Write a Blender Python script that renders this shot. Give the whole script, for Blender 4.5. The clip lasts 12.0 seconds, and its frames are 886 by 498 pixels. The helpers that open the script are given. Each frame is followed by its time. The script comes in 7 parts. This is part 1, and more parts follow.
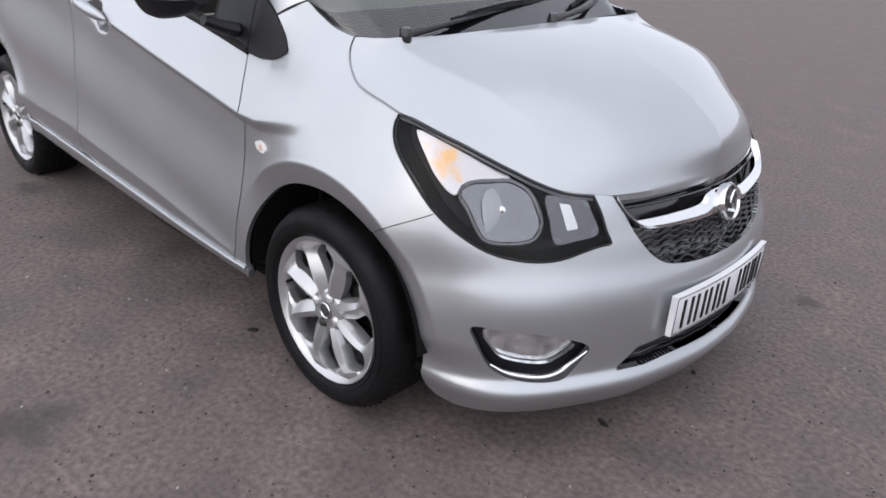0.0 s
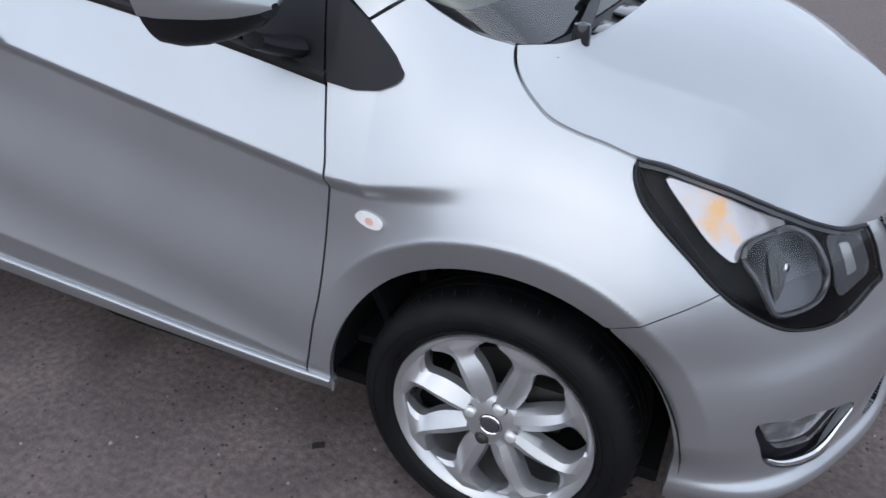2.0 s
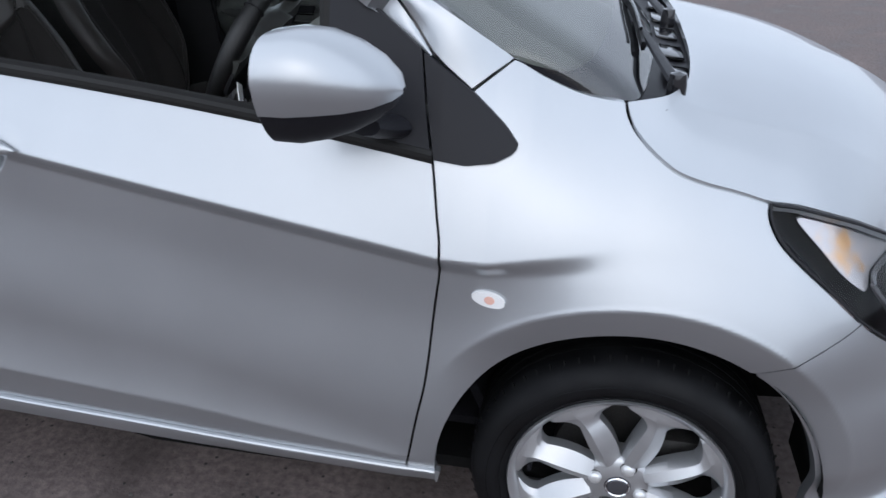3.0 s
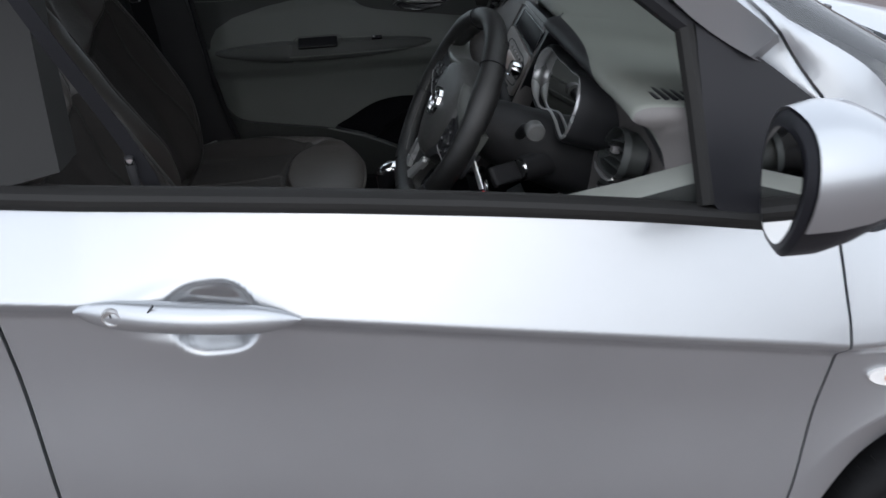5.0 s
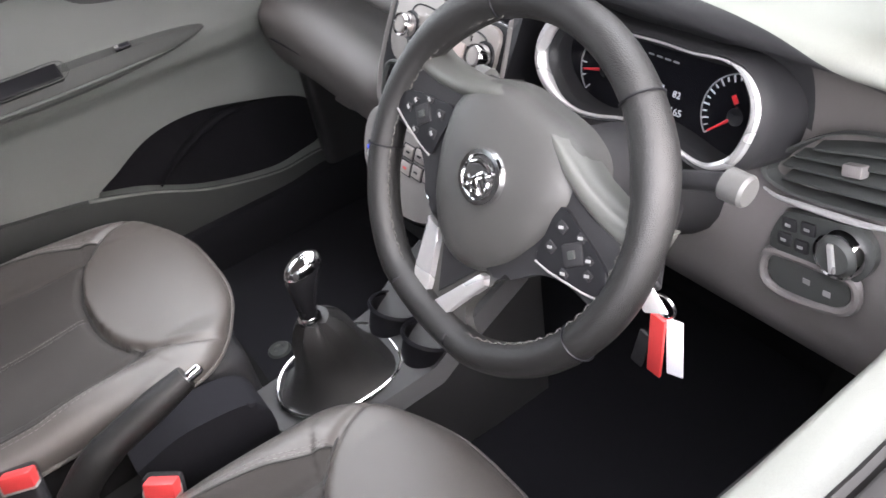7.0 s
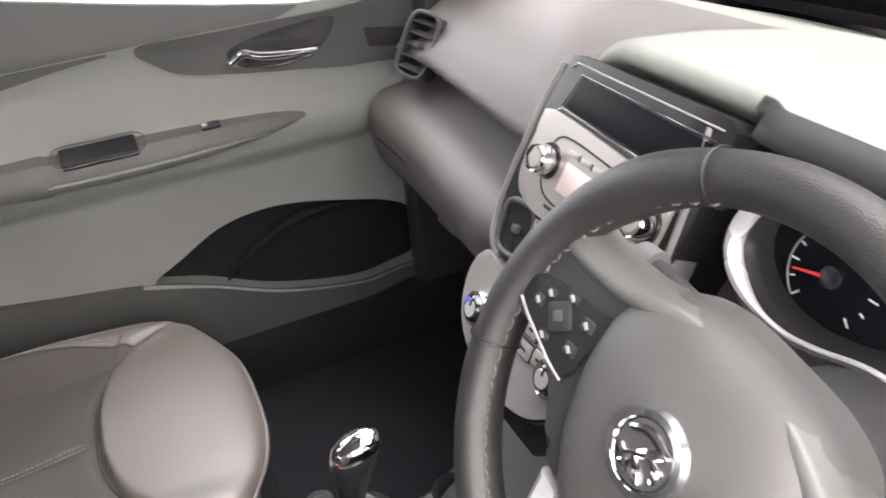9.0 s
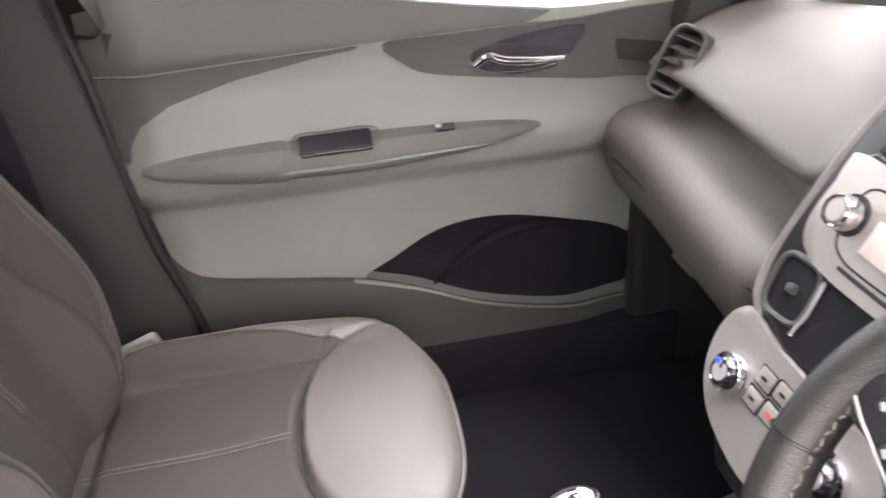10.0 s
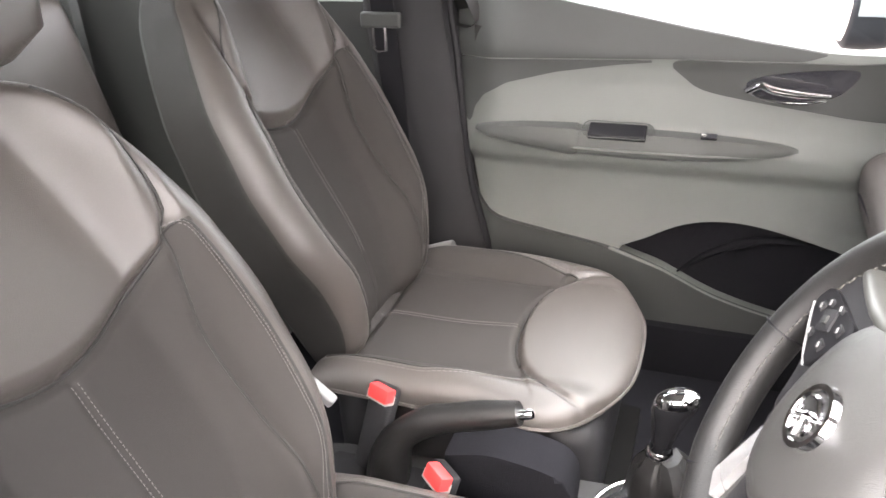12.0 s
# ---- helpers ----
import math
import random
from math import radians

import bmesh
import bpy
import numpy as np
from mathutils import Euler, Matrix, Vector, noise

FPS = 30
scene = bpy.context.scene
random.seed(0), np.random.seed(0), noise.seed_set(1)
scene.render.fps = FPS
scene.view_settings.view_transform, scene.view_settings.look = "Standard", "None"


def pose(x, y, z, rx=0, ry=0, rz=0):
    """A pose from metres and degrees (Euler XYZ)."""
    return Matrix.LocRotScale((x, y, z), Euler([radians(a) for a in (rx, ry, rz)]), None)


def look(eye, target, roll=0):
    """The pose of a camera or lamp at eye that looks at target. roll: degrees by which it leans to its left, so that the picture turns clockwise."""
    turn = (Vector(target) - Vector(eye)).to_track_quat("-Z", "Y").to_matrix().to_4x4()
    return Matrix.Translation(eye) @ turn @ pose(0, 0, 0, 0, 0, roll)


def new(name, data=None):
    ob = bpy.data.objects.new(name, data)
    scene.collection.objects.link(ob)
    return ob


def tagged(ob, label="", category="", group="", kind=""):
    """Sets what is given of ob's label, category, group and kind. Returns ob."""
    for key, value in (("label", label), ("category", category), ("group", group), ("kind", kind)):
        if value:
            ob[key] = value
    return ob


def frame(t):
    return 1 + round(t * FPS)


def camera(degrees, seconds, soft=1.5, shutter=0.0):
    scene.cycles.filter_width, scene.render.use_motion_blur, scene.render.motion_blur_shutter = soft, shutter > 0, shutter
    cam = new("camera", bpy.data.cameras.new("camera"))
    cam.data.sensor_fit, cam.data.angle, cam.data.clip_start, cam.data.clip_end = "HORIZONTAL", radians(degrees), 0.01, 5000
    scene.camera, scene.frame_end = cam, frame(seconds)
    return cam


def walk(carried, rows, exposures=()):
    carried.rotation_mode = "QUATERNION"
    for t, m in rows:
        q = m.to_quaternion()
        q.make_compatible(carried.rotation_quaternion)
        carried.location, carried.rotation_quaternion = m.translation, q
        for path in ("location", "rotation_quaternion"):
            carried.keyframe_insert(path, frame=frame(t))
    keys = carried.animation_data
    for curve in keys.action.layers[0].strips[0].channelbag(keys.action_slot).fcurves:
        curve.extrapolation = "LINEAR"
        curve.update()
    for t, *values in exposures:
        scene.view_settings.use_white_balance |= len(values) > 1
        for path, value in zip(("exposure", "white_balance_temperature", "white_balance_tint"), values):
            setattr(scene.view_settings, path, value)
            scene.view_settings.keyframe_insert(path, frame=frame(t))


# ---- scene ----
cam = camera(61.7, 12.0, soft=1.5, shutter=0.25)
PATH = [
    (0, (1.405, -1.806, 1.28), (0.166, -0.482, 0.436), 3.2),
    (0.5, (1.134, -1.761, 1.303), (0.053, -0.317, 0.44), 3.1),
    (1, (0.878, -1.696, 1.265), (-0.131, -0.217, 0.372), 1.6),
    (1.5, (0.63, -1.714, 1.274), (-0.277, -0.22, 0.301), 2.2),
    (2, (0.334, -1.786, 1.292), (-0.352, -0.197, 0.29), 1.9),
    (2.5, (0.112, -1.826, 1.315), (-0.379, -0.137, 0.364), 0.4),
    (3, (-0.117, -1.817, 1.331), (-0.466, -0.088, 0.388), -0.4),
    (3.2, (-0.21, -1.829, 1.334), (-0.486, -0.111, 0.348), -0.6),
    (4.8, (-0.874, -1.61, 1.389), (-0.798, 0.123, 0.394), -3.6),
    (5, (-0.94, -1.534, 1.388), (-0.811, 0.198, 0.396), -3.2),
    (5.5, (-1.109, -1.319, 1.426), (-0.777, 0.356, 0.385), -3.7),
    (6, (-1.147, -1.088, 1.366), (-0.654, 0.395, 0.286), -3.4),
    (6.3, (-1.155, -0.954, 1.354), (-0.622, 0.494, 0.245), -5.1),
    (6.5, (-1.152, -0.885, 1.358), (-0.605, 0.529, 0.213), -7.7),
    (6.7, (-1.164, -0.833, 1.362), (-0.547, 0.525, 0.186), -9.5),
    (8.3, (-1.165, -0.613, 1.338), (-0.125, 0.434, 0.141), -4.8),
    (8.5, (-1.125, -0.579, 1.323), (-0.178, 0.606, 0.179), -6.0),
    (8.8, (-1.067, -0.551, 1.300), (-0.328, 0.860, 0.263), -5.0),
    (9, (-1.052, -0.539, 1.300), (-0.419, 0.944, 0.295), -4.8),
    (9.5, (-1.072, -0.482, 1.308), (-0.564, 1.148, 0.265), -4.9),
    (10, (-1.096, -0.443, 1.286), (-0.881, 1.183, 0.326), -4.7),
    (10.5, (-1.155, -0.532, 1.305), (-1.235, 1.118, 0.367), -1.3),
    (11, (-1.166, -0.643, 1.301), (-1.390, 1.019, 0.406), 0.1),
    (11.2, (-1.135, -0.689, 1.307), (-1.395, 0.967, 0.412), 0.8),
    (11.6, (-1.068, -0.770, 1.335), (-1.422, 0.875, 0.452), -0.1),
    (12, (-0.944, -0.788, 1.336), (-1.540, 0.795, 0.469), -2.6),
]
walk(cam, [(t, look(eye, target, roll)) for t, eye, target, roll in PATH],
     exposures=[(0, 0.17, 6200, 12), (1.0, 0.04, 5950, 11), (1.5, 0.04, 5800, 10), (2.5, 0.03, 5650, 9), (3.2, 0.1, 5700, 9), (4.8, 0.38, 5950, 9), (5.0, 0.41, 5950, 9), (5.5, 0.52, 6000, 9),
                (6.0, 1.12, 5850, 9), (6.5, 2.95, 6150, 14), (8.3, 3.52, 6750, 18), (9.0, 3.62, 6800, 18), (10.5, 4.1, 6800, 17), (11.2, 4.2, 6800, 16), (12.0, 4.1, 6800, 16)])

# ---- light: a bright overcast sky ----
world = bpy.data.worlds.new("overcast_sky")
scene.world = world
world.use_nodes = True
wn, wl = world.node_tree.nodes, world.node_tree.links
sky = wn.new("ShaderNodeTexSky")
sky.sky_type = 'NISHITA'
sky.sun_disc = False
sky.sun_elevation, sky.sun_rotation = radians(35), radians(173)
sky.air_density, sky.dust_density, sky.ozone_density = 1.0, 6.0, 1.0
haze = wn.new("ShaderNodeMixRGB")
haze.inputs[0].default_value = 0.82
haze.inputs[2].default_value = (10.5, 10.7, 11.2, 1)
wl.new(sky.outputs[0], haze.inputs[1])
wl.new(haze.outputs[0], wn["Background"].inputs[0])
wn["Background"].inputs[1].default_value = 0.107
sun = new("sun", bpy.data.lights.new("sun", "SUN"))
sun.data.energy, sun.data.angle, sun.data.color = 1.3, radians(155), (1.0, 0.985, 0.96)
sun.matrix_world = look((0.3, -2.4, 1.7), (0, 0, 0))


# ---- materials ----
def surface(name, base, rough, metal=0.0, fine=(900, 0.06), broad=(6, 0.08), bump=(0, 0), coat=0.0, spec=0.5, sheen=0.0):
    """A plain material whose colour and gloss vary at two scales, in metres of the place."""
    m = bpy.data.materials.new(name)
    m.use_nodes = True
    n, l = m.node_tree.nodes, m.node_tree.links
    p = n["Principled BSDF"]
    at = n.new("ShaderNodeTexCoord")
    mixes = []
    for scale, amount in (fine, broad):
        t = n.new("ShaderNodeTexNoise")
        t.inputs["Scale"].default_value, t.inputs["Detail"].default_value = scale, 3
        l.new(at.outputs["Object"], t.inputs["Vector"])
        r = n.new("ShaderNodeMapRange")
        r.inputs["From Min"].default_value, r.inputs["From Max"].default_value = 0.3, 0.7
        r.inputs["To Min"].default_value, r.inputs["To Max"].default_value = 1 - amount, 1 + amount
        l.new(t.outputs["Fac"], r.inputs["Value"])
        mixes.append((t, r))
    mul = n.new("ShaderNodeMath")
    mul.operation = 'MULTIPLY'
    l.new(mixes[0][1].outputs[0], mul.inputs[0])
    l.new(mixes[1][1].outputs[0], mul.inputs[1])
    tint = n.new("ShaderNodeVectorMath")
    tint.operation = 'SCALE'
    tint.inputs[0].default_value = base
    l.new(mul.outputs[0], tint.inputs["Scale"])
    l.new(tint.outputs[0], p.inputs["Base Color"])
    gloss = n.new("ShaderNodeMath")
    gloss.operation = 'MULTIPLY'
    gloss.inputs[1].default_value = rough
    l.new(mixes[1][1].outputs[0], gloss.inputs[0])
    l.new(gloss.outputs[0], p.inputs["Roughness"])
    p.inputs["Metallic"].default_value = metal
    p.inputs["Specular IOR Level"].default_value = spec
    p.inputs["Coat Weight"].default_value = coat
    p.inputs["Coat Roughness"].default_value = 0.04
    p.inputs["Sheen Weight"].default_value = sheen
    if bump[0]:
        t = n.new("ShaderNodeTexNoise")
        t.inputs["Scale"].default_value, t.inputs["Detail"].default_value = bump[0], 2
        l.new(at.outputs["Object"], t.inputs["Vector"])
        b = n.new("ShaderNodeBump")
        b.inputs["Strength"].default_value, b.inputs["Distance"].default_value = bump[1], 0.002
        l.new(t.outputs["Fac"], b.inputs["Height"])
        l.new(b.outputs[0], p.inputs["Normal"])
    return m


def glazing(name, tint, rough=0.01, ior=1.45):
    """Thin clear glass or plastic: it lets light through and mirrors by its angle."""
    m = bpy.data.materials.new(name)
    m.use_nodes = True
    n, l = m.node_tree.nodes, m.node_tree.links
    n.remove(n["Principled BSDF"])
    clear, shine, mix, fre = (n.new("ShaderNode" + k) for k in ("BsdfTransparent", "BsdfGlossy", "MixShader", "Fresnel"))
    clear.inputs[0].default_value = (*tint, 1)
    shine.inputs["Roughness"].default_value = rough
    fre.inputs["IOR"].default_value = ior
    l.new(fre.outputs[0], mix.inputs[0])
    l.new(clear.outputs[0], mix.inputs[1])
    l.new(shine.outputs[0], mix.inputs[2])
    l.new(mix.outputs[0], n["Material Output"].inputs[0])
    return m


PAINT = surface("silver_paint", (0.438, 0.453, 0.472), 0.36, metal=0.82, fine=(2500, 0.03), broad=(5, 0.03), coat=0.8)
BLACK_GLOSS = surface("gloss_black", (0.012, 0.012, 0.014), 0.12, broad=(9, 0.2), coat=0.5)
BLACK_TRIM = surface("black_trim", (0.010, 0.010, 0.0130), 0.45, spec=0.25, bump=(1600, 0.15))
RUBBER = surface("tyre_rubber", (0.0035, 0.0035, 0.0042), 0.6, spec=0.22, broad=(14, 0.25), bump=(700, 0.2))
SEAL = surface("rubber_seal", (0.014, 0.014, 0.016), 0.55, spec=0.25)
DARK = surface("underbody", (0.004, 0.004, 0.004), 0.9, spec=0.2)
BELT_RUBBER = surface("belt_rubber", (0.019, 0.0185, 0.018), 0.55, spec=0.15)
ALLOY = surface("alloy_silver", (0.50, 0.505, 0.515), 0.32, metal=0.75, fine=(1800, 0.05), broad=(20, 0.06), coat=0.5)
NUT = surface("nut_steel", (0.72, 0.72, 0.72), 0.35, metal=0.6, fine=(400, 0.05))
CHROME = surface("chrome", (0.78, 0.78, 0.79), 0.08, metal=1.0, fine=(60, 0.02), broad=(10, 0.03))
SATIN = surface("satin_silver", (0.62, 0.62, 0.62), 0.28, metal=0.8)
FOG_MIRROR = surface("fog_mirror", (0.82, 0.82, 0.83), 0.2, metal=0.9, fine=(80, 0.1), broad=(35, 0.25), bump=(40, 0.5))
HOUSING = surface("lamp_housing", (0.006, 0.006, 0.008), 0.35, fine=(60, 0.0), broad=(9, 0.1), spec=0.15)


def painted_amber():
    """A bright indicator bowl with the amber bulb's reflection painted round its seat."""
    m = surface("bowl_amber_reflection", (0.8, 0.6, 0.5), 0.20, metal=0.6, bump=(60, 0.35), coat=0.5)
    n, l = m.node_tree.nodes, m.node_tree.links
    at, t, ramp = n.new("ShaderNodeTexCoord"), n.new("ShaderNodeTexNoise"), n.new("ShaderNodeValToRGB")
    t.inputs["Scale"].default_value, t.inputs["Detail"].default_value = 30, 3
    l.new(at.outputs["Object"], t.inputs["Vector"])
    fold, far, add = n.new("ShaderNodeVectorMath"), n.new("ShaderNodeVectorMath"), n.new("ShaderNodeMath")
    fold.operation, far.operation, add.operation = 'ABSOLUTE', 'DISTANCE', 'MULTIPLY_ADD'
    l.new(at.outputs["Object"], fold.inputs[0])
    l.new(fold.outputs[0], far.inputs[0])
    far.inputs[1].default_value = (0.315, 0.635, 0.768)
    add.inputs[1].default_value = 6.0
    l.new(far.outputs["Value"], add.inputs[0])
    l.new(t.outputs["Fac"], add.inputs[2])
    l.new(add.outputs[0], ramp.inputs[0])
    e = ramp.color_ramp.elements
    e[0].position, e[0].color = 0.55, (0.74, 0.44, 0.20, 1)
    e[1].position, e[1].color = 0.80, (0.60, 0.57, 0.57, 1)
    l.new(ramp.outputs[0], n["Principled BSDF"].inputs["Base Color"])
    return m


AMBER = painted_amber()
WHITE_PLASTIC = surface("white_plastic", (0.75, 0.74, 0.73), 0.3, coat=0.4)
PLATE_WHITE = surface("plate_white", (0.72, 0.72, 0.74), 0.25, coat=0.3)
INK = surface("ink_black", (0.008, 0.008, 0.010), 0.45, spec=0.25)
BRAKE = surface("brake_iron", (0.05, 0.048, 0.046), 0.5, metal=0.6, fine=(300, 0.2))
LAMP_LENS = glazing("lamp_lens", (0.93, 0.94, 0.95), ior=1.27)
LENS = glazing("clear_lens", (0.93, 0.94, 0.95), ior=1.25)
SCREEN_GLASS = glazing("windscreen_glass", (0.96, 0.99, 0.97), ior=2.1)
PRIVACY_GLASS = glazing("dark_rear_glass", (0.30, 0.33, 0.32))
SIDE_GLASS = glazing("side_glass", (0.80, 0.86, 0.83))
MIRROR = surface("mirror_glass", (0.9, 0.9, 0.9), 0.015, metal=1.0, fine=(10, 0.0), broad=(10, 0.0))


def asphalt():
    m = surface("asphalt", (0.121, 0.0955, 0.0890), 0.85, fine=(52, 0.32), broad=(4.2, 0.28), bump=(130, 0.9))
    n, l = m.node_tree.nodes, m.node_tree.links
    p = n["Principled BSDF"]
    source = p.inputs["Base Color"].links[0].from_socket
    at = n.new("ShaderNodeTexCoord")
    # dark pits between the stones
    chip = n.new("ShaderNodeTexVoronoi")
    chip.inputs["Scale"].default_value = 60
    l.new(at.outputs["Object"], chip.inputs["Vector"])
    ramp = n.new("ShaderNodeValToRGB")
    ramp.color_ramp.elements[0].position, ramp.color_ramp.elements[0].color = 0.14, (1, 1, 1, 1)
    ramp.color_ramp.elements[1].position, ramp.color_ramp.elements[1].color = 0.34, (0, 0, 0, 1)
    l.new(chip.outputs["Distance"], ramp.inputs[0])
    grey = n.new("ShaderNodeSeparateColor")
    l.new(chip.outputs["Color"], grey.inputs[0])
    pick = n.new("ShaderNodeMath")
    pick.operation = 'GREATER_THAN'
    pick.inputs[1].default_value = 0.90
    l.new(grey.outputs[0], pick.inputs[0])
    both = n.new("ShaderNodeMath")
    both.operation = 'MULTIPLY'
    l.new(pick.outputs[0], both.inputs[0])
    l.new(ramp.outputs[0], both.inputs[1])
    light = n.new("ShaderNodeMixRGB")
    light.inputs[2].default_value = (0.030, 0.026, 0.026, 1)
    l.new(both.outputs[0], light.inputs[0])
    l.new(source, light.inputs[1])
    # oil stains where they lie on the yard
    last = light.outputs[0]
    warp = n.new("ShaderNodeTexNoise")
    warp.inputs["Scale"].default_value = 9
    l.new(at.outputs["Object"], warp.inputs["Vector"])
    for x, y, size in ((-0.42, -1.42, 0.13), (-2.15, -0.80, 0.10), (0.72, 0.92, 0.06), (-0.62, -1.9, 0.2)):
        d = n.new("ShaderNodeVectorMath")
        d.operation = 'DISTANCE'
        d.inputs[1].default_value = (x, y, 0)
        l.new(at.outputs["Object"], d.inputs[0])
        add = n.new("ShaderNodeMath")
        add.operation = 'MULTIPLY_ADD'
        add.inputs[1].default_value, add.inputs[2].default_value = size * 1.6, -size * 0.8
        l.new(warp.outputs["Fac"], add.inputs[0])
        tot = n.new("ShaderNodeMath")
        l.new(d.outputs["Value"], tot.inputs[0])
        l.new(add.outputs[0], tot.inputs[1])
        r = n.new("ShaderNodeMapRange")
        r.inputs["From Min"].default_value, r.inputs["From Max"].default_value = size * 0.4, size
        r.inputs["To Min"].default_value, r.inputs["To Max"].default_value = 0.65, 0.0
        l.new(tot.outputs[0], r.inputs["Value"])
        mix = n.new("ShaderNodeMixRGB")
        mix.inputs[2].default_value = (0.035, 0.03, 0.028, 1)
        l.new(r.outputs[0], mix.inputs[0])
        l.new(last, mix.inputs[1])
        last = mix.outputs[0]
    l.new(last, p.inputs["Base Color"])
    return m


ASPHALT = asphalt()


# ---- mesh helpers ----
def link(name, verts, faces, material, parent=None, label="", smooth=True, sharp=38, normals=None):
    me = bpy.data.meshes.new(name)
    me.from_pydata([tuple(map(float, v)) for v in verts], [], [tuple(int(i) for i in f) for f in faces])
    me.validate()
    me.materials.append(material)
    if smooth:
        me.polygons.foreach_set("use_smooth", [True] * len(me.polygons))
        if normals is not None and len(normals) == len(me.loops):
            me.normals_split_custom_set(normals)
        else:
            me.set_sharp_from_angle(angle=radians(sharp))
    me.update()
    ob = new(name, me)
    if parent is not None:
        ob.parent = parent
    return tagged(ob, label=label)


def part(name, bm, material, parent, label="", sharp=38):
    bmesh.ops.recalc_face_normals(bm, faces=bm.faces[:])
    me = bpy.data.meshes.new(name)
    bm.to_mesh(me)
    bm.free()
    me.materials.append(material)
    me.polygons.foreach_set("use_smooth", [True] * len(me.polygons))
    me.set_sharp_from_angle(angle=radians(sharp))
    ob = new(name, me)
    if parent is not None:
        ob.parent = parent
    return tagged(ob, label=label)


def block(size, m=Matrix(), bevel=0.004, segments=2, bm=None):
    """A box with rounded edges, added to bm."""
    bm = bm or bmesh.new()
    made = bmesh.ops.create_cube(bm, size=1.0)["verts"]
    bmesh.ops.scale(bm, vec=size, verts=made)
    edges = list({e for v in made for e in v.link_edges})
    if bevel:
        out = bmesh.ops.bevel(bm, geom=edges, offset=min(bevel, min(size) * 0.48), segments=segments, affect='EDGES', profile=0.6)
        made = list({v for f in out["faces"] for v in f.verts} | {v for v in made if v.is_valid})
        todo, seen = list(made), set(made)
        while todo:
            for e in todo.pop().link_edges:
                for v in e.verts:
                    if v not in seen:
                        seen.add(v)
                        todo.append(v)
        made = list(seen)
    bmesh.ops.transform(bm, matrix=m, verts=made)
    return bm


def loft(rings, closed=True, caps=True):
    """Faces through rings of equally many places."""
    n = len(rings[0])
    verts = [v for r in rings for v in r]
    faces = []
    for a in range(len(rings) - 1):
        for b in range(n if closed else n - 1):
            c = (b + 1) % n
            faces.append((a * n + b, a * n + c, (a + 1) * n + c, (a + 1) * n + b))
    if caps and closed:
        faces.append(tuple(range(n))[::-1])
        faces.append(tuple((len(rings) - 1) * n + k for k in range(n)))
    return verts, faces


def to_bm(verts, faces, bm=None):
    bm = bm or bmesh.new()
    vs = [bm.verts.new(tuple(map(float, v))) for v in verts]
    for f in faces:
        if len(set(f)) > 2:
            bm.faces.new([vs[i] for i in f])
    return bm


def tube(path, radius, n=8, up=(0, 0, 1), flat=1.0, closed=False, bm=None):
    """A rod along a path; radius one number or one for each place; flat: its height over its width."""
    path = [Vector(p) for p in path]
    rings = []
    for i, p in enumerate(path):
        a = path[i - 1] if (i or closed) else p
        b = path[(i + 1) % len(path)] if (i < len(path) - 1 or closed) else p
        d = (b - a).normalized()
        side = d.cross(Vector(up))
        side = side.normalized() if side.length > 1e-4 else Vector((1, 0, 0))
        top = side.cross(d).normalized()
        r = radius[i] if isinstance(radius, (list, tuple, np.ndarray)) else radius
        rings.append([p + side * (r * math.cos(2 * math.pi * k / n)) + top * (r * flat * math.sin(2 * math.pi * k / n)) for k in range(n)])
    if closed:
        rings.append(rings[0])
        return to_bm(*loft(rings, caps=False), bm)
    return to_bm(*loft(rings), bm)


def lathe(profile, n=32, m=Matrix(), bm=None):
    """A turned body: the profile's places are (radius, height) about the local z axis."""
    rings = [[m @ Vector((r * math.cos(2 * math.pi * k / n), r * math.sin(2 * math.pi * k / n), h)) for k in range(n)] for r, h in profile]
    return to_bm(*loft(rings, caps=False), bm)


def prism(outline, depth, m=Matrix(), bevel=0.0, bm=None):
    """A plate of the given outline in local x, y, from local z = 0 up to its depth."""
    own = bmesh.new()
    low = [own.verts.new((x, y, 0)) for x, y in outline]
    top = [own.verts.new((x, y, depth)) for x, y in outline]
    n = len(outline)
    cap = own.faces.new(top)
    own.faces.new(low[::-1])
    for i in range(n):
        own.faces.new((low[i], low[(i + 1) % n], top[(i + 1) % n], top[i]))
    if bevel:
        bmesh.ops.bevel(own, geom=list(cap.edges), offset=bevel, segments=2, affect='EDGES', profile=0.6)
    bmesh.ops.transform(own, matrix=m, verts=own.verts[:])
    if bm is None:
        return own
    me = bpy.data.meshes.new("joined")
    own.to_mesh(me)
    own.free()
    bm.from_mesh(me)
    bpy.data.meshes.remove(me)
    return bm


def smooth_line(points, n, closed=False):
    """Even places along a smooth curve in two or three dimensions."""
    p = [tuple(q) for q in points]
    if closed:
        c = spline(p[-2:] + p + p[:2], 60 * len(p))
        k = 60 * len(p) / (len(p) + 3)
        c = c[int(round(2 * k)) : int(round((len(p) + 2) * k)) + 1]
    else:
        c = spline(p, 40 * len(p))
    run = np.concatenate([[0], np.cumsum(np.linalg.norm(np.diff(c, axis=0), axis=1))])
    at = np.linspace(0, run[-1], n + 1 if closed else n)
    out = np.stack([np.interp(at, run, c[:, k]) for k in range(c.shape[1])], 1)
    return out[:-1] if closed else out


def straight_line(points, step=0.01):
    out = []
    for a, b in zip(points[:-1], points[1:]):
        k = max(1, int(math.hypot(b[0] - a[0], b[1] - a[1]) / step))
        out += [(a[0] + (b[0] - a[0]) * i / k, a[1] + (b[1] - a[1]) * i / k) for i in range(k)]
    return out + [tuple(points[-1])]


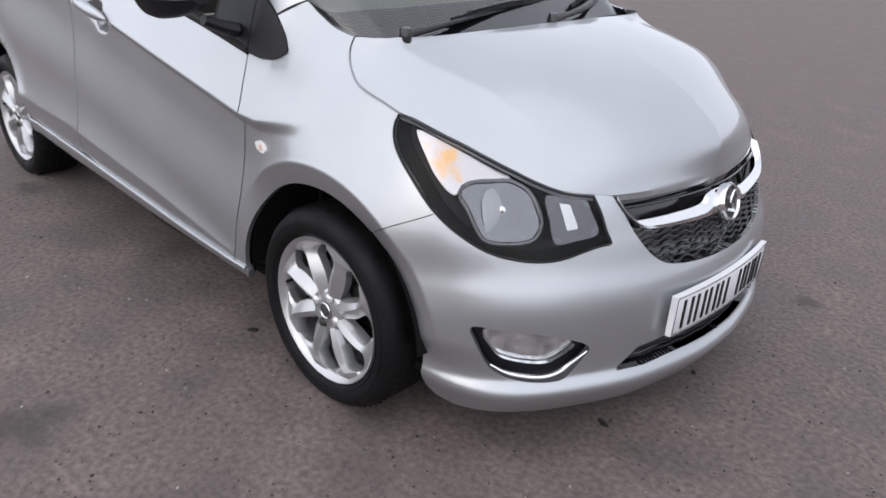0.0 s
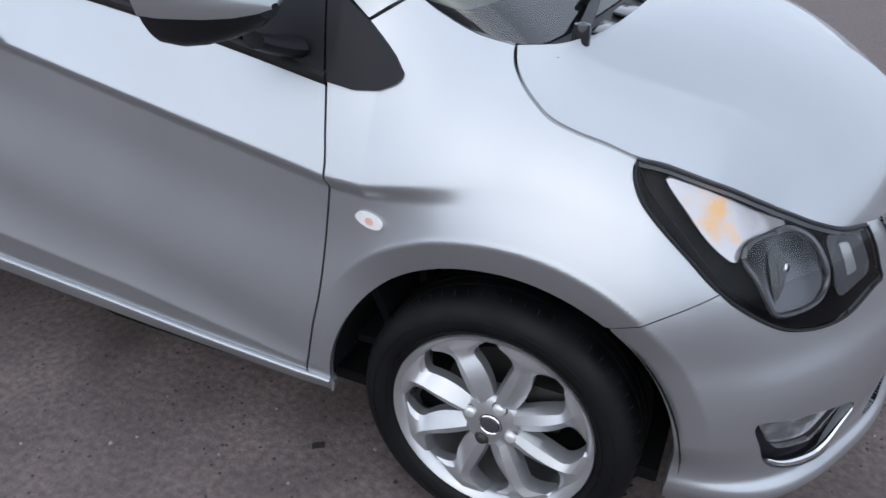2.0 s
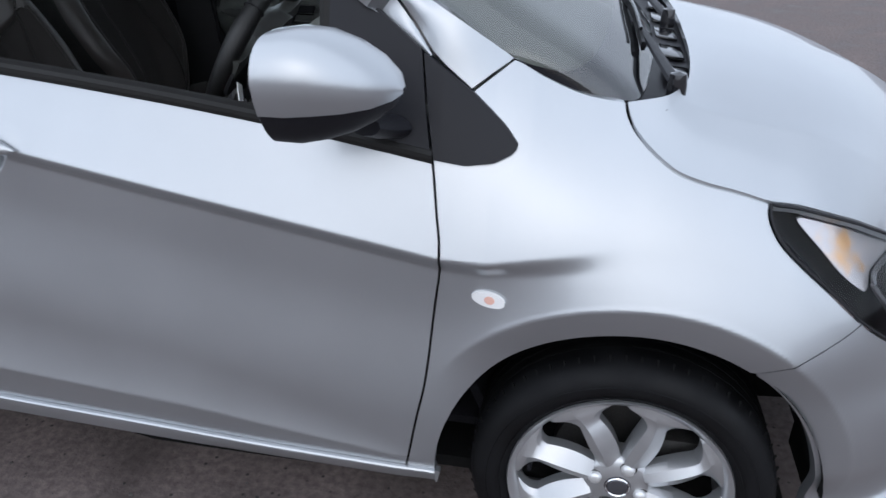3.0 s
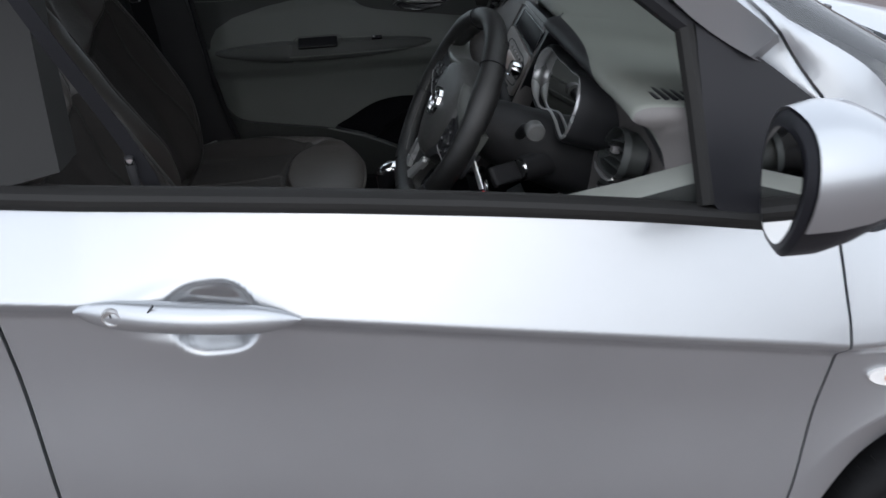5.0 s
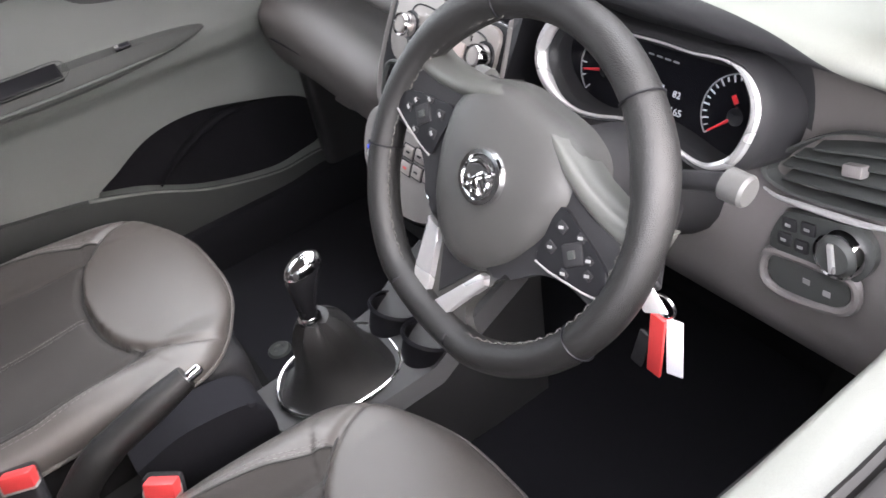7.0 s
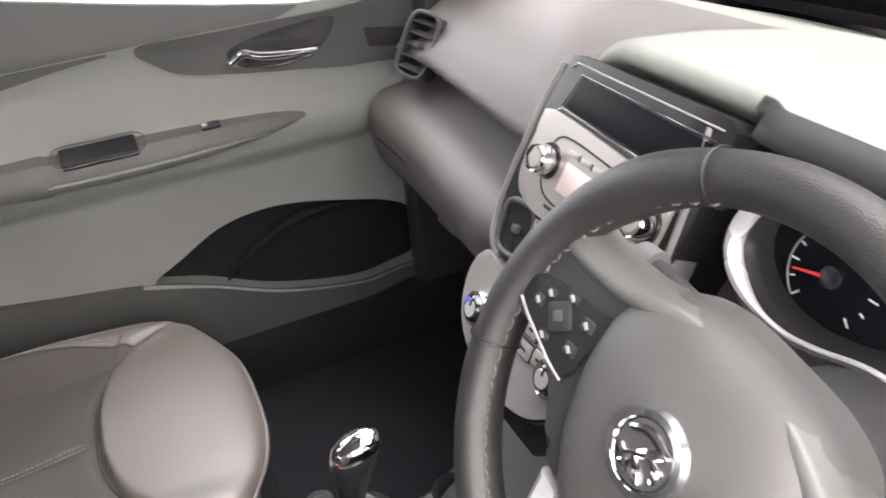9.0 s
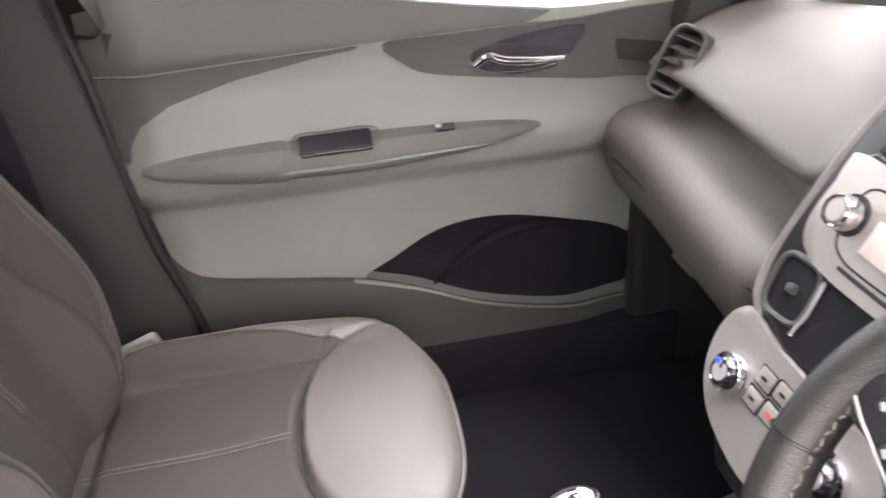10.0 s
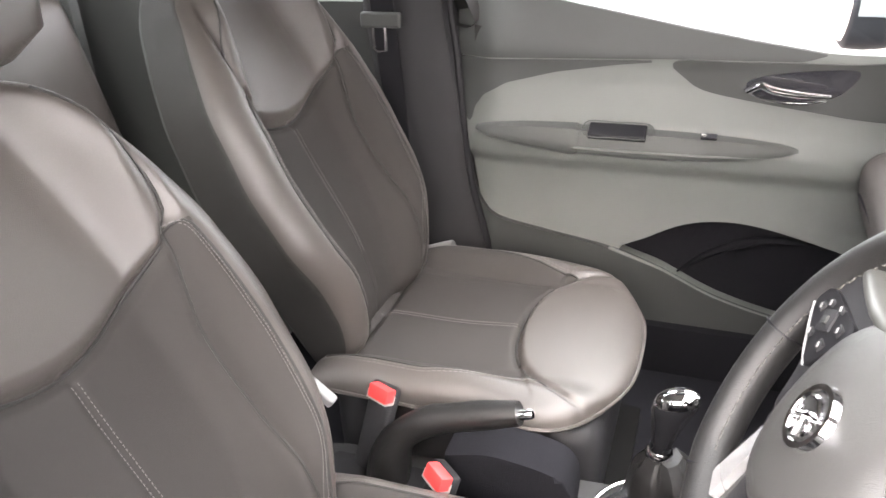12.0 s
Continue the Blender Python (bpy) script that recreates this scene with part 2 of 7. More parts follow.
def inside(poly, x, y):
    """Which of the places x, y lie within the polygon."""
    hit = np.zeros(x.shape, bool)
    px, py = np.array(poly).T
    for i in range(len(px)):
        x1, y1, x2, y2 = px[i - 1], py[i - 1], px[i], py[i]
        if y1 != y2:
            hit ^= ((y1 > y) != (y2 > y)) & (x < (x2 - x1) * (y - y1) / (y2 - y1) + x1)
    return hit


def nearest_on(lines, p):
    best, place = 1e9, p
    for a, b in lines:
        d = b - a
        u = np.clip(((p - a) * d).sum(1) / np.maximum((d * d).sum(1), 1e-12), 0, 1)
        q = a + d * u[:, None]
        far = ((p - q) ** 2).sum(1)
        k = far.argmin()
        if far[k] < best:
            best, place = far[k], q[k]
    return place


def trimmed(f, outline, holes=(), cell=0.01, depth=0.014, cell2=None, reach=0.004):
    """A piece of the surface f(u, v, out) within an outline, with holes and with a folded edge of some depth: its corners, faces and normals."""
    cell2 = cell2 or cell
    o = np.array(outline, float)
    us = np.arange(o[:, 0].min() - cell, o[:, 0].max() + 1.5 * cell, cell)
    vs = np.arange(o[:, 1].min() - cell2, o[:, 1].max() + 1.5 * cell2, cell2)
    cu, cv = np.meshgrid((us[1:] + us[:-1]) / 2, (vs[1:] + vs[:-1]) / 2, indexing="ij")
    keep = inside(outline, cu, cv)
    for h in holes:
        keep &= ~inside(h, cu, cv)
    index, nodes, faces = {}, [], []

    def node(i, j):
        if (i, j) not in index:
            index[i, j] = len(nodes)
            nodes.append((us[i], vs[j]))
        return index[i, j]

    for i, j in zip(*np.nonzero(keep)):
        faces.append((node(i, j), node(i + 1, j), node(i + 1, j + 1), node(i, j + 1)))
    count = {}
    for q in faces:
        for a, b in zip(q, q[1:] + q[:1]):
            count[a, b] = 1
    rim = [(a, b) for a, b in count if (b, a) not in count]
    lines = []
    for loop in (outline, *holes):
        a = np.array(loop, float)
        lines.append((a, np.roll(a, -1, 0)))
    uv = np.array(nodes)
    for k in {k for e in rim for k in e}:
        uv[k] = nearest_on(lines, uv[k])
    u, v = uv.T
    top = f(u, v, 0.0)
    e = reach
    nrm = np.cross(f(u + e, v, 0.0) - f(u - e, v, 0.0), f(u, v + e, 0.0) - f(u, v - e, 0.0))
    nrm /= np.maximum(np.linalg.norm(nrm, axis=1), 1e-9)[:, None]
    low = f(u, v, -depth)
    verts = list(top)
    loops = [nrm[k] for q in faces for k in q]
    under = {}
    for a, b in rim:
        for k in (a, b):
            if k not in under:
                under[k] = len(verts)
                verts.append(low[k])
        g = np.cross(top[a] - top[b], low[b] - top[b])
        g = g / max(np.linalg.norm(g), 1e-9)
        faces.append((b, a, under[a], under[b]))
        loops += [g] * 4
    return np.array(verts), faces, np.array(loops)


def both_sides(name, piece, material, parent, label="", sides=(1, -1), join=False):
    """Links a piece of the driver's side (1), and its mirror image (-1)."""
    verts, faces, loops = piece
    made = []
    allv, allf, alln = [], [], []
    for k in sides:
        w = verts * (1, k, 1) + (0, MID - MID * k, 0)
        if k < 0:
            w[:, 1] += (w[:, 1] - MID) * 0.035 * ease(-0.3, 0.3, w[:, 0])
        g = loops * (1, k, 1)
        if k < 0:
            start = np.cumsum([0] + [len(q) for q in faces])
            ff = [q[::-1] for q in faces]
            g = np.concatenate([g[start[i] : start[i + 1]][::-1] for i in range(len(faces))])
        else:
            ff = faces
        if join:
            base = sum(len(v) for v in allv)
            allv.append(w)
            allf += [tuple(i + base for i in q) for q in ff]
            alln.append(g)
        else:
            made.append(link(name, w, ff, material, parent, label, normals=g))
    if join:
        made.append(link(name, np.concatenate(allv), allf, material, parent, label, normals=np.concatenate(alln)))
    return made


def lerp_table(v, xs, ys):
    return np.interp(v, xs, ys)


def ease(a, b, v):
    u = np.clip((v - a) / (b - a), 0, 1)
    return u * u * (3 - 2 * u)


def spline(points, n):
    """A smooth curve of n places through the given ones."""
    p = [np.array(q, float) for q in points]
    p = [2 * p[0] - p[1], *p, 2 * p[-1] - p[-2]]
    out = []
    for k in range(n):
        u = k / (n - 1) * (len(p) - 3)
        i = min(int(u), len(p) - 4)
        f = u - i
        a, b, c, d = p[i : i + 4]
        out.append(0.5 * (2 * b + (c - a) * f + (2 * a - 5 * b + 4 * c - d) * f * f + (3 * b - a - 3 * c + d) * f**3))
    return np.array(out)


# The car's outline in plan, from its tail along the driver's side to the middle of the nose.
PLAN = spline([(-3.04, 0.012), (-3.02, -0.40), (-2.92, -0.64), (-2.6, -0.738), (-2.1, -0.777), (-1.5, -0.795), (-0.9, -0.793), (-0.4, -0.782), (-0.1, -0.778), (0.18, -0.770),
               (0.35, -0.747), (0.475, -0.685), (0.575, -0.575), (0.645, -0.455), (0.70, -0.33), (0.733, -0.2), (0.752, -0.08), (0.756, 0.012)], 600)
STEP = np.hypot(*np.diff(PLAN, axis=0).T)
ALONG = np.concatenate([[0], np.cumsum(STEP)])
ALONG = ALONG - np.interp(0.0, PLAN[:400, 0], ALONG[:400])
S_NOSE = float(ALONG[-1])
HUB, TYRE_R, MID = 0.274, 0.284, 0.012


# The nose's profile: heights, and how far it lies inside the outline there.
NOSE = spline([(0.12, 0.05), (0.155, 0.03), (0.19, 0.006), (0.222, -0.010), (0.243, -0.006), (0.262, 0.009), (0.30, 0.011), (0.36, 0.009), (0.43, 0.010), (0.48, 0.020), (0.53, 0.040), (0.60, 0.062), (0.69, 0.10), (0.80, 0.20)], 120)


def crease_z(s):
    return lerp_table(s, (-2.6, -1.3, -0.334, -0.26, -0.16, 0.1), (1.12, 0.935, 0.744, 0.740, 0.756, 0.80))


def inset(s, z):
    """How far the skin lies inside the plan's outline, at s along it and the height z."""
    zc = crease_z(s)
    fade = ease(-0.02, -0.36, s)
    h = z - zc
    upper = lerp_table(s, (-2.3, -1.4, -0.9, -0.6, -0.34, 0.0), (0.8, 0.8, 0.52, 0.44, 0.36, 0.35)) * h + lerp_table(s, (-0.5, -0.34, -0.2, -0.05), (0.1, 0.15, 0.5, 1.5)) * h * h
    below = -h
    scoop = 0.024 * ease(0, 0.035, below) * (1 - ease(0.10, 0.36, below))
    low = z - lerp_table(s, (-2.06, -1.45, -0.401), (0.366, 0.352, 0.286))
    lip = lerp_table(s, (-1.4, -0.84, -0.42), (0.095, 0.07, 0.022))
    q = low / lip
    skirt = (lip / 0.07) * np.where(q > 1, -0.015 * np.clip(1 - (q - 1) / 1.7, 0, 1) ** 2.0, -0.015 + 0.014 * np.clip(1 - q, 0, 1))
    doors = ease(-0.34, -0.44, s)
    foot = (0.004 + 0.030 * ease(-0.1, 0.2, s)) * ease(0.36, 0.27, z) * (1 - doors) + skirt * doors + 0.03 * ease(0.25, 0.16, z)
    z0 = 0.72 - 0.12 * ease(-0.16, 0.52, s)
    k = 0.5 * (z - z0 + np.sqrt((z - z0) ** 2 + 0.07**2)) - 0.01
    plain = 0.35 * k + 1.3 * k * k + 0.01 * ease(0.62, 0.5, z)
    side = np.where(h > 0, upper, scoop) * fade + plain * (1 - fade) + foot
    bowl = 1 - np.abs((s + 1.165) / 0.058) ** 3 - np.abs((z - 0.886) / 0.056) ** 2.2
    eye = 1 - np.abs((s + 1.180) / 0.118) ** 1.7 - np.abs((z - 0.896) / 0.052) ** 1.5
    flare = 1 - ((s + 1.185) / 0.135) ** 2 - ((z - 0.906) / 0.042) ** 2
    side = side + 0.034 * ease(0.0, 0.9, bowl) + 0.012 * ease(0.0, 1.0, eye) - 0.004 * ease(0.0, 0.7, flare)
    for mid in (0.0, -2.385):
        r = np.hypot(s - mid, z - HUB)
        brow = 1 - 1.9 * (0.408 - r) / 0.06
        brow = brow + (np.clip(1 - np.maximum(r - 0.408, 0) / 0.085, 0, 1) ** 1.8 - brow) * ease(0.399, 0.417, r)
        side -= 0.012 * np.clip(brow, -1.0, 1) * ease(0.26, 0.44, z) * ease(-0.37, -0.22, s - mid)
    front = lerp_table(z, NOSE[:, 0], NOSE[:, 1])
    w = ease(0.22, 0.62, s)
    return side * (1 - w) + front * w


def skin(s, z, out=0.0):
    """The places on the car's skin, out metres outside it."""
    x, y = np.interp(s, ALONG, PLAN[:, 0]), np.interp(s, ALONG, PLAN[:, 1])
    e = 0.02
    tx = np.interp(s + e, ALONG, PLAN[:, 0]) - np.interp(s - e, ALONG, PLAN[:, 0])
    ty = np.interp(s + e, ALONG, PLAN[:, 1]) - np.interp(s - e, ALONG, PLAN[:, 1])
    n = np.hypot(tx, ty)
    d = inset(s, z) - out
    return np.stack([x - ty / n * d, y + tx / n * d, z + 0 * d], -1)


# ---- ground ----
ground = link("ground", [(-300, -300, 0), (300, -300, 0), (300, 300, 0), (-300, 300, 0)], [(0, 1, 2, 3)], ASPHALT, smooth=False)
tagged(ground, "worn brown-grey asphalt of an open yard with stains", "ground", kind="structure")


def debris(x, y, size, seed):
    rnd = random.Random(seed)
    ring = [(size * (0.7 + 0.6 * rnd.random()) * math.cos(k * 0.785), 0.55 * size * (0.7 + 0.6 * rnd.random()) * math.sin(k * 0.785)) for k in range(8)]
    ob = part("leaf_scrap", prism(ring, 0.004, pose(x, y, 0.0005, 0, 0, rnd.uniform(0, 180)), 0.001), surface("wet_leaf", (0.02, 0.017, 0.015), 0.5), None)
    return tagged(ob, "small dark scrap of leaf lying on the asphalt", "leaf scrap", group="scraps on the ground")


def loose_chips():
    """Loose stone chips, too many to count, on the yard round the car."""
    rnd = random.Random(7)
    verts, faces = [], []
    for _ in range(2600):
        x, y = rnd.uniform(-2.4, 1.7), rnd.uniform(-2.1, 1.2)
        if -2.9 < x < 0.6 and -0.62 < y < 0.7:
            continue
        r = 0.0016 + 0.0050 * rnd.random() ** 3
        turn, base = rnd.uniform(0, 6.28), len(verts)
        for q in range(5):
            a = turn + q * 1.2566
            k = r * rnd.uniform(0.7, 1.25)
            verts.append((x + k * math.cos(a), y + k * math.sin(a), -0.0005))
        for q in range(5):
            a = turn + q * 1.2566
            k = r * rnd.uniform(0.35, 0.7)
            verts.append((x + k * math.cos(a), y + k * math.sin(a), r * rnd.uniform(0.35, 0.8)))
        faces += [(base + q, base + (q + 1) % 5, base + 5 + (q + 1) % 5, base + 5 + q) for q in range(5)] + [tuple(base + 5 + q for q in range(5))]
    ob = link("stone_chips", verts, faces, chip_stone(), smooth=False)
    return tagged(ob, "loose dark and pale stone chips scattered on asphalt", "gravel", kind="stuff")


def chip_stone():
    m = surface("chip_stone", (0.10, 0.09, 0.085), 0.8)
    n, l = m.node_tree.nodes, m.node_tree.links
    g, ramp = n.new("ShaderNodeNewGeometry"), n.new("ShaderNodeValToRGB")
    e = ramp.color_ramp.elements
    e[0].position, e[0].color = 0.3, (0.022, 0.020, 0.019, 1)
    e[1].position, e[1].color = 0.97, (0.30, 0.27, 0.25, 1)
    mid = e.new(0.75)
    mid.color = (0.085, 0.075, 0.07, 1)
    l.new(g.outputs["Random Per Island"], ramp.inputs[0])
    l.new(ramp.outputs[0], n["Principled BSDF"].inputs["Base Color"])
    return m


loose_chips()
debris(-0.43, -0.72, 0.02, 1)
debris(0.61, -0.27, 0.018, 2)
debris(0.66, 0.16, 0.014, 3)

# ---- the car ----
car = new("car")
tagged(car, "silver five-door small hatchback with the driver's window open", "car")


def sz_line(points, n=None):
    return [tuple(p) for p in (smooth_line(points, n) if n else straight_line(points))]


def arc_line(cx, cz, r, a0, a1, n=40):
    return [(cx + r * math.cos(radians(a0 + (a1 - a0) * k / n)), cz + r * math.sin(radians(a0 + (a1 - a0) * k / n))) for k in range(n + 1)]


G = 0.0022
FRONT_GAP = [(-0.401, 0.286), (-0.380, 0.40), (-0.362, 0.49), (-0.348, 0.62), (-0.334, 0.744), (-0.342, 0.82), (-0.353, 0.896), (-0.362, 0.94)]
SILL = [(-1.45, 0.352), (-1.223, 0.339), (-0.933, 0.322), (-0.672, 0.302), (-0.401, 0.286)]
BELT = [(-1.410, 1.038), (-1.185, 1.013), (-0.894, 0.980), (-0.672, 0.949), (-0.508, 0.922), (-0.353, 0.894)]
ARCH = arc_line(0, HUB + 0.004, 0.347, 187, 57)
SEAM = [(0.193, 0.569), (0.257, 0.608), (0.363, 0.657)]
LAMP_LOW = [(0.187, 0.838), (0.189, 0.815), (0.207, 0.785), (0.240, 0.755), (0.296, 0.711), (0.363, 0.657), (0.431, 0.615), (0.508, 0.580), (0.590, 0.561), (0.650, 0.5575)]
LAMP_IN = [(0.826, 0.585), (0.812, 0.612), (0.800, 0.650), (0.783, 0.690)]
LAMP_TOP = [(0.783, 0.690), (0.711, 0.699), (0.634, 0.718), (0.556, 0.744), (0.44, 0.775), (0.324, 0.808), (0.237, 0.831), (0.187, 0.838)]
LAMP_BASE = LAMP_LOW + [(0.700, 0.562), (0.748, 0.573), (0.790, 0.582), (0.826, 0.586)]
SHUT = [(-0.053, 0.970), (-0.044, 0.946), (-0.022, 0.920), (0.008, 0.896), (0.038, 0.878), (0.082, 0.864), (0.131, 0.853), (0.187, 0.838)]
GLASS_EDGE = [(-0.235, 1.035), (-0.180, 1.005), (-0.120, 0.982), (-0.053, 0.970)]


def grown(line, d):
    """The line moved by d to its right."""
    a = np.array(line, float)
    t = np.gradient(a, axis=0)
    t /= np.maximum(np.linalg.norm(t, axis=1), 1e-9)[:, None]
    return [tuple(q) for q in a + np.stack([t[:, 1], -t[:, 0]], 1) * d]


# front wing
gap_l = grown(sz_line(FRONT_GAP, 50), G)
arch_l = ARCH
wing_out = gap_l[::-1] + [(-0.336, 0.274)] + arch_l + grown(sz_line(SEAM, 14), -0.0011)[1:] + [p for p in grown(sz_line(LAMP_BASE, 90), 0.004)[::-1] if p[0] < 0.360]
wing_out += grown(sz_line(SHUT, 40), G)[::-1] + sz_line(GLASS_EDGE, 16)[::-1] + sz_line([(-0.235, 1.035), (-0.295, 0.994)])[1:]
both_sides("front_wing", trimmed(skin, wing_out, cell=0.0075, cell2=0.005), PAINT, car, "silver front wing over the wheel")

# front door skin
door_out = grown(sz_line(FRONT_GAP[:-1], 50), -G) + sz_line(BELT, 30)[::-1][1:] + [(-1.4085, 1.0), (-1.4085, 0.36)] + sz_line(SILL[:], 20)[3:-1]
door_out = sz_line(door_out)
doors = both_sides("front_door", trimmed(skin, door_out, cell=0.006, cell2=0.0035), PAINT, car, "silver front door skin with a swage line")

# rear door, rear quarter and sills
REAR_ARCH = arc_line(-2.385, HUB + 0.004, 0.345, 60, -7)
rear_out = [(-1.4135, 0.356), (-1.4135, 1.038), (-1.8, 1.075), (-2.23, 1.13), (-2.2, 0.9), (-2.16, 0.60)] + REAR_ARCH[8:] + [(-2.02, 0.372), (-1.8, 0.362)]
both_sides("rear_door", trimmed(skin, sz_line(rear_out), cell=0.014), PAINT, car, "silver rear door skin")
quarter = [(-2.235, 1.135), (-2.7, 1.17), (-3.05, 1.16), (-3.42, 1.10), (-3.42, 0.2), (-2.9, 0.2), (-2.732, 0.24)] + [(-4.77 - x, z) for x, z in arc_line(-2.385, HUB + 0.004, 0.345, -5, 118)] + [(-2.164, 0.60), (-2.205, 0.9)]
both_sides("tailgate", trimmed(skin, sz_line([(float(ALONG[0]), 0.2), (-3.4185, 0.2), (-3.4185, 1.10), (float(ALONG[0]), 1.10)]), cell=0.02), PAINT, car, "silver tailgate", join=True)
both_sides("rear_quarter", trimmed(skin, sz_line(quarter), cell=0.016), PAINT, car, "silver rear quarter panel", join=False)
for k in (1, -1):
    rings = []
    for s, top in sz_line([(-2.06, 0.366), *SILL, (-0.346, 0.282)], 90):
        low = float(lerp_table(s, (-2.06, -1.25, -0.45, -0.335), (0.310, 0.288, 0.248, 0.243)))
        ring = []
        for z, out in ((top - 0.0006, -0.02), (top - 0.0010, 0.002), (top - 0.0022, 0.0062), (top - 0.0050, 0.0086), (top - 0.0085, 0.0088), (top * 0.5 + low * 0.5, 0.0040), (low + 0.004, -0.004), (low, -0.008), (low, -0.03)):
            p = skin(np.array([s]), np.array([top]), out)[0]
            ring.append((p[0], MID + (p[1] - MID) * k, z))
        rings.append(ring if k > 0 else ring[::-1])
    part("sill", to_bm(*loft(rings)), PAINT, car, "silver sill below the doors", sharp=22)

# front bumper with its openings
FOG = [(0.479, 0.406), (0.566, 0.399), (0.650, 0.386), (0.711, 0.371), (0.760, 0.352), (0.779, 0.332), (0.760, 0.303), (0.731, 0.268), (0.702, 0.256), (0.624, 0.259), (0.566, 0.275), (0.527, 0.302), (0.498, 0.352)]
GRILLE = [(0.838, 0.686), (0.866, 0.647), (0.895, 0.604), (0.934, 0.560), (0.972, 0.530), (1.010, 0.514), (1.07, 0.505), (1.156, 0.500), (S_NOSE + 0.02, 0.498)]
LOW_GRILLE = [(0.858, 0.258), (0.924, 0.312), (1.03, 0.322), (S_NOSE + 0.02, 0.328), (S_NOSE + 0.02, 0.262), (1.07, 0.262), (0.95, 0.256)]
fog_loop = [tuple(p) for p in smooth_line(FOG, 70, closed=True)]
grille_edge = sz_line(GRILLE, 50)
bumper_out = [(0.44, 0.158), (0.38, 0.168), (0.352, 0.188)] + arc_line(0, HUB + 0.004, 0.349, -8, 57) + grown(sz_line(SEAM, 14), 0.0011)[1:] + [p for p in grown(sz_line(LAMP_BASE, 90), 0.004) if p[0] > 0.366][:-2]
bumper_out += [(0.831, 0.581)] + grown(sz_line(LAMP_IN, 12), 0.005)[1:] + [(0.79, 0.692)] + grille_edge
bumper_out = [p for p in bumper_out if p[0] < S_NOSE] + [(S_NOSE, 0.498), (S_NOSE, 0.155)]
bumper_out = sz_line(bumper_out)
bumper_piece = trimmed(skin, bumper_out, holes=(fog_loop, sz_line(LOW_GRILLE + LOW_GRILLE[:1])), cell=0.0065, depth=0.02)
front_bumper = both_sides("front_bumper", bumper_piece, PAINT, car, "silver front bumper with open lamp recesses", join=True)[0]

# inner shell behind the joints
back = trimmed(lambda s, z, out: skin(s, z, out - 0.03), sz_line([(-1.0, 0.24), (-0.42, 0.22), (-0.36, 0.24), (-0.36, 0.7), (-0.25, 0.85), (0.2, 0.75), (0.3, 0.62), (0.12, 0.66), (-0.2, 0.78), (-0.46, 0.87), (-1.0, 0.9), (-1.8, 0.95), (-1.8, 0.3), (-1.0, 0.26)]), cell=0.03)
both_sides("body_shell", back, DARK, car)


# ---- bonnet ----
def coons(a, b, c, d, nu, nv, crown):
    """A patch between a (v = 0), b (v = 1), c (u = 0) and d (u = 1), with an added crown(u, v)."""
    a, b, c, d = (smooth_line(q, n) for q, n in ((a, nu), (b, nu), (c, nv), (d, nv)))
    rows = []
    for i in range(nu):
        u = i / (nu - 1)
        row = []
        for j in range(nv):
            v = j / (nv - 1)
            p = (1 - v) * a[i] + v * b[i] + (1 - u) * c[j] + u * d[j]
            p = p - ((1 - u) * (1 - v) * a[0] + u * (1 - v) * a[-1] + (1 - u) * v * b[0] + u * v * b[-1])
            row.append(p + np.array((0, 0, crown(u, v))))
        rows.append(row)
    return rows


edge_sz = grown(sz_line(SHUT + LAMP_TOP[::-1][1:], 70), -G - 0.001)
edge = [tuple(skin(np.array([s]), np.array([z]), 0.0)[0]) for s, z in edge_sz]
front_sz = sz_line([(0.79, 0.690), (0.838, 0.6885), (0.963, 0.688), (1.117, 0.688), (S_NOSE, 0.688)], 12)
front_edge = [tuple(skin(np.array([s]), np.array([z]), 0.0)[0]) for s, z in front_sz]
front_edge[0] = edge[-1]
rear_edge = [edge[0], (0.02, -0.555, 0.974), (0.055, -0.45, 0.976), (0.072, -0.25, 0.980), (0.076, MID, 0.982)]
middle = [(0.076, MID, 0.982), (0.2, MID, 0.974), (0.35, MID, 0.944), (0.48, MID, 0.898), (0.58, MID, 0.838), (0.648, MID, 0.772), front_edge[-1]]


def dome(nu, nv):
    """The bonnet's half: arched sections from its edge to the middle, true to the rear and front edges."""
    a, b, c, d = (smooth_line(q, n) for q, n in ((edge, nu), (middle, nu), (rear_edge, nv), (front_edge, nv)))

    def plain(i, v):
        p = a[i] + (b[i] - a[i]) * v
        p[2] = a[i][2] + (b[i][2] - a[i][2]) * (1 - (1 - v) ** 3.0)
        return p

    rows = []
    for i in range(nu):
        u = i / (nu - 1)
        row = []
        for j in range(nv):
            v = j / (nv - 1)
            p = plain(i, v) + (c[j] - plain(0, v)) * (1 - u) ** 5 + (d[j] - plain(nu - 1, v)) * u**4
            p[2] += 0.010 * math.sin(math.pi * v) * math.sin(math.pi * u)
            off = p[1] - float(lerp_table(p[0], (0.0, 0.03, 0.192, 0.351, 0.457), (-0.545, -0.541, -0.517, -0.487, -0.427)))
            p[2] += 0.0055 * math.exp(-abs(off) / 0.035) * float(ease(0.0, 0.06, p[0]) * ease(0.50, 0.36, p[0]))
            row.append(p)
        rows.append(row)
    return rows


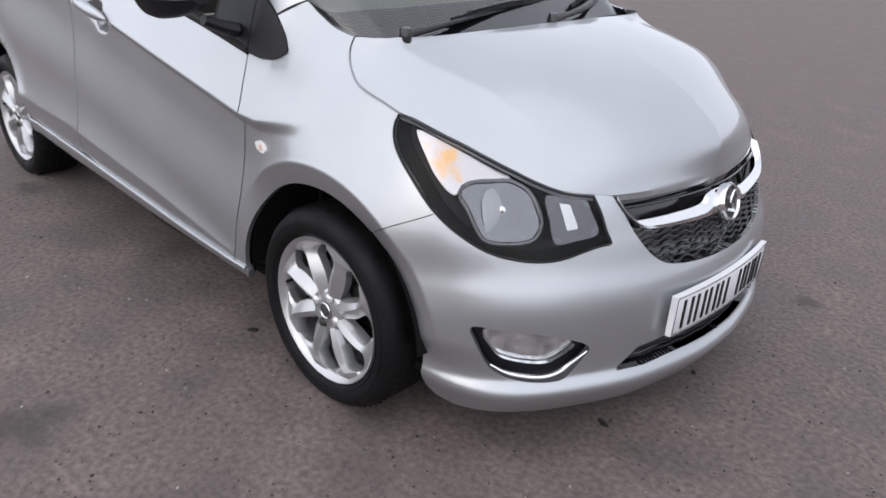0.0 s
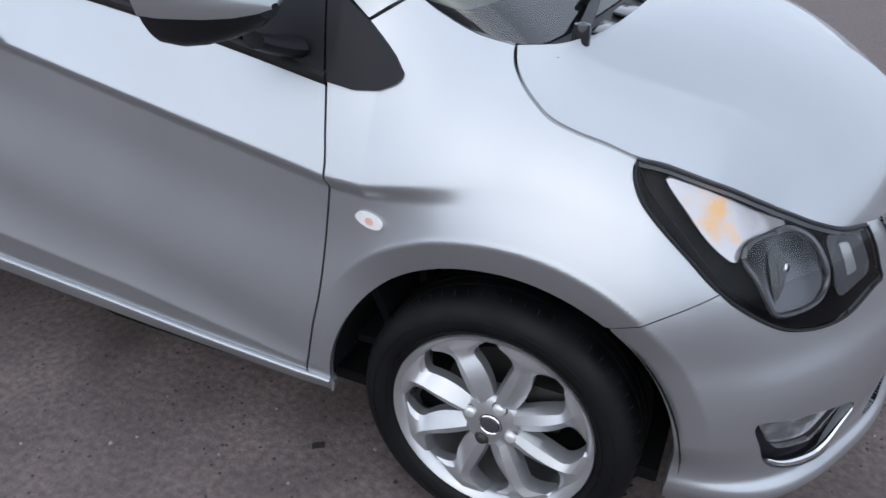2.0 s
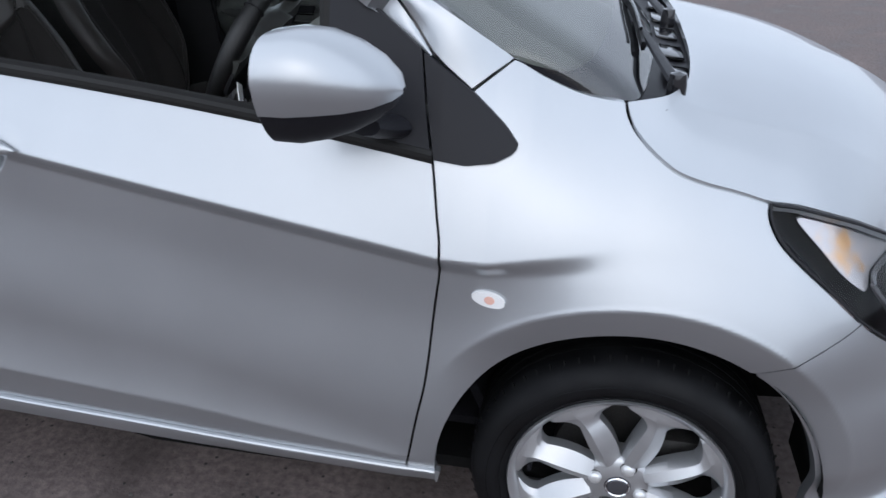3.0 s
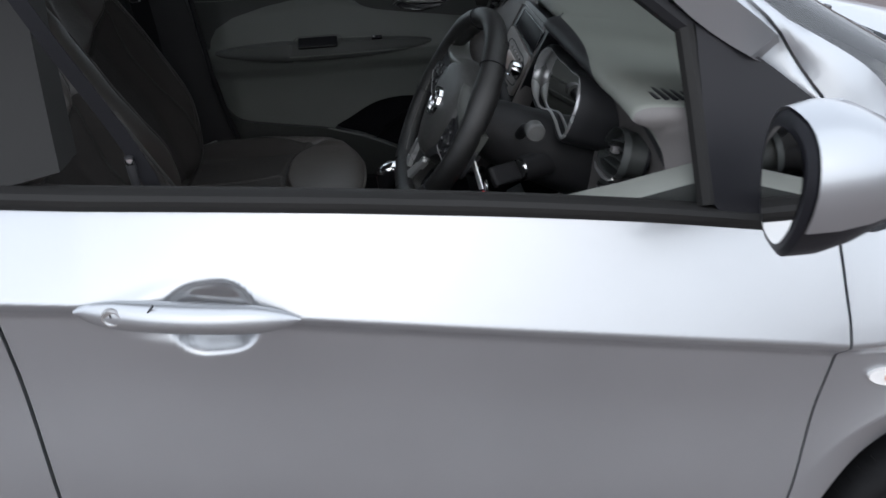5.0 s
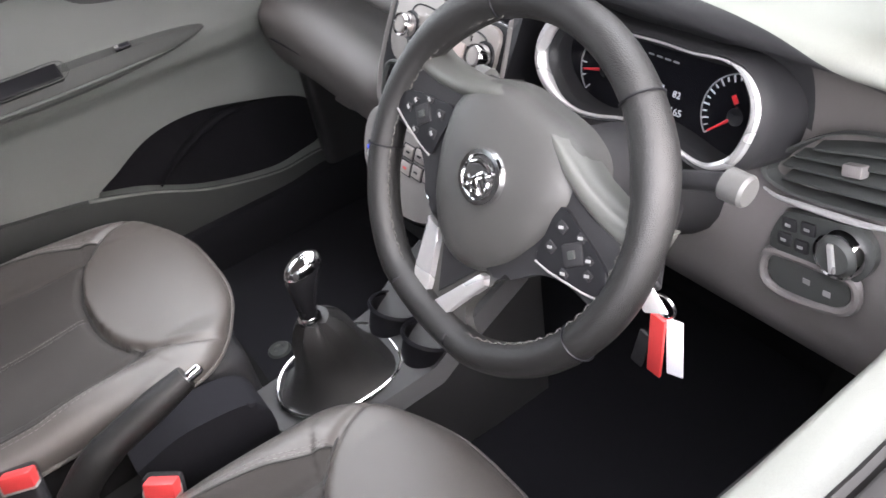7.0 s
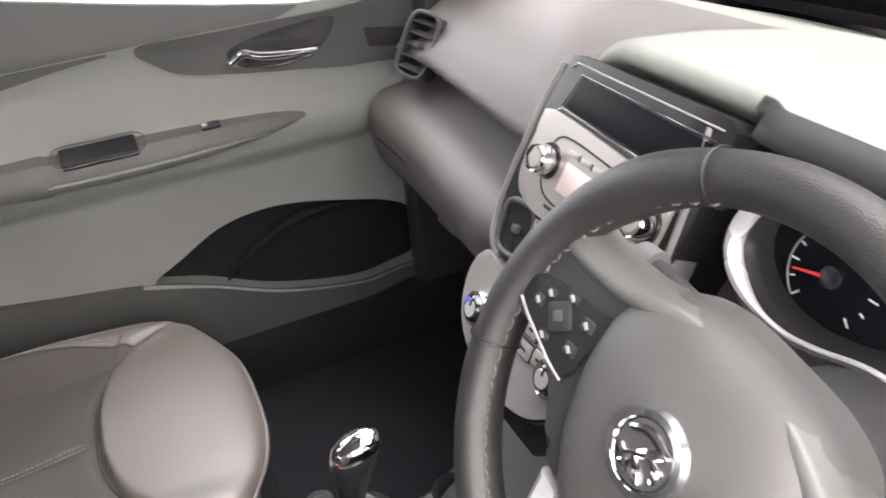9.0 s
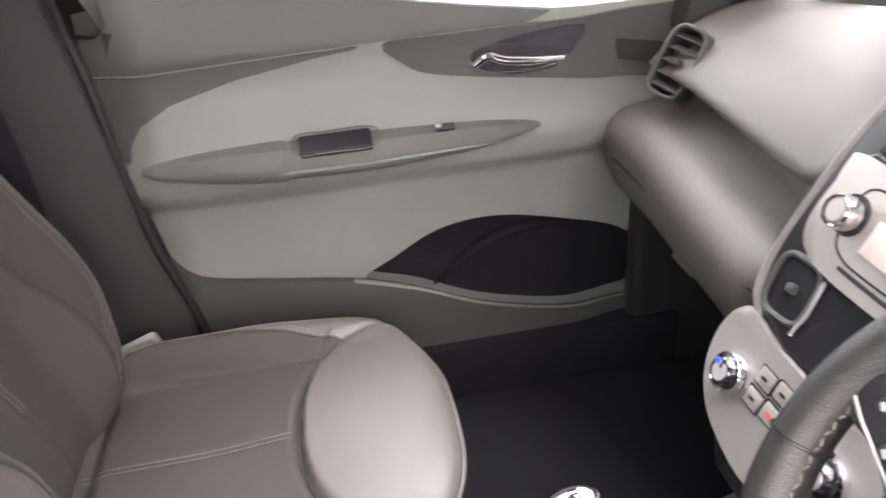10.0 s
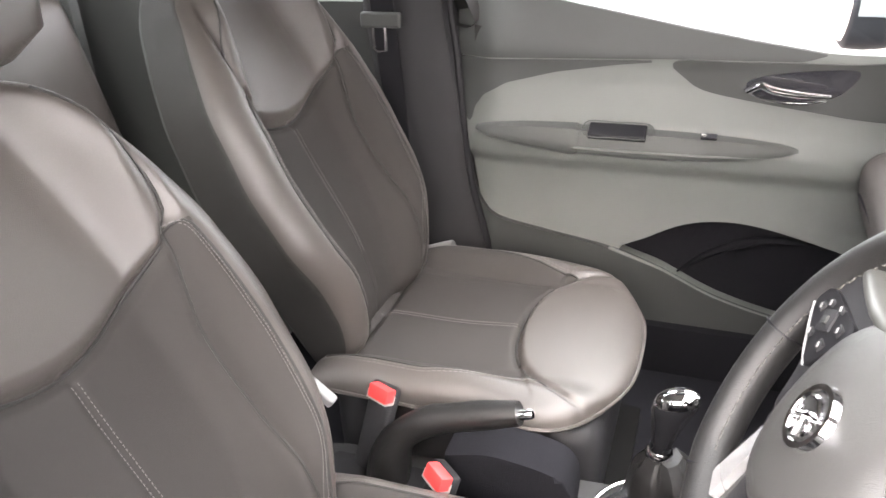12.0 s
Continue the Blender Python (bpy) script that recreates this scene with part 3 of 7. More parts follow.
rows = dome(90, 80)
half = [p for r in rows for p in r]
bv, bf = list(half), []
nv = 80
for i in range(89):
    for j in range(nv - 1):
        bf.append((i * nv + j, i * nv + j + 1, (i + 1) * nv + j + 1, (i + 1) * nv + j))
base = len(bv)
bv += [(p[0], MID + (MID - p[1]) * (1 + 0.035 * float(ease(-0.3, 0.3, p[0]))), p[2]) for p in half]
bf += [tuple(base + k for k in q[::-1]) for q in bf[: 89 * (nv - 1)]]
bon = to_bm(bv, bf)
bmesh.ops.remove_doubles(bon, verts=bon.verts[:], dist=0.0004)
bmesh.ops.recalc_face_normals(bon, faces=bon.faces[:])
if sum(f.normal.z for f in bon.faces) < 0:
    bmesh.ops.reverse_faces(bon, faces=bon.faces[:])
rim_edges = [e for e in bon.edges if len(e.link_faces) == 1]
lip = bmesh.ops.extrude_edge_only(bon, edges=rim_edges)["geom"]
for v in (g for g in lip if isinstance(g, bmesh.types.BMVert)):
    v.co.z -= 0.016
bme = bpy.data.meshes.new("bonnet")
bon.to_mesh(bme)
bon.free()
bme.materials.append(PAINT)
bme.polygons.foreach_set("use_smooth", [True] * len(bme.polygons))
bme.set_sharp_from_angle(angle=radians(24))
bonnet = tagged(new("bonnet", bme), "silver bonnet, closed")
bonnet.parent = car

# black strip added under the bonnet's joint to keep the gap dark
for k in (1, -1):
    line = [tuple(skin(np.array([a]), np.array([b]), -0.010)[0] * (1, k, 1) + (0, MID - MID * k, 0)) for a, b in sz_line(SHUT + LAMP_TOP[::-1][1:], 60)]
    part("bonnet_gap_strip", tube(line, 0.0050, 6), DARK, car)

# engine bay floor, so that no light comes through the joints
part("engine_cover", block((0.40, 0.86, 0.02), pose(0.20, 0, 0.56), 0.004), DARK, car)
part("bulkhead", block((0.02, 1.20, 0.50), pose(-0.22, 0, 0.70), 0.004), DARK, car)
part("floor_pan", block((3.2, 1.36, 0.03), pose(-1.28, 0, 0.21), 0.004), DARK, car)
for k in (1, -1):
    for cx in (0.0, -2.385):
        rings = [[(cx + 0.355 * math.cos(radians(a)), k * y, HUB + 0.355 * math.sin(radians(a))) for a in range(4, 184, 5)] for y in (-0.752 if cx > -1 else -0.727, -0.45)]
        rings += [[(cx, k * -0.45, HUB)] * len(rings[0])]
        # dark block added to stop light showing through the arch's front gap
        part("arch_gap_block", block((0.012, 0.20, 0.13), pose(cx + 0.374, -0.585 * k, 0.275), 0.003), DARK, car)
        part("wheel_arch_liner", to_bm(*loft(rings, closed=False)), DARK, car)


# ---- headlamps ----
def on_skin(points, out, n=60, cell=0.006, depth=0.006):
    loop = [tuple(p) for p in smooth_line(points, n, closed=True)]
    return trimmed(lambda s, z, o: skin(s, z, o + out), loop, cell=cell, depth=depth)


lamp_loop = sz_line(LAMP_BASE, 90) + sz_line(LAMP_IN, 12)[1:] + sz_line(LAMP_TOP, 60)[1:-1]
lamp_loop = grown(lamp_loop, -0.001)
lens_piece = trimmed(lambda s, z, o: skin(s, z, o + 0.003), lamp_loop, cell=0.0065, depth=0.012)
house_piece = trimmed(lambda s, z, o: skin(s, z, o - 0.055), lamp_loop, cell=0.012, depth=-0.05)
INDICATOR = [(0.237, 0.809), (0.286, 0.763), (0.334, 0.722), (0.392, 0.690), (0.415, 0.715), (0.498, 0.722), (0.566, 0.724), (0.45, 0.754), (0.334, 0.788), (0.266, 0.806)]


def dish(points, cs, cz, deep, k):
    """A hollow reflector behind the lens: rings from its outline down to a seat at (cs, cz)."""
    loop = smooth_line(points, 48, closed=True)
    rings = []
    for q, out in ((1.0, -0.010), (0.96, -0.012), (0.86, -0.012 - 0.35 * deep), (0.66, -0.012 - 0.7 * deep), (0.40, -0.012 - 0.93 * deep), (0.12, -0.012 - deep)):
        ring = skin(np.array([cs + (p[0] - cs) * q for p in loop]), np.array([cz + (p[1] - cz) * q for p in loop]), out) * (1, k, 1) + (0, MID - MID * k, 0)
        rings.append([tuple(p) for p in ring])
    return to_bm(*loft(rings, caps=True))


SHROUD = surface("shroud_grey", (0.14, 0.14, 0.147), 0.28, metal=0.5)
MIRROR_LIT = surface("lamp_mirror_clear", (0.20, 0.20, 0.21), 0.14, metal=0.95, fine=(90, 0.02), broad=(60, 0.06))
SHIELD = surface("shield_grey", (0.34, 0.34, 0.35), 0.25, metal=0.7)
MAIN_BOWL = [(0.406, 0.700), (0.432, 0.719), (0.500, 0.722), (0.562, 0.720), (0.611, 0.700), (0.634, 0.664), (0.640, 0.630), (0.615, 0.600), (0.555, 0.594), (0.493, 0.602), (0.465, 0.630), (0.440, 0.664)]
SIDE_BOWL = [(0.655, 0.690), (0.710, 0.688), (0.764, 0.684), (0.782, 0.650), (0.796, 0.606), (0.740, 0.594), (0.680, 0.592), (0.664, 0.640)]
for k in (1, -1):
    lamp = both_sides("headlamp", house_piece, HOUSING, car, "dark smoked headlamp with an amber indicator", sides=(k,))[0]
    both_sides("lens", lens_piece, LAMP_LENS, lamp, "clear plastic lens", sides=(k,))[0].visible_shadow = False
    both_sides("indicator_bowl", on_skin(INDICATOR, -0.018), AMBER, lamp, "bright indicator bowl with the amber bulb's reflection painted on", sides=(k,))
    bowl = part("reflector", dish(MAIN_BOWL, 0.535, 0.662, 0.034, k), MIRROR_LIT, lamp, "round silvery reflector", sharp=70)
    rim_line = [tuple(skin(np.array([a]), np.array([b]), -0.008)[0] * (1, k, 1) + (0, MID - MID * k, 0)) for a, b in smooth_line(MAIN_BOWL, 48, closed=True)]
    part("reflector_rim", tube(rim_line, 0.0050, 6, closed=True), SHROUD, bowl, "dark grey rim")
    shield = [(0.478, 0.700), (0.560, 0.708), (0.598, 0.690), (0.594, 0.640), (0.560, 0.612), (0.508, 0.606), (0.484, 0.640)]
    both_sides("bulb_shield", trimmed(lambda s, z, o: skin(s, z, o - 0.020 - 0.16 * (s - 0.54)), [tuple(p) for p in smooth_line(shield, 40, closed=True)], cell=0.006, depth=0.004), SHIELD, bowl, "pale satin shield in front of the bulb", sides=(k,))
    part("side_reflector", dish(SIDE_BOWL, 0.722, 0.642, 0.034, k), SHROUD, lamp, "smoked side reflector", sharp=70)
    piece = trimmed(lambda s, z, o: skin(s, z, o - 0.009 + 0.1 * (s - 0.715)), sz_line([(0.694, 0.676), (0.722, 0.674), (0.742, 0.622), (0.712, 0.618), (0.694, 0.676)])[:-1], cell=0.005, depth=0.006)
    both_sides("side_mirror_strip", piece, SATIN, lamp, "bright mirror strip", sides=(k,))
    c = skin(np.array([0.535]), np.array([0.660]), -0.030)[0] * (1, k, 1) + (0, MID - MID * k, 0)
    part("bulb", lathe([(0.0, 0.012), (0.008, 0.010), (0.011, 0.0), (0.011, -0.012)], 16, Matrix.Translation(c) @ pose(0, 0, 0, 0, 70, -42 * k)), CHROME, lamp)
    rim_pts = [tuple(skin(np.array([s]), np.array([z]), 0.003)[0] * (1, k, 1) + (0, MID - MID * k, 0)) for s, z in lamp_loop[::2]]
    part("lamp_seal", tube(rim_pts, 0.0028, 6, closed=True), SEAL, lamp)

    # fog lamp in its recess
    recess = both_sides("fog_lamp", trimmed(lambda s, z, o: skin(s, z, o - 0.035), grown(fog_loop + fog_loop[:1], -0.003)[:-1], cell=0.008, depth=-0.034), BLACK_TRIM, car, "fog lamp in a black recess with a chrome strip", sides=(k,))[0]
    lens_loop = [(0.512, 0.390), (0.624, 0.379), (0.725, 0.355), (0.738, 0.338), (0.692, 0.307), (0.644, 0.301), (0.560, 0.320), (0.530, 0.350)]
    both_sides("fog_reflector", on_skin(lens_loop, -0.026), FOG_MIRROR, recess, sides=(k,))
    both_sides("fog_lens", on_skin(lens_loop, -0.010, depth=0.012), LENS, recess, sides=(k,))[0].visible_shadow = False
    strip = [tuple(skin(np.array([s]), np.array([z]), 0.001)[0] * (1, k, 1) + (0, MID - MID * k, 0)) for s, z in sz_line([(0.530, 0.308), (0.576, 0.285), (0.650, 0.272), (0.700, 0.280), (0.731, 0.302), (0.771, 0.330)], 30)]
    part("chrome_strip", tube(strip, [0.003 + 0.004 * math.sin(math.pi * i / 29) for i in range(30)], 8), CHROME, recess, "bright chrome strip")

# ---- grille, badge and number plate ----
full = lambda line: line + [(2 * S_NOSE - s, z) for s, z in line[::-1]]


def across(s, z, out):
    """The skin carried on past the middle of the nose."""
    s, z = np.asarray(s, float), np.asarray(z, float)
    over = s > S_NOSE
    p = skin(np.where(over, 2 * S_NOSE - s, s), z, out)
    p[:, 1] = np.where(over, MID + 1.035 * (MID - p[:, 1]), p[:, 1])
    return p


half_loop = [(s, z) for s, z in sz_line([(S_NOSE, 0.690), (1.1, 0.690), (0.95, 0.690), (0.836, 0.690)], 20)[::-1]]
grille_loop = sz_line(full([(0.836, 0.690)] + [p for p in grille_edge if p[0] < S_NOSE]))[:-1] + [(2 * S_NOSE - s, z) for s, z in half_loop]
grille_loop = [p for p in grille_loop]
gv = trimmed(lambda s, z, o: across(s, z, o - 0.045), grille_loop, cell=0.012, depth=-0.045)
grille = link("grille", gv[0], gv[1], BLACK_GLOSS, car, "black radiator grille with wavy bars", normals=gv[2])
for row in range(7):
    z0 = 0.513 + row * 0.0145
    line = []
    s_left = float(np.interp(z0, [p[1] for p in grille_edge[::-1]], [p[0] for p in grille_edge[::-1]])) + 0.008
    for i in range(121):
        s = s_left + (2 * S_NOSE - 2 * s_left) * i / 120
        z = z0 + 0.0035 * max(-1, min(1, 1.8 * math.sin((s - S_NOSE) * 2 * math.pi / 0.066)))
        line.append(tuple(across(np.array([s]), np.array([z]), -0.012)[0]))
    part("grille_bar", tube(line, 0.0036, 6, flat=0.8), surface("grille_black", (0.02, 0.02, 0.022), 0.28), grille)
for z0, w in ((0.655, 0.004), (0.674, 0.003)):
    line = [tuple(across(np.array([0.875 + (2 * S_NOSE - 1.75) * i / 60]), np.array([z0]), -0.014)[0]) for i in range(61)]
    part("grille_slat", tube(line, w, 6), BLACK_GLOSS, grille)
# chrome bar in a shallow V that widens to the badge
bar = full([(0.846, 0.686), (0.862, 0.664), (0.885, 0.640), (0.915, 0.622), (0.96, 0.616), (1.05, 0.613), (1.15, 0.613), (1.20, 0.622)])
width = [0.005, 0.006, 0.008, 0.010, 0.012, 0.014, 0.017, 0.028]
width = width + width[::-1]
k_bar = smooth_line([(s, z, w) for (s, z), w in zip(bar, width)], 80)
rings = []
for s, z, w in k_bar:
    q = [(z - w, 0.000), (z - w * 0.8, 0.010), (z, 0.017), (z + w * 0.8, 0.010), (z + w, 0.000), (z, -0.012)]
    rings.append([tuple(across(np.array([s]), np.array([zz]), o - 0.004)[0]) for zz, o in q])
part("chrome_bar", to_bm(*loft(rings)), CHROME, grille, "broad polished chrome grille bar")
bx = float(across(np.array([S_NOSE]), np.array([0.615]), 0.0)[0][0])
face = Matrix.Translation((bx + 0.014, MID, 0.618)) @ pose(0, 0, 0, 0, 74, 0)
badge = part("badge", lathe([(0.0, 0.004), (0.040, 0.004), (0.043, 0.012), (0.047, 0.012), (0.050, 0.0), (0.050, -0.012)], 40, face), CHROME, grille, "round chrome badge")
part("badge_field", lathe([(0.0, 0.006), (0.0395, 0.006), (0.0395, 0.003)], 32, face), surface("badge_dark", (0.05, 0.05, 0.055), 0.2, metal=0.6), badge)
for a, b, w in (((-0.028, 0.012), (0.018, 0.026), 0.006), ((0.018, 0.026), (-0.006, -0.004), 0.006), ((-0.006, -0.004), (0.02, -0.028), 0.005), ((-0.02, -0.02), (-0.006, -0.004), 0.004)):
    part("badge_figure", tube([face @ Vector((a[1], a[0], 0.008)), face @ Vector((b[1], b[0], 0.008))], w * 0.7, 6), CHROME, badge)

lv = trimmed(lambda s, z, o: across(s, z, o - 0.04), sz_line(full([(0.858, 0.258), (0.924, 0.312), (1.03, 0.322), (S_NOSE - 0.001, 0.328)])[:-1] + full([(0.858, 0.258), (0.95, 0.256), (1.07, 0.262), (S_NOSE - 0.001, 0.262)])[::-1]), cell=0.012, depth=-0.04)
low_grille = link("lower_grille", lv[0], lv[1], BLACK_GLOSS, car, "black lower air intake", normals=lv[2])
for z0, s0 in ((0.272, 0.90), (0.285, 0.90), (0.298, 0.92), (0.311, 0.95)):
    line = [tuple(across(np.array([s0 + (2 * S_NOSE - 2 * s0) * i / 60]), np.array([z0 + 0.002 * math.sin(i * 0.9)]), -0.018)[0]) for i in range(61)]
    part("grille_bar", tube(line, 0.0033, 6), BLACK_TRIM, low_grille)

plate_x = float(skin(np.array([S_NOSE]), np.array([0.39]), 0.0)[0][0])


def plate_face(y, z):
    """The number plate is bent a little to the bumper."""
    return Vector((plate_x + 0.012 - 0.28 * y * y, y, z))


rings = []
for i in range(25):
    y = -0.26 + 0.52 * i / 24
    p = plate_face(y, 0)
    rings.append([(p.x - 0.014, y, 0.337), (p.x, y, 0.337), (p.x + 0.001, y, 0.3385), (p.x + 0.001, y, 0.4465), (p.x, y, 0.448), (p.x - 0.014, y, 0.448)])
number_plate = part("number_plate", to_bm(*loft(rings)), PLATE_WHITE, car, "white number plate with plain dark bars")
border = [(-0.254, 0.342), (0.254, 0.342), (0.254, 0.443), (-0.254, 0.443)]
for (y0, z0), (y1, z1) in zip(border, border[1:] + border[:1]):
    part("plate_border", tube([plate_face(y0 + (y1 - y0) * i / 12, 0) + Vector((0.001, 0, z0 + (z1 - z0) * i / 12)) for i in range(13)], 0.0012, 6), INK, number_plate)
for y in (-0.205, -0.147, -0.089, -0.031, 0.075, 0.133, 0.191):
    for dy in (-0.016, 0.016):
        part("plate_bar", block((0.004, 0.014, 0.079), Matrix.Translation(plate_face(y + dy, 0.392) + Vector((0.0008, 0, 0))) @ pose(0, 0, 0, 0, 0, -math.degrees(0.56 * (y + dy))), 0.001), INK, number_plate)


# ---- wheels ----
def wheel(x, side):
    """An alloy wheel with eight swept spokes, four nuts and a tyre; side 1 is the driver's."""
    m = Matrix.Translation((x, -(0.752 if x > -1 else 0.727) * side, HUB)) @ pose(0, 0, 0, 90 if side > 0 else -90, 0, 0)
    tilt = m
    rim = part("wheel", lathe([(0.186, -0.15), (0.198, -0.14), (0.192, -0.05), (0.188, -0.010), (0.193, -0.002), (0.2005, 0.006), (0.207, 0.010), (0.209, 0.006), (0.208, -0.004), (0.203, -0.010), (0.206, -0.15)], 64, tilt), ALLOY, car, "silver alloy wheel with eight swept spokes")
    tyre_profile = [(0.204, -0.010), (0.209, 0.004), (0.222, 0.015), (0.244, 0.020), (0.262, 0.015), (0.274, 0.003), (TYRE_R - 0.002, -0.014), (TYRE_R, -0.04), (TYRE_R, -0.15), (TYRE_R - 0.008, -0.178), (0.24, -0.195), (0.204, -0.17)]
    tyre = part("tyre", lathe(tyre_profile, 72, tilt), RUBBER, rim, "black road tyre with a shallow tread")
    for j, h in enumerate((-0.055, -0.085, -0.115)):
        part("tread_groove", lathe([(TYRE_R + 0.0006, h - 0.003), (TYRE_R + 0.0006, h + 0.003), (TYRE_R - 0.002, h)], 72, tilt), DARK, tyre)
    notch = bmesh.new()
    for i in range(66):
        a = 2 * math.pi * i / 66
        block((0.0035, 0.0028, 0.030), tilt @ pose(0, 0, 0, 0, 0, math.degrees(a)) @ pose(0.2775, 0, -0.010, 0, -36, 0), 0, bm=notch)
    tagged(part("tread_notch", notch, DARK, tyre), kind="stuff")
    for r in (0.2225, 0.2475):
        part("sidewall_ring", lathe([(r - 0.001, 0.0145 if r < 0.23 else 0.0185), (r, 0.0170 if r < 0.23 else 0.0205), (r + 0.001, 0.0145 if r < 0.23 else 0.0185)], 72, tilt), RUBBER, tyre)
    for k in range(8):
        rings = []
        for i in range(31):
            u = i / 30
            r = 0.052 + 0.145 * u
            v = min(1.0, max(0.0, (r - 0.060) / 0.116))
            hole = radians(14.8) * min(1.0, v / 0.80) ** 0.85 * math.sqrt(max(0.0, 1 - (max(0.0, v - 0.76) / 0.24) ** 2.4))
            half = r * (radians(22.6) - hole)
            a = 0.11 * u * u * side
            top = -0.004 + 0.012 * math.sin(math.pi * (0.12 + 0.76 * u))
            low = 0.012 + 0.008 * math.sin(math.pi * u)
            cut = [(-half, -0.034), (-half, top - low), (-half * 0.55, top - low * 0.55), (half * 0.10, top + 0.002), (half * 0.75, top - low * 0.35), (half, top - low * 1.3), (half, -0.034)]
            ring = [tilt @ pose(0, 0, 0, 0, 0, 45 * k + 22 * side) @ Vector((r * math.cos(a) - w * side * math.sin(a), r * math.sin(a) + w * side * math.cos(a), h)) for w, h in cut]
            rings.append(ring if side > 0 else ring[::-1])
        part("spoke", to_bm(*loft(rings)), ALLOY, rim, sharp=20)
    part("hub", lathe([(0.0, -0.001), (0.026, -0.001), (0.030, -0.002), (0.055, -0.004), (0.063, -0.010), (0.066, -0.02), (0.066, -0.05), (0.0, -0.05)], 40, tilt), ALLOY, rim)
    cap = part("centre_cap", lathe([(0.0, 0.004), (0.017, 0.003), (0.020, 0.0), (0.0235, 0.002), (0.026, -0.004), (0.026, -0.01)], 32, tilt), surface("cap_dark", (0.09, 0.09, 0.10), 0.25, metal=0.5), rim, "dark centre cap with a chrome ring")
    part("cap_ring", lathe([(0.0195, 0.0018), (0.0215, 0.0036), (0.0235, 0.0018)], 32, tilt), CHROME, cap)
    for k in range(4):
        a = radians(90 * k * side + 90 - 20 * side)
        place = tilt @ Matrix.Translation((0.046 * math.cos(a), 0.046 * math.sin(a), -0.006))
        part("wheel_nut", lathe([(0.0, 0.0125), (0.008, 0.0122), (0.0115, 0.0095), (0.0130, 0.004), (0.0132, -0.002)], 20, place), NUT if k != 2 else BRAKE, rim)
        part("nut_seat", lathe([(0.0132, 0.0020), (0.0150, 0.0034), (0.0166, 0.0020)], 20, place), BRAKE, rim)
    a = radians(172)
    part("valve", lathe([(0.0, 0.03), (0.004, 0.03), (0.005, 0.0)], 10, tilt @ Matrix.Translation((0.168 * math.cos(a), 0.168 * math.sin(a), -0.02))), BLACK_TRIM, rim)
    part("brake_disc", lathe([(0.0, -0.085), (0.125, -0.085), (0.127, -0.09), (0.127, -0.105), (0.0, -0.105)], 48, tilt), BRAKE, rim)
    part("brake_caliper", block((0.10, 0.07, 0.06), tilt @ pose(0.10 * math.cos(0.1), 0.05, -0.08), 0.012), BRAKE, rim)
    part("wheel_back", lathe([(0.0, -0.14), (0.19, -0.14), (0.19, -0.15)], 32, tilt), DARK, rim)
    return rim


for x in (0.0, -2.385):
    for side in (1, -1):
        wheel(x, side)

# side repeater lamps
for k in (1, -1):
    loop = [(-0.252 + 0.029 * math.cos(a), 0.669 + 0.0135 * math.sin(a) - 0.10 * 0.029 * math.cos(a)) for a in np.linspace(0, 2 * math.pi, 30)[:-1]]
    rep = both_sides("side_repeater", on_skin(loop, 0.006, n=40, cell=0.004, depth=0.008), WHITE_PLASTIC, car, "clear oval side repeater lamp with an amber bulb", sides=(k,))[0]
    loop = [(-0.250 + 0.009 * math.cos(a), 0.669 + 0.007 * math.sin(a)) for a in np.linspace(0, 2 * math.pi, 16)[:-1]]
    both_sides("repeater_bulb", on_skin(loop, 0.0075, n=20, cell=0.003, depth=0.002), surface("dull_amber", (0.70, 0.42, 0.34), 0.35), rep, sides=(k,))


# ---- glasshouse ----
def on(s, z, out=0.0, k=1):
    return Vector(skin(np.array([float(s)]), np.array([float(z)]), out)[0] * (1, k, 1))


def ribbon(a, b, n, thick, crown=0.0, across_n=6):
    """A band between two lines in space, a little crowned outwards, with a thickness."""
    a, b = smooth_line(a, n), smooth_line(b, n)
    rings = []
    for i in range(n):
        p, q = Vector(a[i]), Vector(b[i])
        t = (Vector(a[min(i + 1, n - 1)]) - Vector(a[max(i - 1, 0)])).normalized()
        out = t.cross(q - p).normalized()
        if out.z < 0:
            out = -out
        top = [p.lerp(q, j / (across_n - 1)) + out * (crown * math.sin(math.pi * j / (across_n - 1))) for j in range(across_n)]
        low = [p.lerp(q, j / (across_n - 1)) - out * thick for j in range(across_n)][::-1]
        rings.append(top + low)
    return to_bm(*loft(rings))


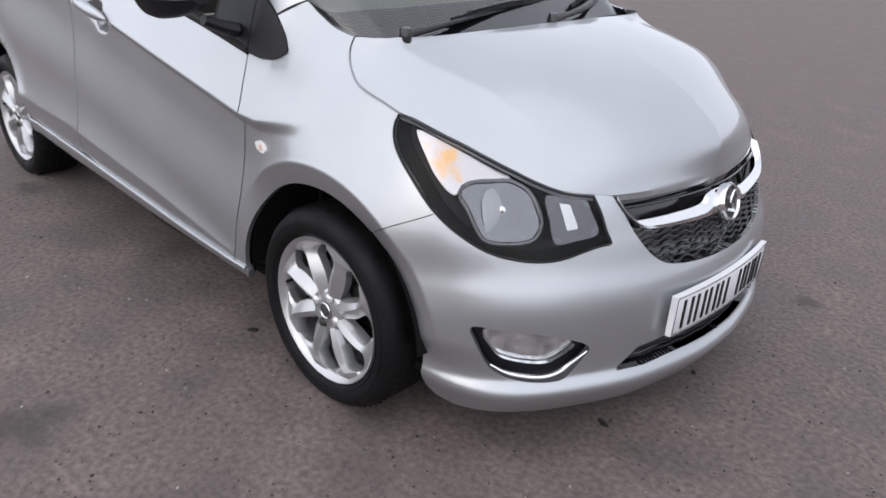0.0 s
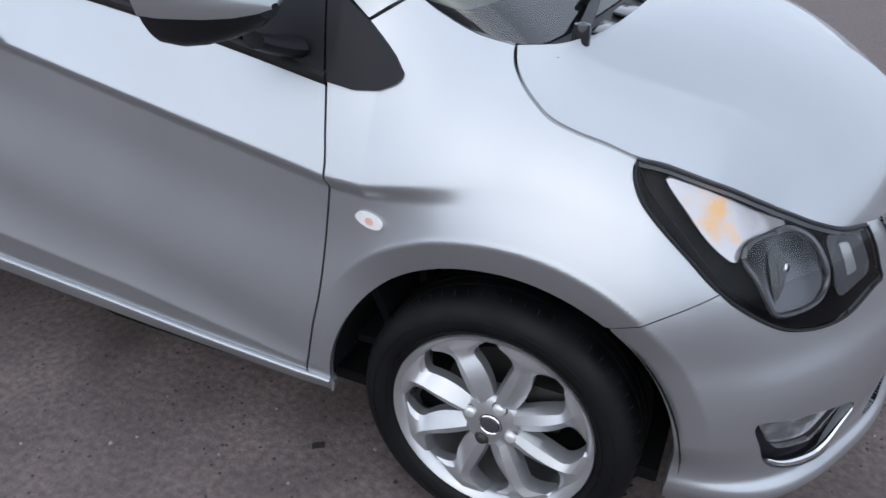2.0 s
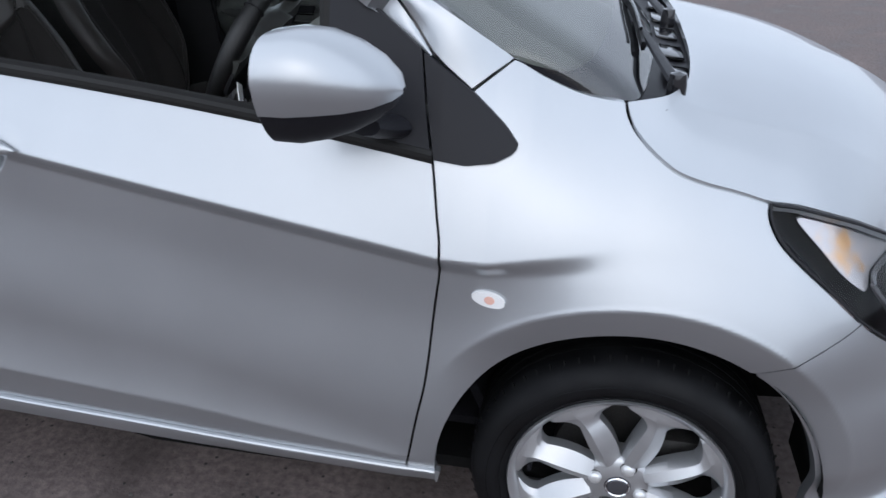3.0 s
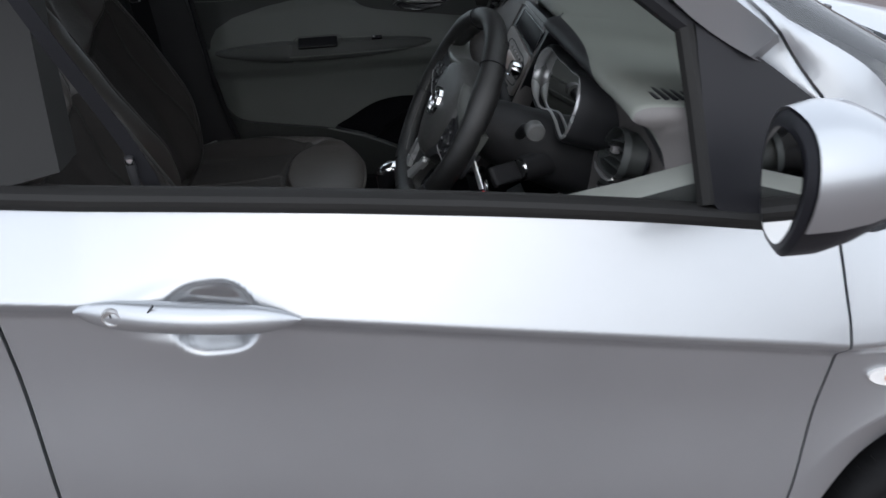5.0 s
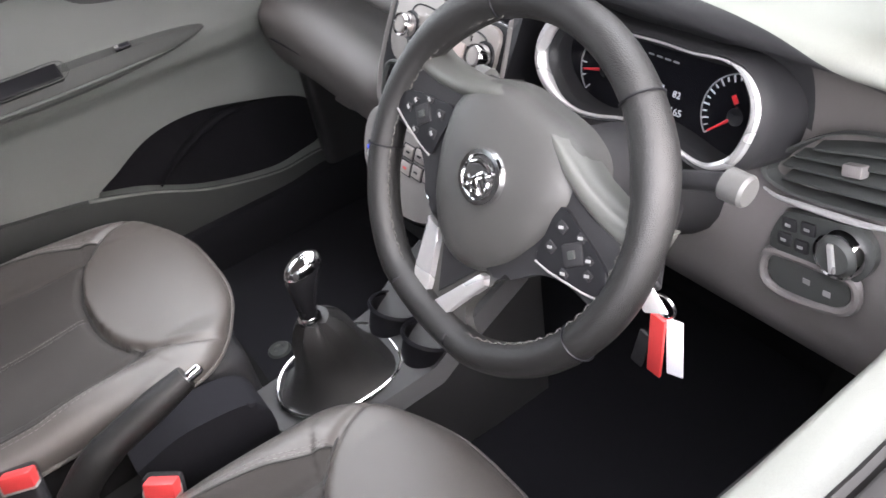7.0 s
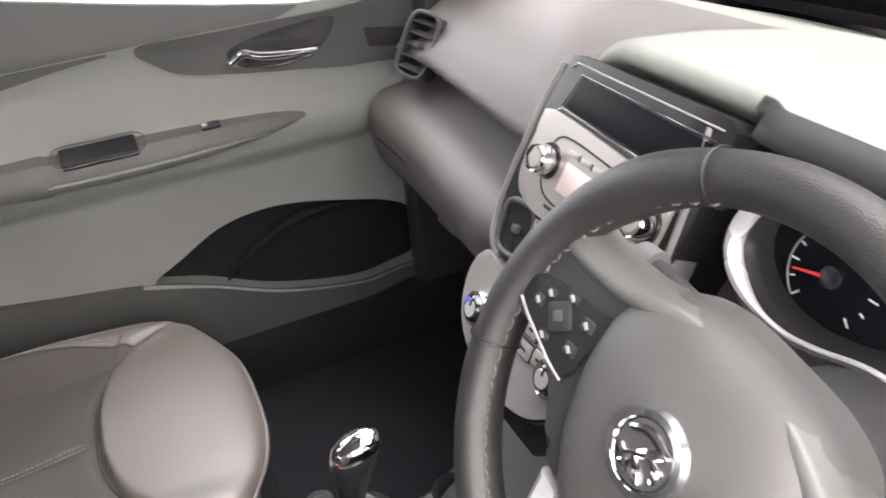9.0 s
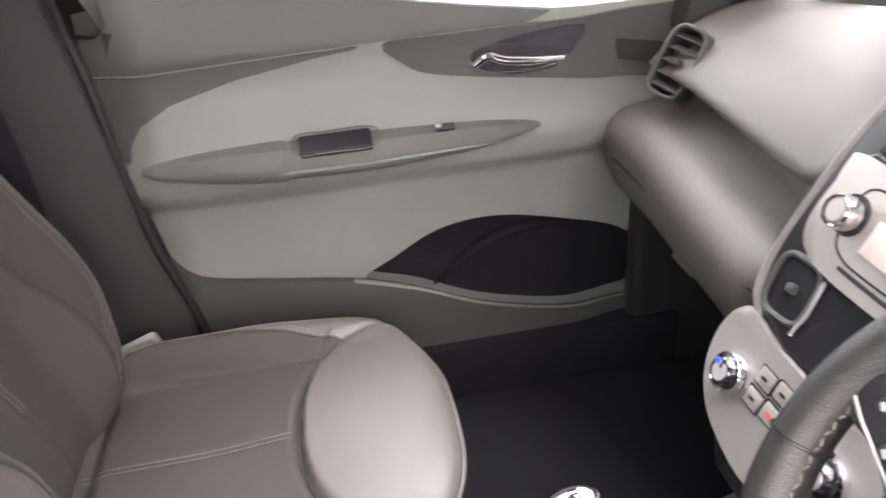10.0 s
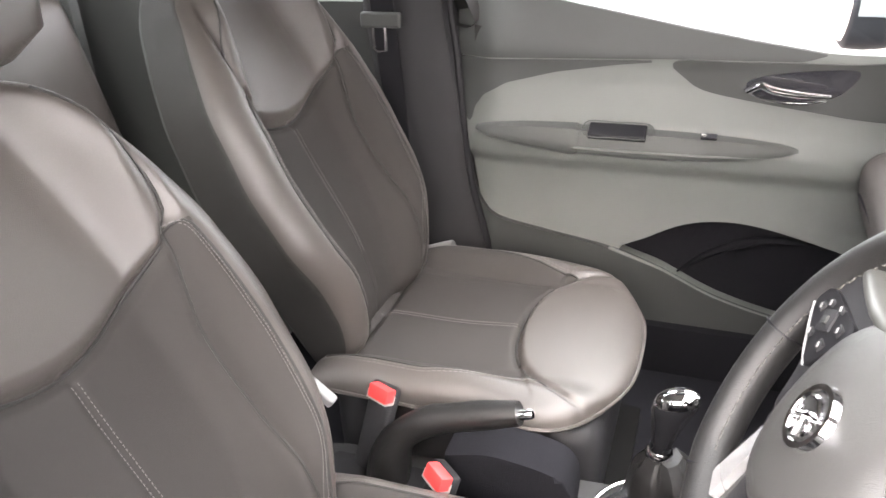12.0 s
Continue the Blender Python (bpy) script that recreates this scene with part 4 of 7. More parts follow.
for k in (1, -1):
    # black triangle behind the mirror: a part on the wing and a part on the door
    front_tri = [(-0.217, 0.917), (-0.228, 0.905), (-0.256, 0.8925), (-0.300, 0.889), (-0.3505, 0.897), (-0.366, 0.985), (-0.376, 1.052), (-0.362, 1.044), (-0.295, 0.994), (-0.240, 0.944)]
    both_sides("quarter_trim", trimmed(lambda s, z, o: skin(s, z, o + 0.006), sz_line(front_tri + front_tri[:1])[:-1], cell=0.006, depth=0.012), BLACK_TRIM, car, "matt black triangular trim on the wing", sides=(k,))
    door_tri = [(-0.3555, 0.896), (-0.508, 0.9235), (-0.53, 0.955), (-0.535, 1.172), (-0.43, 1.095), (-0.380, 1.056), (-0.370, 0.985)]
    both_sides("mirror_trim", trimmed(lambda s, z, o: skin(s, z, o + 0.006), sz_line(door_tri + door_tri[:1])[:-1], cell=0.007, depth=0.03), BLACK_TRIM, car, "matt black triangular trim at the door mirror", sides=(k,))
    # body-coloured frame and pillar
    tri_edge = [on(-0.366, 1.0455, 0.0, k), on(-0.43, 1.093, 0.0, k), on(-0.535, 1.170, 0, k), (-0.70, -0.615 * k, 1.285), (-0.90, -0.575 * k, 1.385), (-1.10, -0.555 * k, 1.425), (-1.5, -0.55 * k, 1.44), (-2.1, -0.545 * k, 1.42)]
    gap_edge = [on(-0.3635, 1.0475, 0.0, k), on(-0.402, 1.098, 0, k), (-0.474, -0.637 * k, 1.176), (-0.655, -0.592 * k, 1.298), (-0.868, -0.553 * k, 1.402), (-1.08, -0.535 * k, 1.446), (-1.5, -0.53 * k, 1.462), (-2.1, -0.525 * k, 1.445)]
    part("door_frame", ribbon(tri_edge, gap_edge, 60, 0.02, 0.003), PAINT, car, "silver upper door frame")
    gap2 = [(Vector(p) + Vector((0.004, 0.0015 * k, 0.002))) for p in gap_edge]
    seam = [on(-0.297, 0.997, 0.0, k), on(-0.361, 1.047, 0.0, k)]
    glass_edge = [on(-0.238, 1.037, 0.0, k), (-0.325, -0.640 * k, 1.100), (-0.45, -0.612 * k, 1.172), (-0.62, -0.570 * k, 1.278), (-0.83, -0.525 * k, 1.388), (-1.02, -0.49 * k, 1.452), (-1.5, -0.46 * k, 1.475), (-2.1, -0.46 * k, 1.455)]
    outer = [on(-0.299, 0.9985, 0.0, k), on(-0.358, 1.049, 0, k)] + gap2[1:]
    part("windscreen_pillar", ribbon(outer, [glass_edge[0]] + glass_edge[1:], 70, 0.03, 0.006), PAINT, car, "silver windscreen pillar and roof rail")
    # window frame, belt moulding and centre pillar in black
    frame_line = [on(-0.531, 0.945, -0.006, k), on(-0.537, 1.05, -0.006, k), on(-0.545, 1.155, -0.006, k)]
    part("window_bar", tube(frame_line, 0.013, 8, up=(0, 1, 0)), BELT_RUBBER, car, "black upright bar at the front of the window")
    slope = [on(-0.54, 1.150, -0.008, k), (-0.70, -0.605 * k, 1.262), (-0.90, -0.567 * k, 1.360), (-1.10, -0.548 * k, 1.402), (-1.34, -0.545 * k, 1.415)]
    part("window_channel", tube(smooth_line(slope, 30), 0.014, 8), SEAL, car, "black rubber window channel")
    rings = []
    for s, z in sz_line(BELT, 40):
        p = on(s, z + 0.001, 0.0, k)
        if k < 0:
            cut = [(0.005, -0.004), (0.009, 0.006), (0.009, 0.022), (0.003, 0.031), (-0.012, 0.035), (-0.020, 0.033), (-0.021, 0.012), (-0.030, 0.012), (-0.034, 0.012), (-0.036, -0.02), (-0.02, -0.012)]
        else:
            cut = [(0.005, -0.004), (0.009, 0.004), (0.009, 0.011), (0.003, 0.016), (-0.012, 0.018), (-0.020, 0.016), (-0.021, 0.003), (-0.024, 0.003), (-0.025, 0.012), (-0.029, 0.014), (-0.032, 0.010), (-0.032, -0.02), (-0.02, -0.022)]
        rings.append([p + Vector((0, -k * o, h)) for o, h in cut])
    part("belt_moulding", to_bm(*loft(rings)), BELT_RUBBER, car, "black window-sill moulding with a rubber lip", sharp=25)
    back_by = 0.0 if k > 0 else 0.085
    pillar = [(-1.318 - back_by, 1.06), (-1.42, 1.045), (-1.485, 1.055), (-1.475, 1.2), (-1.47, 1.38), (-1.45, 1.40), (-1.385 - back_by * 0.6, 1.40), (-1.350 - back_by * 0.8, 1.2)]
    both_sides("centre_pillar", trimmed(lambda s, z, o: skin(s, np.minimum(z, 1.25), o - 0.002) * (1, 1, 0) + np.stack([0 * s, np.maximum(0, z - 1.25) * 0.55, z], -1), sz_line(pillar + pillar[:1])[:-1], cell=0.012, depth=0.06), BELT_RUBBER, car, "black centre pillar", sides=(k,))
    side_win = [(-1.49, -0.690 * k, 1.06), (-1.47, -0.555 * k, 1.42), (-2.1, -0.55 * k, 1.41), (-2.25, -0.665 * k, 1.15)]
    g = link("rear_side_window", side_win, [(0, 1, 2, 3)], PRIVACY_GLASS, car, "dark rear side window", smooth=False)
    g.visible_shadow = False
    if k < 0:
        panes = [(-0.545, 0.655, 1.16), (-0.54, 0.715, 0.955), (-1.31, 0.715, 1.055), (-1.30, 0.60, 1.40), (-1.10, 0.553, 1.40), (-0.90, 0.572, 1.355), (-0.70, 0.615, 1.255)]
        g = link("door_window", panes, [(0, 1, 2, 3, 4, 5, 6)], SIDE_GLASS, car, "closed front passenger window", smooth=False)
        g.visible_shadow = False

# windscreen with its dark lower border, and the scuttle under it
low_half = [tuple(on(s, z, -0.016 if s > -0.22 else -0.006) - Vector((0, 0, 0.014 if s > -0.22 else 0.004))) for s, z in ((-0.236, 1.035), (-0.180, 1.004), (-0.120, 0.981), (-0.062, 0.970))] + [(-0.03, -0.54, 0.962), (-0.012, -0.42, 0.962), (0.006, -0.22, 0.966), (0.012, 0.0, 0.968)]
low_line = low_half + [(x, -y, z) for x, y, z in low_half[::-1][1:]]
top_half = [(-0.99, -0.488, 1.446), (-0.955, -0.30, 1.468), (-0.94, 0.0, 1.478)]
top_line = top_half + [(x, -y, z) for x, y, z in top_half[::-1][1:]]
right_line = [low_half[0], (-0.325, -0.636, 1.098), (-0.45, -0.608, 1.170), (-0.62, -0.566, 1.276), (-0.83, -0.521, 1.386), top_half[0]]
left_line = [(x, -y, z) for x, y, z in right_line]
ws = coons(low_line, top_line, right_line, left_line, 50, 40, lambda u, v: 0.020 * math.sin(math.pi * u) * math.sin(math.pi * v))
flat = [p for r in ws for p in r]
quads = [(i * 40 + j, (i + 1) * 40 + j, (i + 1) * 40 + j + 1, i * 40 + j + 1) for i in range(49) for j in range(39)]
screen = link("windscreen", flat, quads, SCREEN_GLASS, car, "greenish laminated windscreen")
screen.visible_shadow = False
band = [tuple(Vector(p) - Vector((0.003, 0, 0.005))) for r in ws for p in r[:5]]
part("windscreen_border", to_bm(band, [(i * 5 + j, (i + 1) * 5 + j, (i + 1) * 5 + j + 1, i * 5 + j + 1) for i in range(49) for j in range(4)]), BLACK_TRIM, screen, "dark printed border of the windscreen")
sc_a = [(x + 0.0, y, z - 0.004) for x, y, z in low_line[2:-2]]
sc_b = [(0.012, -0.585, 0.955), (0.065, -0.45, 0.950), (0.09, -0.22, 0.953), (0.098, 0, 0.955), (0.09, 0.22, 0.953), (0.065, 0.45, 0.950), (0.012, 0.585, 0.955)]
part("scuttle", ribbon(sc_a, sc_b, 50, 0.02, -0.008), BLACK_TRIM, car, "black plastic scuttle panel under the windscreen")
for y in (-0.36, -0.18, 0.0, 0.18, 0.36):
    part("scuttle_rib", block((0.05, 0.10, 0.008), pose(0.045, y, 0.957, 0, 8, 0), 0.003), BLACK_GLOSS, car)


def wiper(pivot, bend, tip, blade_a, blade_b):
    arm = part("wiper", tube(smooth_line([pivot, bend, tip], 24), [0.013 - 0.006 * i / 23 for i in range(24)], 8, flat=0.6), BLACK_TRIM, car, "black wiper arm resting on the windscreen")
    part("pivot_cap", lathe([(0.0, 0.024), (0.014, 0.020), (0.017, 0.0), (0.017, -0.02)], 16, Matrix.Translation(pivot)), BLACK_GLOSS, arm)
    line = smooth_line([blade_a, tuple((Vector(blade_a) + Vector(blade_b)) / 2 + Vector((0.01, 0, 0.012))), blade_b], 24)
    part("blade", tube(line, 0.0065, 6, flat=1.5), RUBBER, arm)
    part("blade_spine", tube([Vector(p) + Vector((0, 0, 0.013)) for p in line[3:-3]], 0.004, 6), BLACK_GLOSS, arm)


wiper((0.030, -0.515, 0.978), (-0.01, -0.25, 0.998), (-0.045, -0.02, 1.012), (-0.020, -0.30, 0.994), (-0.075, 0.22, 1.016))
wiper((0.052, 0.06, 0.982), (0.0, 0.32, 1.002), (-0.06, 0.46, 1.018), (-0.03, 0.26, 1.0), (-0.12, 0.56, 1.03))

# roof, headliner and tail
roof_r = [(-0.99, -0.488, 1.448), (-1.5, -0.462, 1.474), (-2.1, -0.462, 1.454), (-2.72, -0.45, 1.37)]
roof_l = [(x, -y, z) for x, y, z in roof_r]
tail_top = [(-2.72, -0.45, 1.37), (-2.78, 0, 1.39), (-2.72, 0.45, 1.37)]
rf = coons(roof_r, roof_l, top_line, tail_top, 40, 24, lambda u, v: 0.016 * math.sin(math.pi * v))
fl = [p for r in rf for p in r]
rq = [(i * 24 + j, (i + 1) * 24 + j, (i + 1) * 24 + j + 1, i * 24 + j + 1) for i in range(39) for j in range(23)]
roof = link("roof", fl, rq, PAINT, car, "silver roof panel")
CLOTH = surface("headliner_cloth", (0.38, 0.375, 0.36), 0.9, fine=(1200, 0.08))
link("headliner", [Vector(p) - Vector((0, 0, 0.03)) for p in fl], rq, CLOTH, car, "pale grey cloth headliner")
tail = [(-2.72, -0.45, 1.37), (-2.72, 0.45, 1.37), (-2.95, 0.62, 1.10), (-2.95, -0.62, 1.10)]
tg = link("tailgate_window", tail, [(0, 1, 2, 3)], PRIVACY_GLASS, car, "dark tailgate window", smooth=False)
tg.visible_shadow = False
for k in (1, -1):
    part("tail_pillar", ribbon([(-2.1, -0.55 * k, 1.43), (-2.45, -0.56 * k, 1.40), (-2.72, -0.45 * k, 1.37), (-2.94, -0.60 * k, 1.12)], [(-2.25, -0.67 * k, 1.14), (-2.6, -0.68 * k, 1.16), (-2.9, -0.66 * k, 1.15), (-3.0, -0.62 * k, 1.11)], 30, 0.02), PAINT, car, "silver tail pillar")

# ---- door handles ----
for k in (1, -1):
    rings = []
    for i in range(40):
        u = i / 39
        s = -1.306 + (1.306 - 1.058) * u
        zc = 0.934 - 0.040 * u - 0.002
        half = 0.0176 * (1 - (1 - min(1.0, (u + 0.004) / 0.24)) ** 2.2) ** 0.65 * (1 - (1 - min(1.0, (1.004 - u) / 0.30)) ** 2.2) ** 0.75
        out = 0.010 + 0.026 * (math.sin(math.pi * min(0.985, max(0.02, u))) ** 0.5)
        y0 = float(np.interp(s, ALONG, PLAN[:, 1])) * k + 0.006 * k
        ring = []
        for c, d in ((-0.3, -0.8), (0.25, -1.0), (0.70, -0.86), (0.92, -0.45), (1.0, 0.05), (0.86, 0.55), (0.62, 0.86), (0.2, 1.0), (-0.3, 0.8)):
            ring.append((s, y0 - k * (0.012 + (out - 0.012) * c), zc + half * d))
        rings.append(ring)
    handle = part("door_handle", to_bm(*loft(rings)), PAINT, car, "silver pull handle in a dished recess", sharp=45)
    s0 = -1.262
    face = Matrix.Translation((s0, (float(np.interp(s0, ALONG, PLAN[:, 1])) - 0.020) * k, 0.928)) @ pose(0, 0, 0, 90 * k, 0, 0)
    if k > 0:
        lock = part("lock", lathe([(0.0, 0.001), (0.0075, 0.001), (0.0085, 0.003), (0.0105, 0.003), (0.0115, 0.0), (0.0115, -0.006)], 24, face), SATIN, handle, "round metal key lock")
        part("keyway", block((0.0018, 0.009, 0.002), face @ pose(0, 0, 0.001), 0), INK, lock)
        line = [(s, (float(np.interp(s, ALONG, PLAN[:, 1])) - 0.0235 + abs(z - 0.925) * 0.35), z) for s, z in ((-1.214, 0.938), (-1.221, 0.931), (-1.230, 0.922), (-1.231, 0.914))]
        part("handle_joint", tube(line, 0.0012, 6), INK, handle)

# ---- door mirrors ----
for k in (1, -1):
    def ring_at(x, cy, cz, a, b, n=36, power=2.8):
        out = []
        for i in range(n):
            t = 2 * math.pi * i / n
            c, s = math.cos(t), math.sin(t)
            w_ = a * math.copysign(abs(c) ** (2 / power), c)
            w_ *= 1 - 0.30 * max(0.0, 0.22 - math.copysign(abs(s) ** (2 / power), s)) ** 1.1
            out.append(((x if k > 0 else x - 0.165) - 0.15 * max(0.0, (-0.40 - x) / 0.145) * w_, -k * (cy + w_ + (0.0 if k > 0 else 0.07)), cz + 0.005 + 0.94 * b * math.copysign(abs(s) ** (2 / power), s)))
        return out

    shape = [(-0.541, 0.878, 1.043, 0.060, 0.071), (-0.535, 0.878, 1.043, 0.068, 0.079), (-0.5006, 0.874, 1.044, 0.073, 0.082), (-0.4662, 0.866, 1.044, 0.075, 0.076), (-0.4318, 0.855, 1.041, 0.071, 0.062), (-0.4017, 0.842, 1.037, 0.058, 0.043), (-0.3785, 0.832, 1.034, 0.032, 0.020)]
    rings = [ring_at(*q) for q in shape]
    mirror = part("door_mirror", to_bm(*loft(rings)), BLACK_TRIM, car, "door mirror with a silver cap and black lower housing")
    cap_rings = []
    for x, cy, cz, a, b in shape[1:]:
        full_ring = ring_at(x + (0.001 if x < -0.515 else -0.0), cy, cz, a + 0.004, b + 0.004)
        cap_rings.append(full_ring[-1:] + full_ring[0:19])
    tipx = [(-0.369 if k > 0 else -0.534, p[1] * 0.25 - 0.75 * k * 0.832, p[2] * 0.25 + 0.75 * 1.038) for p in cap_rings[-1]]
    cap_rings.append(tipx)
    cv, cf = loft(cap_rings, closed=False)
    part("mirror_cap", to_bm(cv, cf), PAINT, mirror, "silver mirror cap")
    glass_ring = ring_at(-0.5425, 0.878, 1.043, 0.053, 0.064)
    part("mirror_glass", to_bm(glass_ring + [(x + 0.002, y, z) for x, y, z in glass_ring], [tuple(range(36)), tuple(range(71, 35, -1))]), MIRROR, mirror, "mirror glass")
    part("mirror_foot", tube(smooth_line([(-0.44, -0.80 * k, 0.972), (-0.43, -0.755 * k, 0.955), (-0.42, -0.715 * k, 0.945)], 10), [0.026, 0.027, 0.028, 0.029, 0.03, 0.031, 0.032, 0.033, 0.034, 0.035], 12, flat=0.55), BLACK_TRIM, mirror)

# ==== cabin ====
GREY_CARD = surface("grey_door_plastic", (0.148, 0.160, 0.151), 0.48, fine=(1500, 0.06), broad=(5, 0.05), bump=(1400, 0.25))
CABIN_BLACK = surface("cabin_black_plastic", (0.022, 0.022, 0.0235), 0.5, spec=0.18, bump=(1500, 0.2))
DARK_CARD = surface("charcoal_plastic", (0.0415, 0.0445, 0.0430), 0.5, spec=0.35, bump=(1500, 0.25))
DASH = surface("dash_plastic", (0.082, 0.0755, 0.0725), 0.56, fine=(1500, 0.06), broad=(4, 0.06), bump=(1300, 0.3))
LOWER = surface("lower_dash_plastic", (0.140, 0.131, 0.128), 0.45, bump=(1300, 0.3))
LEATHER = surface("seat_leatherette", (0.064, 0.0570, 0.0525), 0.35, fine=(900, 0.07), broad=(7, 0.035), bump=(1100, 0.30), spec=0.65)
# darker than the leatherette; for the backrests' side walls and the seams
SEAT_SIDE = surface("seat_side_dark", (0.034, 0.0330, 0.0315), 0.42, fine=(1500, 0.15), bump=(1600, 0.4), spec=0.25)
FABRIC = surface("seat_fabric", (0.0345, 0.0312, 0.0290), 0.7, fine=(1500, 0.18), broad=(9, 0.08), bump=(1600, 0.5), spec=0.35)
GRIP = surface("wheel_leather", (0.0115, 0.0112, 0.0110), 0.40, fine=(700, 0.1), bump=(900, 0.4))
CARPET = surface("carpet", (0.0115, 0.0115, 0.014), 0.95, spec=0.12, fine=(900, 0.4), bump=(700, 0.8))
WEB = surface("belt_webbing", (0.0114, 0.0114, 0.0133), 0.8, spec=0.1, fine=(1500, 0.2))
RED = surface("buckle_red", (0.60, 0.05, 0.05), 0.4)
THREAD = surface("pale_thread", (0.1615, 0.1501, 0.1444), 0.6)
GLOW_DIM = surface("dial_black", (0.0055, 0.0055, 0.007), 0.3, spec=0.03)
STACK_BLACK = surface("stack_black", (0.0125, 0.0125, 0.014), 0.28, spec=0.18)
BUTTON_PRINT = surface("button_print", (0.228, 0.228, 0.228), 0.5)
DIAL_WHITE = surface("dial_print", (0.62, 0.62, 0.64), 0.5)
CARD_TOP = surface("door_top_plastic", (0.056, 0.060, 0.0585), 0.5, spec=0.35, bump=(1500, 0.25))
PALE_COVER = surface("pale_plastic_cover", (0.22, 0.215, 0.21), 0.45)
RING = surface("bright_ring", (0.50, 0.50, 0.50), 0.28, metal=0.6)
SPOKE_GREY = surface("spoke_grey_lit", (0.088, 0.090, 0.084), 0.38, metal=0.2)
DASH_TOP = surface("dash_top_pale", (0.18, 0.188, 0.168), 0.55, bump=(1300, 0.3))
NEEDLE = surface("needle_red", (0.75, 0.03, 0.04), 0.4)

part("cabin_floor", block((1.75, 1.30, 0.02), pose(-1.15, 0, 0.300), 0.003), CARPET, car, "black carpet")
for k in (1, -1):
    part("inner_sill", block((1.30, 0.09, 0.20), pose(-1.15, 0.685 * k, 0.33), 0.012), CARPET, car)
    part("kick_panel", block((0.22, 0.05, 0.60), pose(-0.49, 0.675 * k, 0.54), 0.020, 4), CABIN_BLACK, car)
part("toe_board", block((0.02, 1.28, 0.42), pose(-0.33, 0, 0.46, 0, -24, 0), 0.003), CARPET, car)


# ---- passenger door card, seen from the cabin ----
CARD_Z = np.linspace(0.30, 1.16, 431)
CARD_Y = np.interp(CARD_Z, (0.36, 0.48, 0.60, 0.67, 0.71, 0.762, 0.790, 0.83, 0.865, 0.95, 0.985, 1.003, 1.03, 1.07, 1.10), (0.670, 0.678, 0.680, 0.690, 0.692, 0.689, 0.660, 0.650, 0.670, 0.680, 0.679, 0.674, 0.679, 0.692, 0.702))
CARD_Y = np.convolve(np.pad(CARD_Y, 8, mode="edge"), np.hanning(19)[1:-1] / np.hanning(19).sum(), "valid")


def card(x, z, out):
    x, z = np.asarray(x, float), np.asarray(z, float)
    y = np.interp(z, CARD_Z, CARD_Y)
    y = y + 0.03 * ease(-1.36, -1.46, x) + 0.02 * ease(-0.72, -0.60, x)
    return np.stack([x, y - out, z], -1)


REAR_LINE = [(-1.455, 1.13), (-1.442, 1.0), (-1.432, 0.84), (-1.418, 0.72), (-1.385, 0.57), (-1.35, 0.42)]
TOP_SEAM = [(-1.446, 0.988), (-1.30, 0.992), (-1.01, 1.000), (-0.79, 1.003), (-0.45, 1.008)]
SILL_TOP = [(-1.455, 1.13), (-1.28, 1.110), (-1.0, 1.058), (-0.88, 1.038), (-0.75, 1.019), (-0.6, 1.012), (-0.45, 1.010)]
SPEAKER = [(-1.092, 0.583), (-1.03, 0.622), (-0.965, 0.655), (-0.90, 0.669), (-0.83, 0.668), (-0.74, 0.650), (-0.66, 0.625), (-0.59, 0.585), (-0.565, 0.52), (-0.57, 0.465), (-0.62, 0.45), (-0.74, 0.457), (-0.88, 0.492), (-1.0, 0.548)]
speaker_loop = [tuple(p) for p in smooth_line(SPEAKER, 90, closed=True)]
card_out = sz_line(REAR_LINE, 30)[::-1] + sz_line(SILL_TOP)[1:] + [(-0.45, 0.42)]
piece = trimmed(card, sz_line(card_out + card_out[:1])[:-1], holes=(speaker_loop,), cell=0.006, cell2=0.006, depth=0.048)
door_card = link("passenger_door_card", piece[0], piece[1], GREY_CARD, car, "moulded grey door card with an armrest", normals=piece[2])
upper = sz_line(TOP_SEAM[:4], 30) + [(x, z - 0.002) for x, z in SILL_TOP[:5][::-1]]
piece = trimmed(lambda x, z, o: card(x, z, o + 0.003), sz_line(upper + upper[:1])[:-1], cell=0.014, cell2=0.006, depth=0.01)
link("door_top_roll", piece[0], piece[1], CARD_TOP, door_card, "charcoal top of the door below the window", normals=piece[2])
dark_up = [(-1.446, 0.985), (-1.30, 0.989), (-1.01, 0.997), (-1.12, 0.985), (-1.24, 0.966), (-1.34, 0.940), (-1.39, 0.912), (-1.412, 0.882), (-1.42, 0.85), (-1.432, 0.86)]
piece = trimmed(lambda x, z, o: card(x, z, o + 0.004), sz_line(dark_up + dark_up[:1])[:-1], cell=0.008, cell2=0.005, depth=0.008)
link("door_upper_panel", piece[0], piece[1], CARD_TOP, door_card, "charcoal panel above the curved insert", normals=piece[2])
pocket_loop = [(-0.83 + (x + 0.83) * 1.04, 0.56 + (z - 0.56) * 1.08) for x, z in speaker_loop]
piece = trimmed(lambda x, z, o: card(x, z, o - 0.045), pocket_loop, cell=0.008, depth=0.004)
pocket = link("door_pocket", piece[0], piece[1], CARPET, door_card, "dark speaker and storage pocket", normals=piece[2])
RIDGE = [(-1.425, 0.695), (-1.37, 0.640), (-1.25, 0.615), (-1.11, 0.592), (-1.0, 0.555), (-0.88, 0.502), (-0.74, 0.468), (-0.60, 0.458), (-0.45, 0.455)]
low_out = sz_line(RIDGE, 50) + [(-0.45, 0.40), (-0.9, 0.385), (-1.34, 0.385), (-1.375, 0.53)]
piece = trimmed(lambda x, z, o: card(x, z, o + 0.014), sz_line(low_out + low_out[:1])[:-1], cell=0.010, cell2=0.007, depth=0.016)
